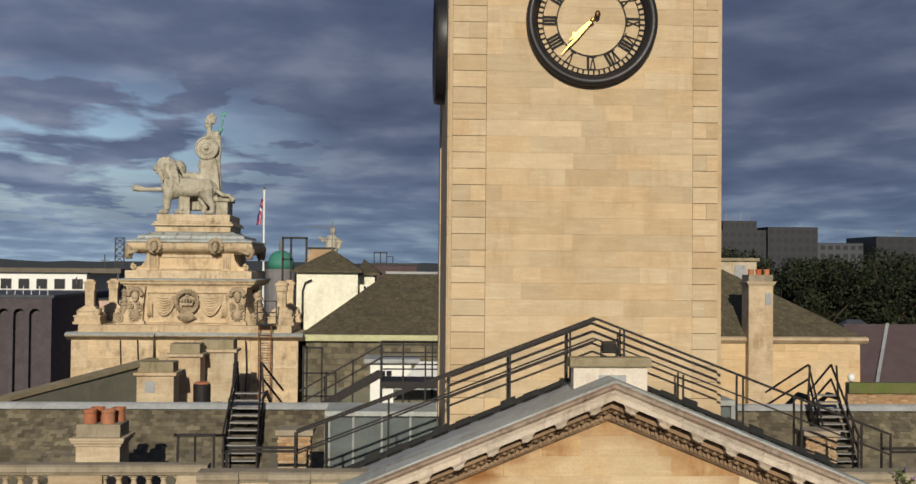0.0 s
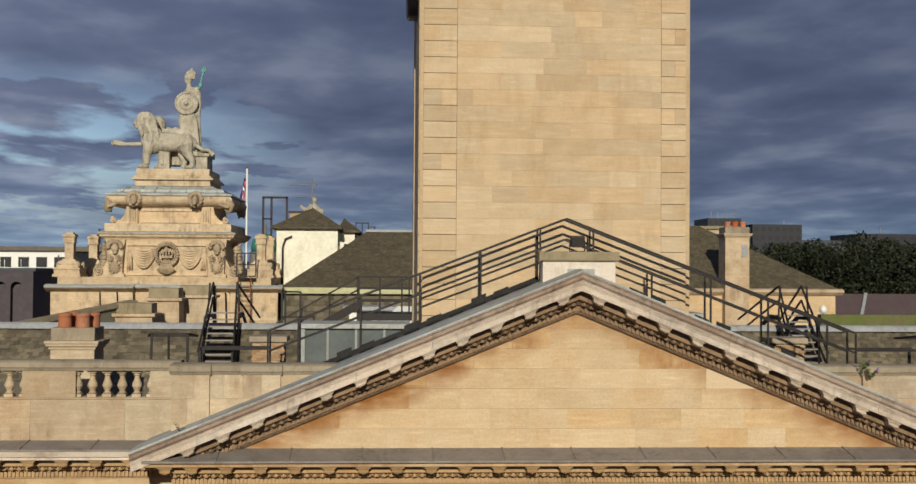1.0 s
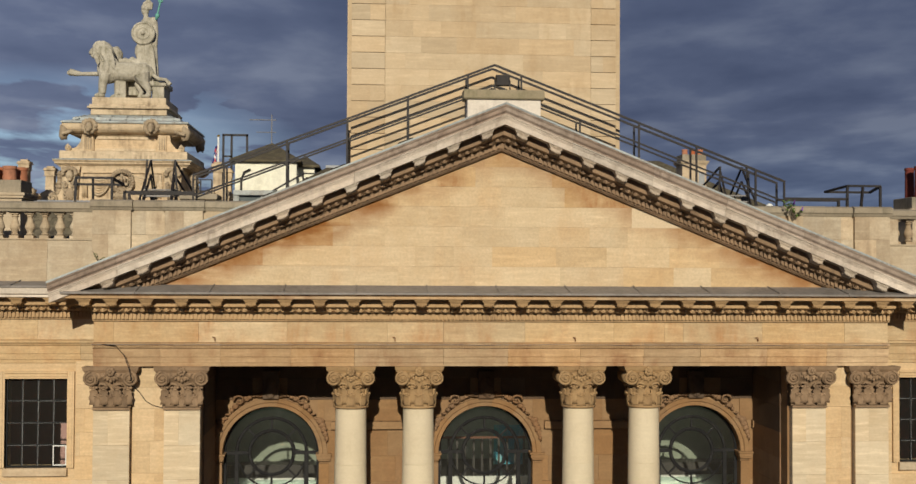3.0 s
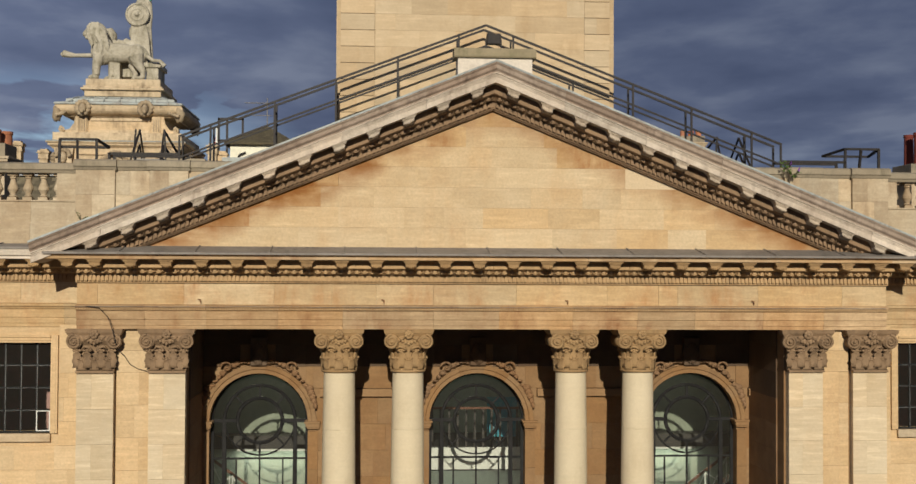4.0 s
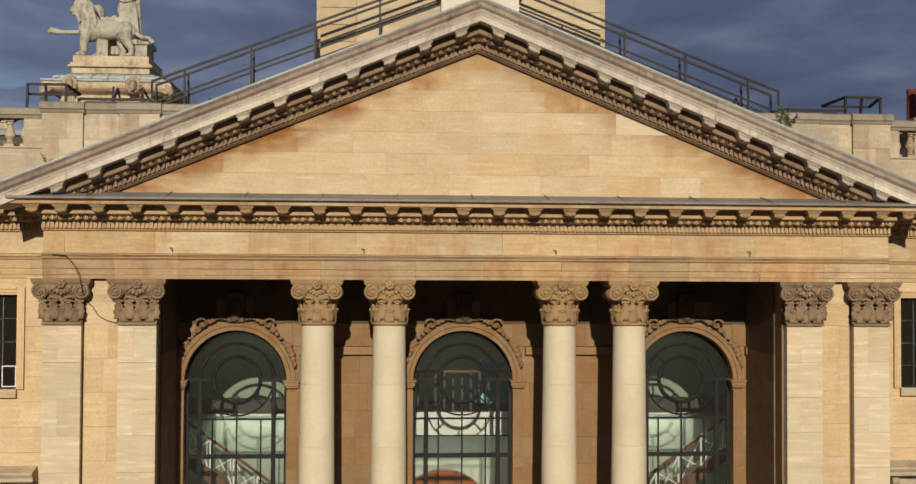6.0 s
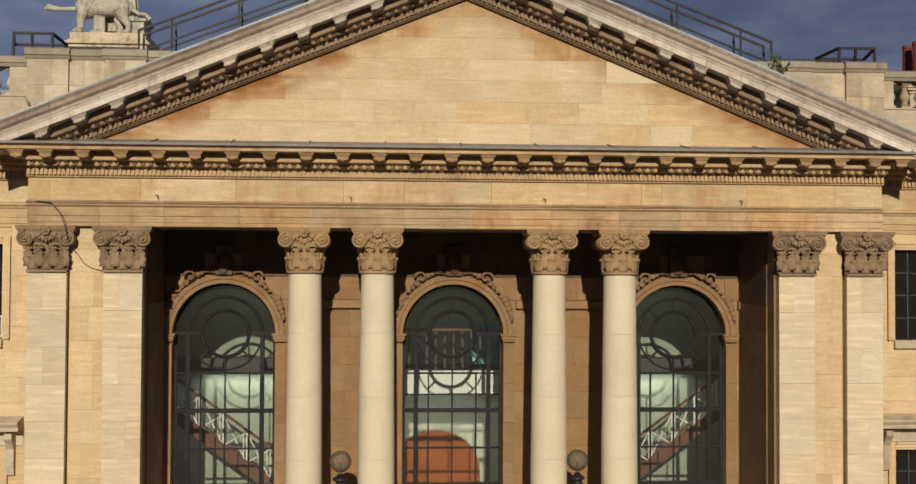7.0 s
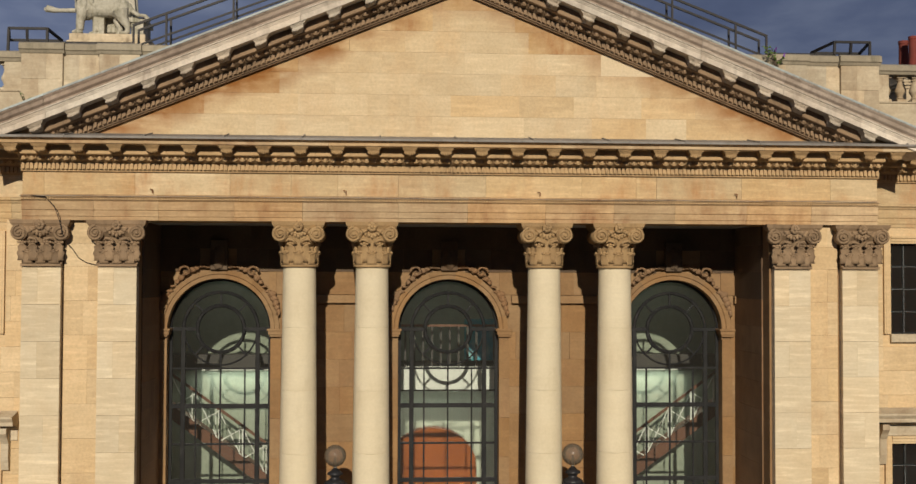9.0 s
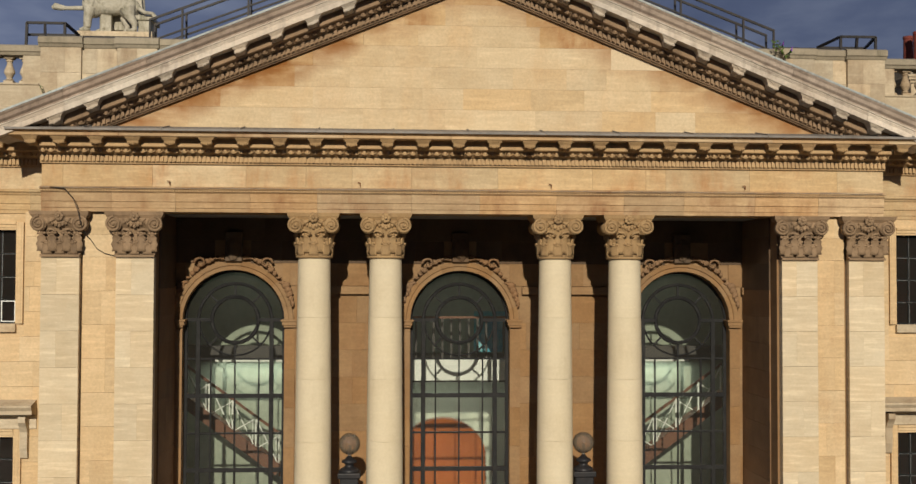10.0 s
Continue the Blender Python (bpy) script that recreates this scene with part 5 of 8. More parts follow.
for x in (-6.55, -2.45, 1.75, 6.1):
    hk = thing("rusty_hook", "small rusty iron hook fixed in the frieze", "hook", "frieze hooks")
    bm = bmesh.new()
    tube(bm, [(x, 0.02, 10.19), (x, -0.06, 10.17), (x, -0.06, 10.24), (x - 0.06, -0.06, 10.25)], 0.012, 5)
    part("hook", bm, "rust", hk)


def weed(x, y, z, n, size, seed, label, flowers=0):
    r = random.Random(seed)
    w = thing("wild_plant", label, "plant", at=(x, y, z))
    bm = bmesh.new()
    tips = []
    for i in range(max(3, n // 12)):
        a = r.uniform(0, 6.28)
        tip = Vector((math.cos(a) * size * r.uniform(0.3, 0.9), math.sin(a) * size * 0.5 * r.uniform(0.2, 0.8), size * r.uniform(0.3, 1.1)))
        tube(bm, [(0, 0, 0), tip * 0.5 + Vector((0, 0, 0.1 * size)), tip], [0.012, 0.008, 0.004], 5)
        tips.append(tip)
    part("stem", bm, "bark", w)
    bm = bmesh.new()
    for i in range(n):
        t = r.choice(tips) * r.uniform(0.35, 1.05)
        d = Vector((r.gauss(0, 1), r.gauss(0, 1), r.gauss(0.2, 0.7))).normalized()
        s2 = d.cross(Vector((r.gauss(0, 1), r.gauss(0, 1), r.gauss(0, 1)))).normalized() * size * 0.06
        l = d * size * r.uniform(0.14, 0.24)
        bm.faces.new([bm.verts.new(p) for p in (t, t + l * 0.5 + s2, t + l, t + l * 0.5 - s2)])
    tagged(part("leaves", bm, "leaf_fresh", w), kind="stuff")
    for i in range(flowers):
        bm = bmesh.new()
        t = r.choice(tips) * 1.02
        tube(bm, [t, t + Vector((0.03, -0.02, size * 0.22))], [0.03, 0.01], 6)
        part("flower", bm, "purple_flower", w)


weed(6.95, -0.12, 13.05, 70, 0.45, 3, "self-sown leafy plant with purple flowers on the parapet", 3)
weed(-9.0, -0.85, 11.95, 24, 0.22, 5, "small green weed rooted in the lead edge")
weed(-14.9, 1.25, 13.35, 160, 0.75, 8, "bushy green plant growing on the parapet")

# ---------------- clock tower ----------------
TX0, TX1, TY, TD = -3.63, 3.32, 2.34, 7.1
tower = thing("clock_tower", "tall square ashlar clock tower with channelled corner quoins", "tower")
boxes("core", "tower_stone", tower, (TX0, TX1, TY + 0.12, TY + TD, 10.5, 30.0))
COURSE = 0.41
ashlar(tower, -2.695, 2.545, TY + 0.0, 13.6, 30.0, COURSE, 1.15, "tower_stone", rnd, d=0.12, edge=0.0015, joint=0.0015)


def quoins(x0, x1):
    """Corner stones with open bed joints; now and then a course is made of two stones."""
    z, i = 13.6, 0
    while z < 29.9:
        h = COURSE - 0.012
        cuts = [x0, x1 - 0.004]
        if rnd.random() < 0.4:
            cuts.insert(1, x0 + (x1 - x0) * rnd.choice((0.48, 0.55)))
        for a, b in zip(cuts, cuts[1:]):
            stone(tower, (a + b) / 2, TY - 0.012, z + h / 2, b - a, h, "tower_stone", d=0.16, joint=0.001, edge=0.003, name="quoin")
        z += COURSE; i += 1


quoins(-3.55, -2.70)
quoins(2.55, 3.19)
for y0, y1 in ((TY + 0.3, TY + 1.2), (TY + TD - 1.2, TY + TD - 0.3)):
    z = 13.6
    while z < 29.8:
        stone(tower, TX0 - 0.03, (y0 + y1) / 2, z + COURSE / 2, y1 - y0, COURSE, "tower_stone", d=0.04, joint=0.012, name="quoin", turn=-math.pi / 2)
        z += COURSE

NUMERALS = {1: "I", 2: "II", 3: "III", 4: "IIII", 5: "V", 6: "VI", 7: "VII", 8: "VIII", 9: "IX", 10: "X", 11: "XI", 12: "XII"}


def numeral_bm(text, r0, r1, ang):
    """A roman numeral that stands radially between the radii r0 and r1, its foot towards the centre."""
    bm = bmesh.new()
    adv = {"I": 0.085, "V": 0.16, "X": 0.16}
    total = sum(adv[c] for c in text)
    x, h = -total / 2, r1 - r0
    rot = Matrix.Rotation(-ang, 4, "Y")

    def stroke(xa, za, xb, zb, w):
        before = set(bm.verts)
        bar(bm, (xa, 0, r0 + za * h), (xb, 0, r0 + zb * h), w, 0.03)
        return before
    for c in text:
        w = adv[c]
        if c == "I":
            stroke(x + w / 2, 0, x + w / 2, 1, 0.062)
        elif c == "V":
            stroke(x + w / 2, 0, x + 0.02, 1, 0.062); stroke(x + w / 2, 0, x + w - 0.02, 1, 0.03)
        else:
            stroke(x + w - 0.02, 0, x + 0.02, 1, 0.062); stroke(x + 0.02, 0, x + w - 0.02, 1, 0.03)
        for z in (0.0, 1.0):
            stroke(x + 0.005, z, x + w - 0.005, z, 0.026)
        x += w
    for v in bm.verts:
        v.co = rot @ v.co
    return bm


def clock(m, label):
    """An open clock dial of radius 1.66 that faces -y, about the origin."""
    c = thing("tower_clock", label, "clock", "clocks of the tower")
    bm = bmesh.new()
    seg = 72
    prof = [(1.66, 0.02), (1.66, -0.22), (1.63, -0.27), (1.55, -0.29), (1.46, -0.25), (1.42, -0.17), (1.40, -0.10), (1.36, -0.08), (1.36, 0.02)]
    rings = [[bm.verts.new((r * math.cos(2 * math.pi * k / seg), y, r * math.sin(2 * math.pi * k / seg))) for k in range(seg)] for r, y in prof]
    for r0, r1 in zip(rings, rings[1:]):
        for k in range(seg):
            bm.faces.new((r0[k], r0[(k + 1) % seg], r1[(k + 1) % seg], r1[k]))
    part("rim", bm, "iron_black", c, "black painted iron rim", smooth=True)

    def flat_ring(ra, rb, nm):
        b = bmesh.new()
        rr = [[b.verts.new((r * math.cos(2 * math.pi * k / seg), y, r * math.sin(2 * math.pi * k / seg))) for k in range(seg)] for r, y in ((ra, 0.0), (ra, -0.05), (rb, -0.05), (rb, 0.0))]
        for r0, r1 in zip(rr, rr[1:]):
            for k in range(seg):
                b.faces.new((r0[k], r0[(k + 1) % seg], r1[(k + 1) % seg], r1[k]))
        part(nm, b, "frame_steel", c)
    flat_ring(0.865, 0.895, "inner_ring")
    flat_ring(1.225, 1.245, "minute_ring")
    for i in range(60):
        a = 2 * math.pi * (i + 0.5) / 60
        bm = bmesh.new()
        bar(bm, (1.24 * math.sin(a), -0.03, 1.24 * math.cos(a)), (1.37 * math.sin(a), -0.03, 1.37 * math.cos(a)), 0.05, 0.04)
        part("minute_mark", bm, "frame_steel", c)
    for n, txt in NUMERALS.items():
        part("numeral", numeral_bm(txt, 0.91, 1.215, 2 * math.pi * n / 12), "frame_steel", c).location = (0, -0.03, 0)
    for nm, ang, ln, tail, w in (("hour_hand", radians(228.6), 0.80, 0.0, 0.085), ("minute_hand", radians(221.5), 1.21, 0.27, 0.06)):
        bm = bmesh.new()
        y = -0.16 if nm == "hour_hand" else -0.20
        out = [(-w * 0.35, 0.0), (-w * 0.55, ln * 0.45), (-w * 0.3, ln * 0.62), (-w * 1.1, ln * 0.70), (-w * 0.25, ln * 0.80), (0, ln), (w * 0.25, ln * 0.80), (w * 1.1, ln * 0.70), (w * 0.3, ln * 0.62), (w * 0.55, ln * 0.45), (w * 0.35, 0.0)] if nm == "hour_hand" else [(-w * 0.4, 0), (-w * 0.6, ln * 0.5), (0, ln), (w * 0.6, ln * 0.5), (w * 0.4, 0)]
        rot = Matrix.Rotation(ang, 4, "Y")
        f = [bm.verts.new(rot @ Vector((x, y, z))) for x, z in out]
        b = [bm.verts.new(rot @ Vector((x, y + 0.025, z))) for x, z in out]
        bm.faces.new(f); bm.faces.new(b[::-1])
        for i in range(len(f)):
            bm.faces.new((f[i], f[(i + 1) % len(f)], b[(i + 1) % len(f)], b[i]))
        hand = part(nm, bm, "gold", c, "gilded hand")
        if tail:
            bm = bmesh.new()
            bar(bm, rot @ Vector((0, y + 0.012, 0)), rot @ Vector((0, y + 0.012, -tail * 0.6)), 0.03, 0.02)
            d = rot @ Vector((0, y + 0.012, -tail * 0.75))
            blob(bm, d, (0.075, 0.03, 0.10), 10, 6)
            part("counterweight", bm, "bronze", hand, "dark bronze counterweight", smooth=True)
    bm = bmesh.new()
    blob(bm, (0, -0.19, 0), (0.065, 0.05, 0.065), 12, 6)
    part("boss", bm, "gold", c, smooth=True)
    c.matrix_basis = m
    return c


clk = clock(pose(-0.06, TY + 0.02, 24.32), "open stone dial with black iron rim and gilt pointers")
copy_thing(clk, pose(TX0 - 0.02, TY + TD / 2, 24.32, 0, 0, -90))

# ---------------- roofs of the building ----------------
RIDGE_Y, RIDGE_Z = 9.3, 13.75
for s, nm in ((-1, "west"), (1, "east")):
    roof = thing("roof_" + nm, "mossy grey-brown slate roof slope with a pale lead ridge", "roof", kind="structure")
    a, b = sorted((s * 3.6, s * 40.0))
    bm = bmesh.new()
    extr(bm, [(RIDGE_Y - 3.72, 10.10), (RIDGE_Y, RIDGE_Z), (RIDGE_Y + 8, 10.10)], a, b)
    part("roof_deck", bm, "slate", roof)
    bm = bmesh.new()
    extr(bm, [(RIDGE_Y - 0.22, RIDGE_Z - 0.06), (RIDGE_Y - 0.10, RIDGE_Z + 0.08), (RIDGE_Y, RIDGE_Z + 0.13), (RIDGE_Y + 0.10, RIDGE_Z + 0.08), (RIDGE_Y + 0.22, RIDGE_Z - 0.06)], a, b)
    part("ridge_lead", bm, "lead", roof)
    # slates: nearest ones singly, in rows that overlap
    ang = math.radians(45)
    lo, hi = (-18.5, -4.0) if s < 0 else (4.0, 13.5)
    bm = bmesh.new()
    row = 0
    yy = RIDGE_Y - 2.6
    while yy < RIDGE_Y - 0.1:
        zz = RIDGE_Z - (RIDGE_Y - yy) * math.tan(ang)
        x = lo + (0.095 if row % 2 else 0)
        while x < hi:
            w = 0.19
            j = rnd.uniform(-0.012, 0.012)
            vs = bx(bm, x, x + w - 0.008, 0, 0.20, 0.0, 0.012)
            mt = Matrix.Translation((0, yy + j, zz + 0.018)) @ Matrix.Rotation(ang - 0.05, 4, "X")
            for v in vs:
                v.co = mt @ v.co
            x += w
        yy += 0.145 * math.cos(ang); row += 1
    tagged(part("slates", bm, "slate_isle", roof), kind="stuff")
flat_roof = boxes("flat_roof", "lead", None, (-24, 24, 1.4, 22, 9.6, 10.3))
tagged(flat_roof, "grey lead gutter roof behind the parapets", "roof", kind="structure")
back = thing("wall_back", "plain stone back walls of the building", "wall", kind="structure")
boxes("wall", "ashlar", back, (-24, 24, 21.5, 22, 0, 10.0), (-24, -23.5, 1.6, 21.5, 0, 10.0), (23.5, 24, 1.6, 21.5, 0, 10.0))

# ---------------- railings on the gable ----------------
HAND = lambda x: 16.85 - 0.383 * abs(x)


def gable_rail(y, dx):
    r = thing("roof_railing", "black painted steel guard rail stepping over the gable roof", "railing", "roof railings")
    for s in (-1, 1):
        for nm, dz, w in (("handrail", 0.0, 0.05), ("mid_rail", -0.50, 0.04)):
            bm = bmesh.new()
            bar(bm, (dx, y, HAND(0) + dz), (dx + s * 7.3, y, HAND(7.3) + dz), w, w)
            part(nm, bm, "black_steel", r)
        for x in (0.66, 2.12, 3.6, 5.05, 6.55, 7.28):
            boxes("post", "black_steel", r, (dx + s * x - 0.022, dx + s * x + 0.022, y - 0.022, y + 0.022, max(lift(x), 12.2) - 0.05, HAND(x) - (0.53 if s > 0 and x == 2.12 else 0.03)))
        for x in (7.3,):
            bm = bmesh.new()
            bar(bm, (dx + s * x, y, HAND(x) - 0.42), (dx + s * (x + 1.6), y, HAND(x) - 0.42), 0.06)
            part("level_rail", bm, "black_steel", r)
            for xx in (x + 1.6,):
                boxes("post", "black_steel", r, (dx + s * xx - 0.03, dx + s * xx + 0.03, y - 0.03, y + 0.03, 10.3, HAND(x) - 0.40))
    return r


gable_rail(1.40, -0.02)
gable_rail(1.95, -0.02)

blk = thing("ridge_block", "pale rendered ridge pier with a mossy stone cap", "pier")
boxes("body", "render_pale", blk, (-0.80, 0.92, 0.0, 0.45, 14.6, 15.80), bevel=0.01)
boxes("panel", "lead", blk, (-0.22, 0.42, -0.03, 0.0, 15.34, 15.62))
bm = bmesh.new()
extr(bm, [(-0.06, 15.80), (-0.08, 15.83), (-0.08, 15.96), (-0.03, 16.02), (0.48, 16.02), (0.52, 15.96), (0.52, 15.80)], -0.89, 1.0)
part("cap", bm, "coping_moss", blk, "mossy weathered cap")
fl = thing("floodlight", "small black floodlight on the ridge pier cap", "floodlight", at=(0.03, 0.12, 16.02))
bm = bmesh.new()
extr(bm, [(-0.14, 0.10), (-0.16, 0.34), (0.02, 0.38), (0.12, 0.30), (0.12, 0.12)], -0.16, 0.16)
part("housing", bm, "black_steel", fl, bevel=0.015)
boxes("bracket", "black_steel", fl, (-0.19, -0.165, -0.02, 0.03, 0.0, 0.24), (0.165, 0.19, -0.02, 0.03, 0.0, 0.24), (-0.165, 0.165, -0.02, 0.03, 0.0, 0.02))

# step-overs on the wing roofs


def roof_steps(cx, group):
    t = thing("roof_steps", "black steel steps with peaked handrails over the slate ridge", "steps", group, at=(cx, 0, 0))
    w = 0.48
    y0, z0, y1, z1 = 7.36, 12.12, 8.95, 14.12
    for sx in (-1, 1):
        bm = bmesh.new()
        bar(bm, (sx * w, y0, z0), (sx * w, y1, z1), 0.05, 0.16)
        bar(bm, (sx * w, y1, z1), (sx * w, y1 + 0.9, z1), 0.05, 0.16)
        bar(bm, (sx * w, y1 + 0.9, z1), (sx * w, y1 + 3.2, z1 - 1.0), 0.05, 0.16)
        part("stringer", bm, "black_steel", t)
        for h in (0.55, 1.0):
            bm = bmesh.new()
            bar(bm, (sx * (w + 0.03), y0, z0 + h), (sx * (w - 0.12), y1 + 0.3, z1 + h), 0.05)
            bar(bm, (sx * (w - 0.12), y1 + 0.3, z1 + h), (sx * (w + 0.25), y1 + 3.4, z1 - 1.2 + h), 0.05)
            part("handrail", bm, "black_steel", t)
        for k in (0.0, 0.5, 1.0):
            yy, zz = y0 + (y1 - y0) * k, z0 + (z1 - z0) * k
            bm = bmesh.new()
            bar(bm, (sx * w, yy, zz), (sx * (w - 0.06 * k), yy, zz + 1.0), 0.05)
            part("post", bm, "black_steel", t)
    for i in range(11):
        k = i / 10
        yy, zz = y0 + (y1 - y0) * k, z0 + (z1 - z0) * k
        boxes("tread", "grating", t, (-w, w, yy - 0.12, yy + 0.12, zz + 0.06, zz + 0.10))
    return t


st = roof_steps(-9.42, "roof steps")
copy_thing(st, pose(8.35, 0, 0))

# ---------------- lamps in the portico ----------------
lamp = thing("globe_lamp", "black iron pedestal lamp with a smoky glass globe", "lamp", "lamps between the columns", at=(-2.66, 0.30, 0))
bm = bmesh.new()
lathe(bm, [(0.03, 4.28), (0.10, 4.20), (0.16, 4.17), (0.17, 4.13), (0.11, 4.10), (0.09, 4.06), (0.13, 4.02), (0.19, 3.99), (0.22, 3.96), (0.22, 3.90)][::-1], seg=20)
part("neck", bm, "iron_black", lamp, smooth=True)
boxes("cap_block", "iron_black", lamp, (-0.25, 0.25, -0.25, 0.25, 3.80, 3.92), bevel=0.02)
boxes("pedestal", "iron_black", lamp, (-0.20, 0.20, -0.20, 0.20, 1.1, 3.82), bevel=0.02)
bm = bmesh.new()
lathe(bm, [(0.03, 4.28), (0.05, 4.30), (0.05, 4.33), (0.035, 4.40), (0.03, 4.50)], seg=12)
part("lamp_holder", bm, "lampholder", lamp)
bm = bmesh.new()
blob(bm, (0, 0, 4.53), (0.235, 0.235, 0.235), 32, 18)
part("globe", bm, "globe_glass", lamp, "smoky glass globe", smooth=True)
copy_thing(lamp, pose(2.52, 0.30, 0))

# ---------------- chimneys of the building ----------------


def chimney(cx, y0, y1, w, z0, ztop, pots, material="parapet_stone", potr=0.17, label="squat stone chimney stack with terracotta pots", group="chimneys", poth=0.38, pot="terracotta"):
    c = thing("chimney", label, "chimney", group)
    boxes("shaft", material, c, (cx - w / 2, cx + w / 2, y0, y1, z0, ztop - 0.55), bevel=0.01)
    bm = bmesh.new()
    e = 0.06
    for a, b, g in ((ztop - 0.55, ztop - 0.47, 0.04), (ztop - 0.47, ztop - 0.40, 0.10), (ztop - 0.40, ztop - 0.33, 0.13)):
        bx(bm, cx - w / 2 - g, cx + w / 2 + g, y0 - g, y1 + g, a, b)
    part("cornice", bm, material, c, bevel=0.012)
    boxes("blocking", "coping", c, (cx - w / 2 + 0.0, cx + w / 2 - 0.0, y0 + 0.02, y1 - 0.02, ztop - 0.33, ztop), bevel=0.015)
    for px, py in pots:
        bm = bmesh.new()
        lathe(bm, [(potr * 0.92, 0), (potr, 0.03), (potr * 0.95, poth - 0.1), (potr * 1.05, poth - 0.07), (potr * 1.05, poth), (potr * 0.8, poth), (potr * 0.78, poth - 0.2)], seg=18)
        part("pot", bm, pot, c).location = (px, py, ztop - 0.02)
    return c


chimney(-12.40, 3.1, 4.1, 1.10, 10.2, 14.03, [(-12.66, 3.35), (-12.58, 3.8), (-12.2, 3.35), (-12.05, 3.8)])

# interior behind the arched windows -----------------------------------------
room = thing("room_interior", "pale green hall behind the arched windows", "room", kind="structure")
boxes("floor", "floor_dark", room, (-9.0, 9.0, 3.26, 9.5, 0.9, 1.1))
boxes("ceiling", "room_wall", room, (-9.0, 9.0, 3.26, 9.5, 9.0, 9.2))
boxes("rear_wall", "room_wall", room, (-9.0, 9.0, 9.3, 9.5, 1.1, 9.0))
boxes("side_wall", "room_wall", room, (-9.0, -8.8, 3.26, 9.3, 1.1, 9.0), (8.8, 9.0, 3.26, 9.3, 1.1, 9.0))
gal = thing("gallery_front", "white gallery front with a dark slatted balustrade above", "balcony")
boxes("front_panel", "white_paint", gal, (-2.6, 2.6, 5.6, 5.7, 5.45, 6.05))
boxes("slab", "floor_dark", gal, (-2.6, 2.6, 5.7, 9.3, 5.4, 5.95))
for i in range(22):
    boxes("slat", "floor_dark", gal, (-2.5 + i * 0.235, -2.44 + i * 0.235, 5.62, 5.66, 6.05, 7.1))
boxes("hand_rail", "brown_wood", gal, (-2.6, 2.6, 5.60, 5.68, 7.1, 7.16))
pic = boxes("wall_picture", "teal_picture", None, (0.62, 1.5, 7.3, 7.34, 6.1, 7.25))
tagged(pic, "teal and blue abstract picture hanging in the hall", "picture")
arch = thing("orange_archway", "round-headed orange painted alcove in the hall", "alcove")
bm = bmesh.new()
pts = [(-1.2, 1.1)] + [(-1.2 * math.cos(math.pi * i / 20), 3.25 + 1.05 * math.sin(math.pi * i / 20)) for i in range(21)] + [(1.2, 1.1)]
f = [bm.verts.new((x - 0.28, 6.2, z)) for x, z in pts]
b = [bm.verts.new((x - 0.28, 6.6, z)) for x, z in pts]
bm.faces.new(f); bm.faces.new(b[::-1])
for i in range(len(pts)):
    bm.faces.new((f[i], f[(i + 1) % len(pts)], b[(i + 1) % len(pts)], b[i]))
part("alcove_body", bm, "orange_paint", arch)
for s in (-1, 1):
    stair = thing("staircase", "brown staircase with white metal balustrade inside the hall", "staircase", "hall staircases")
    cx = s * 5.4
    y = 5.2
    xa, za, xb, zb = s * 7.6, 5.4, s * 4.6, 3.2
    bm = bmesh.new(); bar(bm, (xa, y, za), (xb, y, zb), 0.5, 0.30); part("string", bm, "brown_wood", stair)
    bm = bmesh.new(); bar(bm, (xb, y, zb), (s * 3.4, y, zb), 0.5, 0.30); part("landing", bm, "brown_wood", stair)
    bm = bmesh.new(); bar(bm, (xa, y - 0.2, za + 0.95), (xb, y - 0.2, zb + 0.95), 0.06, 0.07); bar(bm, (xb, y - 0.2, zb + 0.95), (s * 3.4, y - 0.2, zb + 0.95), 0.06, 0.07); part("hand_rail", bm, "brown_wood", stair)
    n = 6
    for i in range(n):
        k = i / (n - 1)
        x, z = xa + (xb - xa) * k, za + (zb - za) * k
        bm = bmesh.new(); bar(bm, (x, y - 0.22, z + 0.1), (x, y - 0.22, z + 0.93), 0.035); bar(bm, (x + 0.08 * s, y - 0.22, z + 0.15), (x + 0.08 * s, y - 0.22, z + 0.98), 0.02)
        if i < n - 1:
            k2 = (i + 1) / (n - 1)
            x2, z2 = xa + (xb - xa) * k2, za + (zb - za) * k2
            bar(bm, (x, y - 0.22, z + 0.12), (x2, y - 0.22, z2 + 0.9), 0.025); bar(bm, (x, y - 0.22, z + 0.9), (x2, y - 0.22, z2 + 0.12), 0.025)
        part("baluster_panel", bm, "white_paint", stair)
    for i in range(3):
        x = xb - s * 0.4 * (i + 1)
        bm = bmesh.new(); bar(bm, (x, y - 0.22, zb + 0.1), (x, y - 0.22, zb + 0.93), 0.03); bar(bm, (x, y - 0.22, zb + 0.12), (x - s * 0.4, y - 0.22, zb + 0.9), 0.022)
        part("baluster_panel", bm, "white_paint", stair)
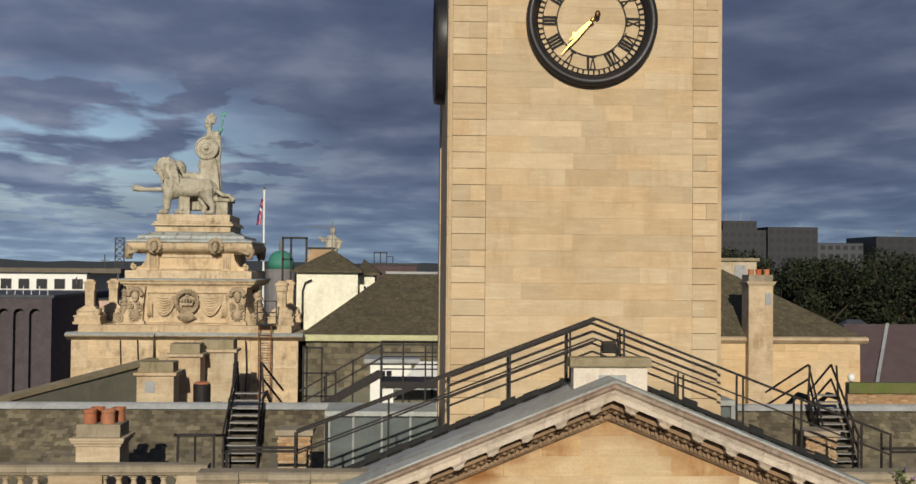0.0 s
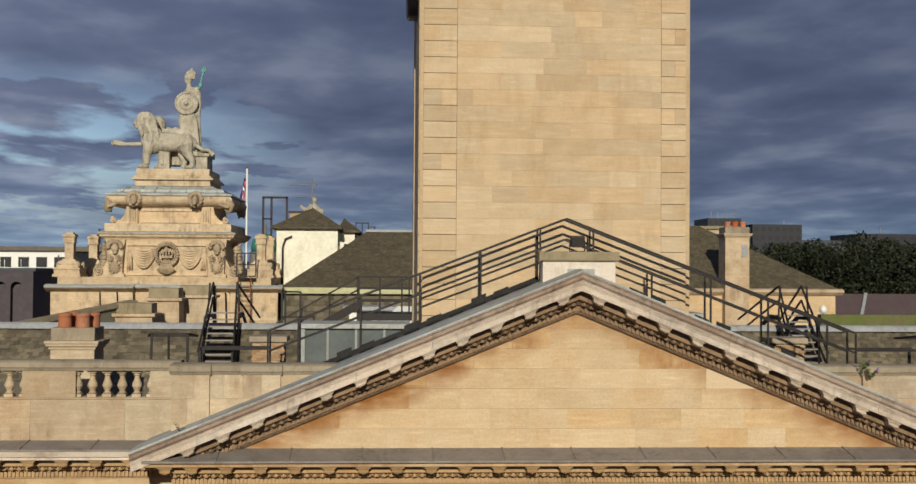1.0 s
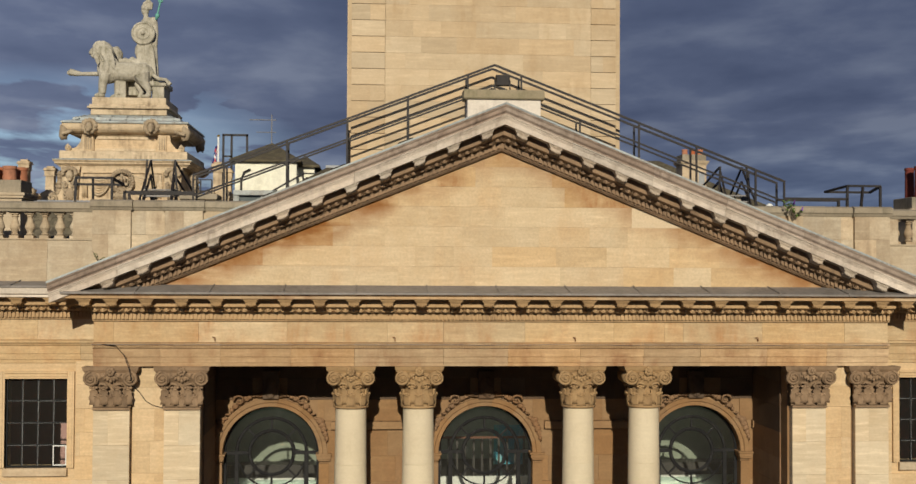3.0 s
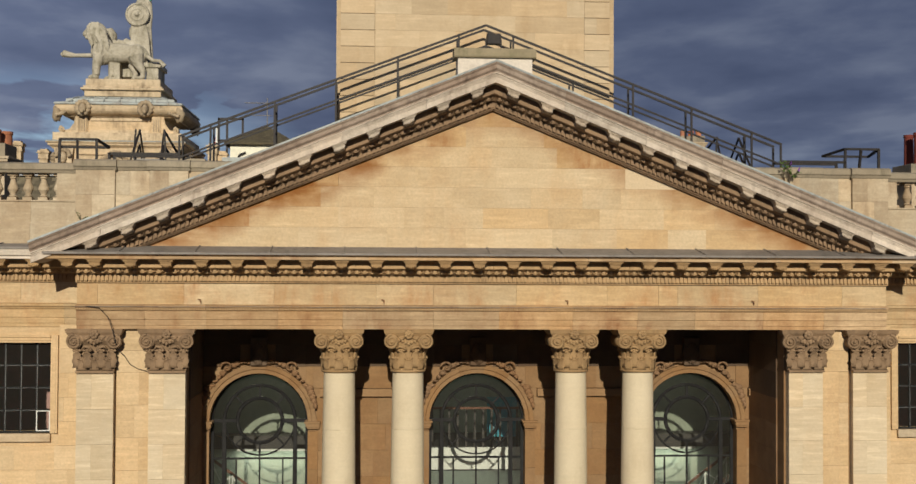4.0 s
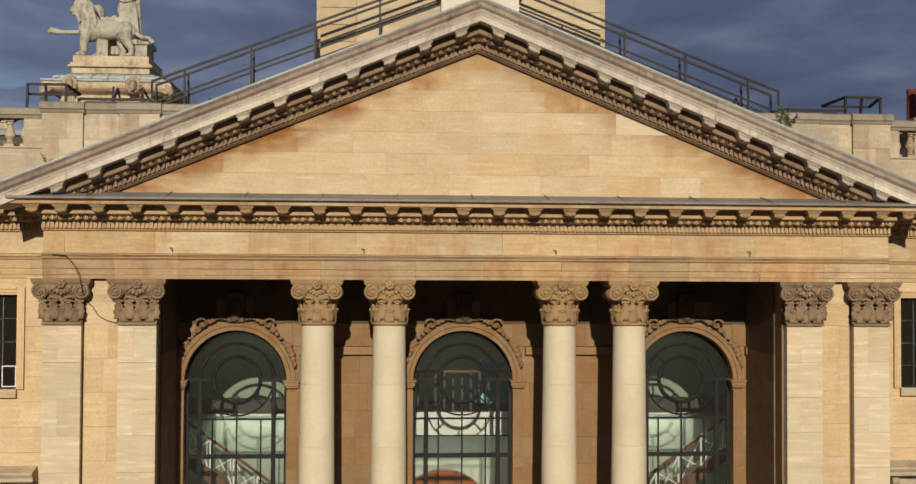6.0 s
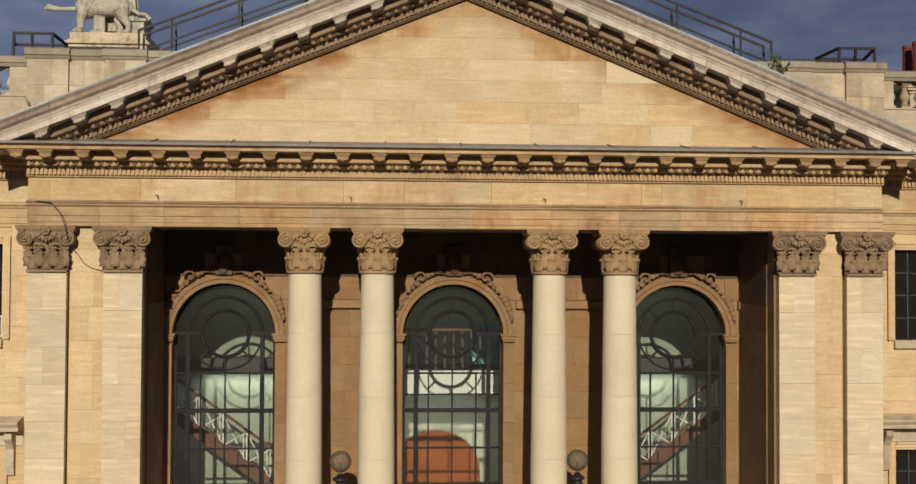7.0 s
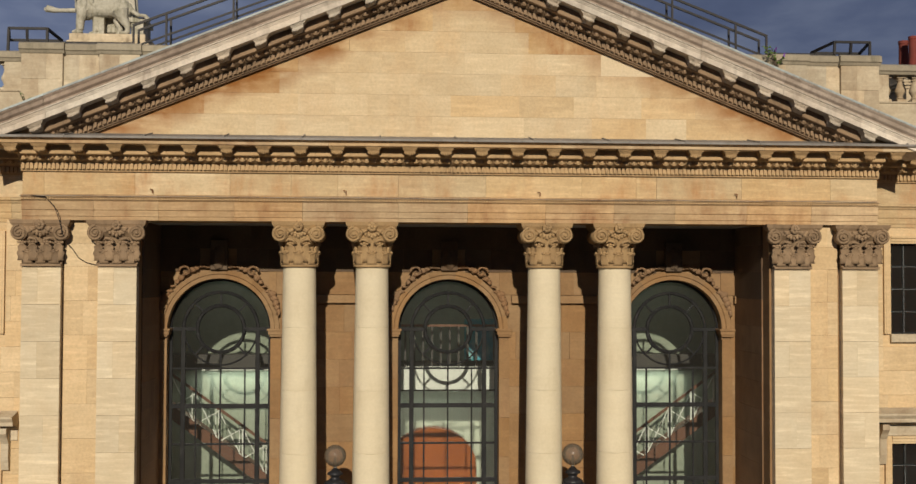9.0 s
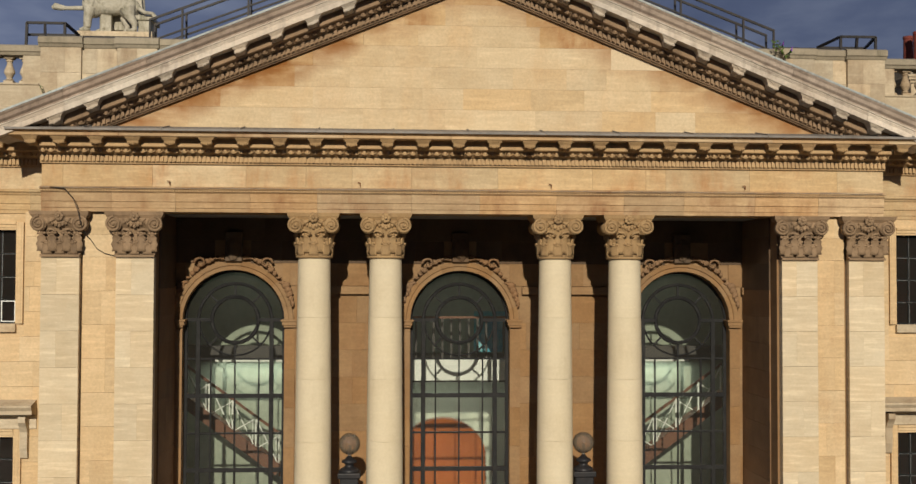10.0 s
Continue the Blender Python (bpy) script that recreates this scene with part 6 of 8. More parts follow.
# Unseen panels added to brighten the hall; the side ones wash the stair walls.
for x in (-5.4, 0.0, 5.4):
    cl = thing("ceiling_light", "unseen flat white light panel added at the hall ceiling", "ceiling light", "hall ceiling lights")
    boxes("panel", "white_paint", cl, (x - 0.9, x + 0.9, (6.8 if x == 0 else 4.6), (8.0 if x == 0 else 5.8), 8.9, 8.97))
    la = bpy.data.lights.new("hall_fill", "AREA")
    la.shape, la.size, la.size_y, la.energy, la.color = "RECTANGLE", 1.8, 1.2, (4 if x == 0 else 8), (0.95, 1.0, 0.92)
    lo = new("hall_fill", la)
    lo.matrix_world = look((x, (7.4 if x == 0 else 5.2), 8.88), (x, (7.4 if x == 0 else 5.2), 0))
    lo.parent = cl
# rooms behind the wing windows
for s, nm in ((-1, "west"), (1, "east")):
    rm = thing("room_wing_" + nm, "dim office room behind the wing windows", "room", kind="structure")
    a, b = sorted((s * 9.3, s * 13.5))
    boxes("walls", "dim_wall", rm, (a, b, 5.2, 5.3, 1.1, 9.6), (a, a + 0.1, 1.6, 5.2, 1.1, 9.6), (b - 0.1, b, 1.6, 5.2, 1.1, 9.6))
    boxes("floors", "dim_wall", rm, (a, b, 1.56, 5.2, 1.0, 1.1), (a, b, 1.56, 5.2, 5.6, 5.9), (a, b, 1.56, 5.2, 9.6, 9.7))

for s in (-1, 1):
    fs2 = thing("upper_floor", "dark floor edge of the upper landing in the hall", "floor", kind="structure")
    boxes("slab", "floor_dark", fs2, (*sorted((s * 2.7, s * 8.8)), 5.9, 6.55, 6.0, 6.35))
    boxes("stair_wall", "landing_wall", fs2, (*sorted((s * 2.7, s * 8.8)), 6.55, 6.7, 1.1, 9.0))
    # Added lamp, not seen itself, that makes the wall below the landing pale.
    la2 = thing("ceiling_light", "unseen flat white light panel added under the landing", "ceiling light", "hall ceiling lights")
    boxes("panel", "white_paint", la2, (s * 5.4 - 1.0, s * 5.4 + 1.0, 5.95, 6.45, 5.93, 6.0))
    l2 = bpy.data.lights.new("landing_light", "AREA")
    l2.shape, l2.size, l2.size_y, l2.energy, l2.color = "RECTANGLE", 2.0, 0.4, 28, (0.95, 1.0, 0.90)
    o2 = new("landing_light", l2)
    o2.matrix_world = look((s * 5.4, 6.2, 5.9), (s * 5.4, 6.3, 0))
    o2.parent = la2
# Added unseen lamp that brightens the space round the orange alcove.
lb = thing("ceiling_light", "unseen flat white light panel added under the gallery", "ceiling light", "hall ceiling lights")
boxes("panel", "white_paint", lb, (-1.2, 1.2, 7.4, 8.4, 5.32, 5.4))
l3 = bpy.data.lights.new("gallery_fill", "AREA")
l3.shape, l3.size, l3.size_y, l3.energy, l3.color = "RECTANGLE", 2.2, 1.0, 36, (1.0, 0.97, 0.88)
o3 = new("gallery_fill", l3)
o3.matrix_world = look((0, 7.9, 5.3), (0, 7.9, 0))
o3.parent = lb
# Unseen strip above the arch heads, added to brighten the gallery front.
l4 = bpy.data.lights.new("front_fill", "AREA")
l4.shape, l4.size, l4.size_y, l4.energy, l4.color = "RECTANGLE", 2.2, 0.5, 14, (1.0, 0.98, 0.9)
o4 = new("front_fill", l4)
o4.matrix_world = look((0, 4.2, 8.8), (0, 5.2, 4.0))
lc = thing("ceiling_light", "unseen narrow light strip added near the windows", "ceiling light", "hall ceiling lights")
boxes("panel", "white_paint", lc, (-1.1, 1.1, 3.95, 4.45, 8.9, 8.97))
o4.parent = lc

# ---------------- the sculptured attic of the neighbouring hall ----------------
hall = thing("guild_hall", "weathered ornate stone attic of a neighbouring civic hall", "building")
GX = -15.64
boxes("lower_wall", "old_stone", hall, (-21.1, -10.05, 32.3, 44, 0, 14.3))
for a, b in ((-21.2, -17.15), (-12.3, -9.95)):
    boxes("wall_breakfront", "old_stone", hall, (a, b, 32.1, 32.4, 8, 14.3), bevel=0.02)
for a, b, d in ((-21.4, -17.05, 0.0), (-17.05, -12.4, 0.2), (-12.4, -9.7, 0.0)):
    bm = bmesh.new()
    extr(bm, [(32.1 + d, 14.3), (31.95 + d, 14.38), (31.7 + d, 14.5), (31.7 + d, 14.58), (31.95 + d, 14.66), (36, 14.66), (36, 14.3)], a, b)
    part("cornice_length", bm, "old_carved", hall)
boxes("plinth", "old_stone", hall, (-20.9, -10.3, 32.2, 43, 14.66, 15.05), bevel=0.03)
ashlar(hall, -17.1, -12.35, 32.26, 12.0, 14.3, 0.46, 1.5, "old_stone", rnd, d=0.06)
ashlar(hall, -21.15, -17.2, 32.06, 12.0, 14.3, 0.46, 1.5, "old_stone", rnd, d=0.06)
ashlar(hall, -12.25, -10.0, 32.06, 12.0, 14.3, 0.46, 1.5, "old_stone", rnd, d=0.06)
# middle stage with scrolled sides


def mitred(bm, prof, hx, cy=36.2):
    """A moulding carried round a rectangle about the axis of the attic; prof: (half width, z)."""
    rings = [[bm.verts.new((GX + sx * e, cy + sy * (e - hx), z)) for sx, sy in ((-1, -1), (1, -1), (1, 1), (-1, 1))] for e, z in prof]
    for r0, r1 in zip(rings, rings[1:]):
        for i in range(4):
            bm.faces.new((r0[i], r0[(i + 1) % 4], r1[(i + 1) % 4], r1[i]))
    bm.faces.new(rings[0][::-1]); bm.faces.new(rings[-1])


def slab(bm, outline, y0, y1, side=1):
    """An upright slab of the given (x, z) outline about the axis of the attic."""
    f = [bm.verts.new((GX + side * x, y0, z)) for x, z in outline]
    b = [bm.verts.new((GX + side * x, y1, z)) for x, z in outline]
    bm.faces.new(f); bm.faces.new(b[::-1])
    for i in range(len(outline)):
        bm.faces.new((f[i], f[(i + 1) % len(outline)], b[(i + 1) % len(outline)], b[i]))


def spiral(bm, cx, y, cz, r, turn, rad=0.07, loops=1.7):
    tube(bm, [(cx + r * (1 - 0.85 * i / 22) * math.cos(turn * (math.pi / 2 + 2 * math.pi * loops * i / 22)), y - 0.004 * i, cz + r * (1 - 0.85 * i / 22) * math.sin(math.pi / 2 + 2 * math.pi * loops * i / 22)) for i in range(23)], rad, 6)


bm = bmesh.new()
half = 3.75
prof = [(-half, 15.05)] + [(-half + 0.95 * math.sin(math.pi / 2 * i / 8) ** 1.3, 15.05 + 1.9 * (1 - math.cos(math.pi / 2 * i / 8))) for i in range(1, 9)]
slab(bm, prof + [(-2.75, 16.95), (2.75, 16.95)] + [(-x, z) for x, z in prof[::-1]], 33.0, 39.5)
part("scrolled_stage", bm, "old_stone", hall)
boxes("panel_frame", "old_stone", hall, (GX - 2.05, GX + 2.05, 32.90, 33.02, 16.64, 16.74), (GX - 2.05, GX + 2.05, 32.90, 33.02, 15.13, 15.23), (GX - 2.05, GX - 1.97, 32.92, 33.02, 15.23, 16.64), (GX + 1.97, GX + 2.05, 32.92, 33.02, 15.23, 16.64), bevel=0.02)
for s in (-1, 1):
    cx = GX + s * 2.55
    # tapered pilaster with a mask under leaves, paired scrolls and a pendant shield
    bm = bmesh.new()
    slab(bm, [(2.10, 15.05), (3.0, 15.05), (3.0, 15.2), (2.9, 15.25), (2.97, 16.5), (3.03, 16.95), (2.07, 16.95), (2.13, 16.5), (2.2, 15.25), (2.10, 15.2)], 32.72, 33.1, s)
    part("carved_pilaster", bm, "old_stone", hall)
    bm = bmesh.new()
    blob(bm, (cx, 32.62, 16.52), (0.2, 0.16, 0.24), 10, 7, 0.25, 3)
    for i in range(9):
        a = math.pi * i / 8
        blob(bm, (cx + 0.32 * math.cos(a), 32.62, 16.58 + 0.27 * math.sin(a)), (0.11, 0.13, 0.12), 7, 5, 0.5, i)
    blob(bm, (cx, 32.55, 16.46), (0.06, 0.1, 0.09), 7, 5)
    blob(bm, (cx, 32.60, 16.28), (0.13, 0.12, 0.09), 7, 5, 0.4, 6)
    tagged(part("mask", bm, "old_carved", hall, "sooty carved mask under leaves", smooth=True), kind="stuff")
    for q in (-1, 1):
        bm = bmesh.new()
        spiral(bm, cx + q * 0.21, 32.66, 16.02, 0.17, q, 0.045)
        tube(bm, [(cx + q * 0.38, 32.7, 16.15), (cx + q * 0.34, 32.66, 15.8), (cx + q * 0.16, 32.64, 15.66)], [0.04, 0.05, 0.03], 6)
        part("scroll", bm, "old_carved", hall, smooth=True)
    bm = bmesh.new()
    blob(bm, (cx, 32.68, 15.56), (0.25, 0.12, 0.27), 12, 8, 0.2, 5)
    for i in range(10):
        a = 2 * math.pi * i / 10
        blob(bm, (cx + 0.27 * math.cos(a), 32.68, 15.55 + 0.27 * math.sin(a)), (0.07, 0.08, 0.07), 6, 4, 0.5, i)
    tagged(part("pendant_shield", bm, "old_carved", hall, smooth=True), kind="stuff")
    # big side volute and the carved corner behind it
    bm = bmesh.new()
    spiral(bm, GX + s * 3.42, 33.0, 15.36, 0.26, s, 0.07)
    part("side_volute", bm, "old_carved", hall, smooth=True)
    bm = bmesh.new()
    for i in range(9):
        blob(bm, (GX + s * (3.35 + 0.02 * i), 34.2 + 0.05 * (i % 3), 16.7 - 0.17 * i), (0.24, 0.3, 0.15), 8, 5, 0.6, i + 20)
    tagged(part("corner_carving", bm, "old_carved", hall, smooth=True), kind="stuff")
    # hanging drapery, gathered at its ends
    for k in range(8):
        bm = bmesh.new()
        sag = 0.16 + 0.105 * k
        pts = [(GX + s * (0.5 + 1.32 * u), 32.90 - 0.05 * math.sin(math.pi * u) - 0.012 * (k % 2), 16.56 - 0.02 * k - sag * math.sin(math.pi * u) ** 0.8) for u in [i / 12 for i in range(13)]]
        tube(bm, pts, [0.03 + 0.03 * math.sin(math.pi * i / 12) for i in range(13)], 6)
        part("drapery_fold", bm, "old_stone", hall, smooth=True)
    bm = bmesh.new()
    for k in range(4):
        tube(bm, [(GX + s * (1.80 + 0.035 * k), 32.88, 16.58), (GX + s * (1.78 + 0.06 * k), 32.84 + 0.02 * (k % 2), 16.0), (GX + s * (1.74 + 0.075 * k), 32.86, 15.42 + 0.05 * (k % 2))], [0.03, 0.05, 0.035], 6)
    part("drapery_tail", bm, "old_stone", hall, smooth=True)
bm = bmesh.new()
for i in range(26):
    a = 2 * math.pi * i / 26
    blob(bm, (GX + 0.56 * math.cos(a), 32.76, 16.22 + 0.56 * math.sin(a)), (0.10, 0.11, 0.10), 7, 4, 0.5, i)
    blob(bm, (GX + 0.46 * math.cos(a + 0.12), 32.70, 16.22 + 0.46 * math.sin(a + 0.12)), (0.06, 0.07, 0.06), 6, 4, 0.4, i)
tagged(part("wreath", bm, "old_carved", hall, smooth=True), kind="stuff")
bm = bmesh.new()
bx(bm, GX - 0.3, GX + 0.3, 32.68, 32.9, 16.02, 16.14)
for i in range(5):
    tube(bm, [(GX - 0.28 + 0.14 * i, 32.74, 16.12), (GX - 0.32 + 0.16 * i, 32.70, 16.3), (GX - 0.14 + 0.07 * i, 32.72, 16.46)], [0.045, 0.05, 0.04], 6)
blob(bm, (GX, 32.72, 16.5), (0.09, 0.09, 0.09), 8, 5)
part("crown", bm, "old_carved", hall, "carved stone crown", smooth=False)
bm = bmesh.new()
for i in range(9):
    tube(bm, [(GX + (i - 4) * 0.03, 32.82, 15.95), (GX + (i - 4) * 0.075, 32.74, 15.55), (GX + (i - 4) * 0.11, 32.74, 15.2 + 0.012 * (i - 4) ** 2)], [0.04, 0.055, 0.06], 6)
part("shell", bm, "old_carved", hall, smooth=True)
bm = bmesh.new()
mitred(bm, [(3.15, 16.95), (3.2, 16.96), (3.2, 17.01), (3.25, 17.03), (3.33, 17.10), (3.37, 17.11), (3.37, 17.2), (3.42, 17.22), (3.45, 17.27), (3.45, 17.3), (3.2, 17.36)], 0.0)
part("stage_cornice", bm, "old_stone", hall)
bm = bmesh.new()
mitred(bm, [(3.46, 17.29), (3.47, 17.33), (3.2, 17.385), (3.15, 17.385)], 0.0)
part("stage_lead", bm, "lead_pale", hall, "pale lead weathering")
boxes("upper_plinth", "old_stone", hall, (GX - 3.2, GX + 3.2, 33.05, 39, 17.36, 17.78), bevel=0.04)
# neck with small scrolls
boxes("neck", "old_stone", hall, (GX - 2.2, GX + 2.2, 33.75, 38.5, 17.78, 18.7), bevel=0.03)
boxes("neck_panel_rail", "old_stone", hall, (GX - 1.5, GX + 1.5, 33.68, 33.76, 18.45, 18.6), (GX - 1.5, GX + 1.5, 33.68, 33.76, 17.85, 17.98))
for s in (-1, 1):
    bm = bmesh.new()
    o2 = [(1.6, 18.7), (2.2, 18.7), (2.28, 18.3), (2.5, 18.0), (2.95, 17.9), (2.95, 17.78), (1.6, 17.78)]
    f = [bm.verts.new((GX + s * x, 33.6, z)) for x, z in o2]
    b = [bm.verts.new((GX + s * x, 34.2, z)) for x, z in o2]
    bm.faces.new(f); bm.faces.new(b[::-1])
    for i in range(len(o2)):
        bm.faces.new((f[i], f[(i + 1) % len(o2)], b[(i + 1) % len(o2)], b[i]))
    part("neck_scroll", bm, "old_stone", hall)
# cushion with lead top and lion masks
bm = bmesh.new()
mitred(bm, [(2.5, 18.62), (2.75, 18.64), (2.78, 18.69), (2.92, 18.72), (3.06, 18.79), (3.16, 18.89), (3.20, 19.0), (3.19, 19.1), (3.13, 19.19), (3.02, 19.25), (2.95, 19.26)], 0.2)
part("cushion_moulding", bm, "old_stone", hall)
bm = bmesh.new()
mitred(bm, [(3.17, 19.22), (3.2, 19.26), (3.16, 19.33), (2.95, 19.37), (2.78, 19.42), (2.72, 19.45), (2.70, 19.56), (2.62, 19.60), (2.35, 19.66), (2.12, 19.74), (2.02, 19.80)], 0.2)
part("lead_top", bm, "lead_pale", hall, "pale streaked lead covering")
for i in range(7):
    x = GX - 2.4 + 0.8 * i
    bm = bmesh.new()
    tube(bm, [(x * 1.0 + (x - GX) * 0.06, 33.38, 19.37), (x, 33.62, 19.46), (x - (x - GX) * 0.02, 33.72, 19.60), (x - (x - GX) * 0.1, 34.1, 19.72)], 0.03, 6)
    part("lead_roll", bm, "lead_pale", hall)
for s in (-1, 1):
    # pilaster strips, consoles and their foot scrolls on the neck
    boxes("neck_strip", "old_stone", hall, (GX + s * 1.85 - 0.22, GX + s * 1.85 + 0.22, 33.5, 33.8, 17.78, 18.66), bevel=0.02)
    for j in range(3):
        boxes("flute", "old_carved", hall, (GX + s * 1.85 - 0.15 + 0.12 * j, GX + s * 1.85 - 0.09 + 0.12 * j, 33.46, 33.5, 17.9, 18.5))
    bm = bmesh.new()
    spiral(bm, GX + s * 2.85, 33.56, 17.98, 0.16, s, 0.05)
    part("foot_scroll", bm, "old_stone", hall, smooth=True)
    bm = bmesh.new()
    for i in range(5):
        blob(bm, (GX + s * (2.6 + 0.1 * i), 33.1, 18.78 - 0.03 * i), (0.1, 0.14, 0.1), 7, 4, 0.5, i)
    tagged(part("leaf_carving", bm, "old_carved", hall, smooth=True), kind="stuff")
for x in (GX - 1.75, GX + 1.35):
    bm = bmesh.new()
    for i in range(12):
        a = 2 * math.pi * i / 12
        blob(bm, (x + 0.3 * math.cos(a), 33.2, 19.05 + 0.3 * math.sin(a)), (0.14, 0.14, 0.14), 7, 4, 0.5, i)
    blob(bm, (x, 33.1, 19.0), (0.2, 0.25, 0.24), 10, 6, 0.4, 3)
    blob(bm, (x, 32.95, 18.85), (0.12, 0.1, 0.12), 8, 5)
    tagged(part("boss_carving", bm, "old_carved", hall, smooth=True), kind="stuff")
for s in (-1, 1):
    bm = bmesh.new()
    blob(bm, (GX + s * 3.05, 33.4, 18.75), (0.28, 0.3, 0.42), 9, 6, 0.6, 4)
    part("corner_scroll", bm, "old_carved", hall, smooth=True)
    bm = bmesh.new()
    blob(bm, (GX + s * 3.0, 38.9, 18.75), (0.28, 0.3, 0.42), 9, 6, 0.6, 5)
    part("corner_scroll", bm, "old_carved", hall, smooth=True)
bm = bmesh.new()
for z0, z1, e in ((19.78, 20.1, 0.0), (20.1, 20.22, 0.16), (20.22, 20.32, 0.06), (20.32, 20.7, -0.05)):
    bx(bm, GX - 1.95 - e, GX + 1.93 + e, 34.25 - e, 38.1 + e, z0, z1)
part("statue_plinth", bm, "old_stone", hall, "ochre weathered statue plinth", bevel=0.03)
# lead weathering on the lower cornice, drain pipes and a ladder on the front
for a, b, d in ((-21.42, -17.03, 0.0), (-17.03, -12.42, 0.2), (-12.42, -9.68, 0.0)):
    bm = bmesh.new()
    extr(bm, [(31.68 + d, 14.585), (31.95 + d, 14.69), (32.3, 14.69), (32.3, 14.64), (31.95 + d, 14.64), (31.68 + d, 14.55)], a, b)
    part("cornice_lead", bm, "lead_pale", hall)
for x, z0, z1 in ((-18.75, 11.5, 14.3), (-17.9, 12.2, 14.3), (-12.55, 11.5, 14.3), (-17.1, 11.5, 14.3)):
    bm = bmesh.new()
    tube(bm, [(x, 32.02, z0), (x + 0.05, 32.02, (z0 + z1) / 2), (x, 32.0, z1)], 0.035, 6)
    part("drain_pipe", bm, "black_steel", hall)
lad = thing("wall_ladder", "rusty brown steel ladder fixed to the attic wall", "ladder")
for x in (-11.85, -11.25):
    boxes("rail", "rust", lad, (x - 0.03, x + 0.03, 31.55, 31.6, 0.0, 15.1))
for i in range(18):
    boxes("rung", "rust", lad, (-11.82, -11.28, 31.56, 31.59, 10.6 + 0.25 * i, 10.63 + 0.25 * i))
boxes("head_plate", "black_steel", lad, (-12.0, -11.05, 31.5, 32.2, 15.1, 15.16))
for x in (-12.0, -11.6, -11.05):
    boxes("guard_post", "black_steel", lad, (x - 0.03, x + 0.03, 32.0, 32.06, 15.16, 16.3))
for z in (15.7, 16.27):
    boxes("guard_rail", "black_steel", lad, (-12.0, -11.05, 32.0, 32.06, z, z + 0.05))


def finial_pier(x, y, z0, k=1.0):
    t = thing("finial_pier", "weathered stone pedestal pier with a capped shaft", "pier", "roof piers of the hall", at=(x, y, z0))
    bm = bmesh.new()
    sq = []
    for a, b, w in ((0, 0.12, 0.66), (0.12, 0.35, 0.60), (0.35, 0.42, 0.64), (0.42, 0.55, 0.5), (0.55, 0.6, 0.40), (0.6, 0.72, 0.44), (0.72, 0.78, 0.36), (0.78, 0.84, 0.30), (0.84, 1.62, 0.21), (1.62, 1.66, 0.27), (1.66, 1.72, 0.24), (1.72, 1.9, 0.25), (1.9, 1.95, 0.31), (1.95, 2.03, 0.28), (2.03, 2.12, 0.17)):
        sq += [(w * 1.414, a), (w * 1.414, b)]
    lathe(bm, sq, seg=4, a0=math.pi / 4)
    part("shaft", bm, "old_stone", t)
    for s in (-1, 1):
        bm = bmesh.new()
        blob(bm, (s * 0.42, -0.3, 0.55), (0.16, 0.2, 0.2), 8, 5, 0.4)
        part("scroll", bm, "old_carved", t, smooth=True)
    t.scale = (k, k, k)
    return t


for x, y in ((-20.55, 33.2), (-20.3, 37.0), (-10.9, 33.2), (-10.9, 37.0)):
    finial_pier(x, y, 15.05, 1.06)

# statue group, one form
bm = bmesh.new()
SX, SY, SZ = -17.0, 35.0, 20.70


def limb(pts, rads, seg=10):
    tube(bm, pts, rads, seg)


# lion
blob(bm, (-16.0, SY, 22.15), (1.15, 0.48, 0.52), 16, 10)
blob(bm, (-16.85, SY, 22.25), (0.62, 0.52, 0.75), 14, 10)
blob(bm, (-15.1, SY, 22.05), (0.52, 0.46, 0.60), 14, 10)
blob(bm, (-17.05, SY, 22.95), (0.50, 0.50, 0.72), 14, 10, 0.18, 3)
blob(bm, (-17.15, SY, 23.38), (0.42, 0.42, 0.36), 14, 10, 0.12, 5)
blob(bm, (-17.50, SY, 23.20), (0.36, 0.26, 0.24), 12, 8)
blob(bm, (-17.74, SY, 23.12), (0.16, 0.2, 0.15), 10, 6)
blob(bm, (-17.62, SY, 22.95), (0.16, 0.16, 0.12), 10, 6)
for i in range(9):
    a = i / 8 * 2.2
    limb([(-17.25 + 0.35 * math.sin(a), SY - 0.42, 23.55 - 0.15 * i * 0.6), (-17.1 + 0.3 * math.sin(a), SY - 0.50, 23.0 - 0.12 * i), (-16.95 + 0.2 * math.sin(a), SY - 0.42, 22.6 - 0.09 * i)], [0.07, 0.10, 0.05], 6)
for i in range(26):
    # locks of the mane, combed back from the face and down to the chest
    u = i / 25
    a = radians(200 - 250 * u)
    p0 = (-17.28 + 0.30 * math.cos(a), SY - 0.36, 23.35 + 0.33 * math.sin(a))
    p1 = (-17.05 + 0.42 * math.cos(a) + 0.05 * math.sin(i * 2.3), SY - 0.48, 23.05 + 0.42 * math.sin(a) - 0.1)
    p2 = (-16.95 + 0.36 * math.cos(a) + 0.2 * u, SY - 0.46, 22.62 + 0.30 * math.sin(a) - 0.14 * (i % 3))
    limb([p0, p1, p2], [0.05, 0.075, 0.03], 6)
blob(bm, (-17.60, SY - 0.2, 23.30), (0.10, 0.08, 0.05), 8, 5)
blob(bm, (-17.05, SY - 0.42, 23.58), (0.12, 0.08, 0.12), 8, 5)
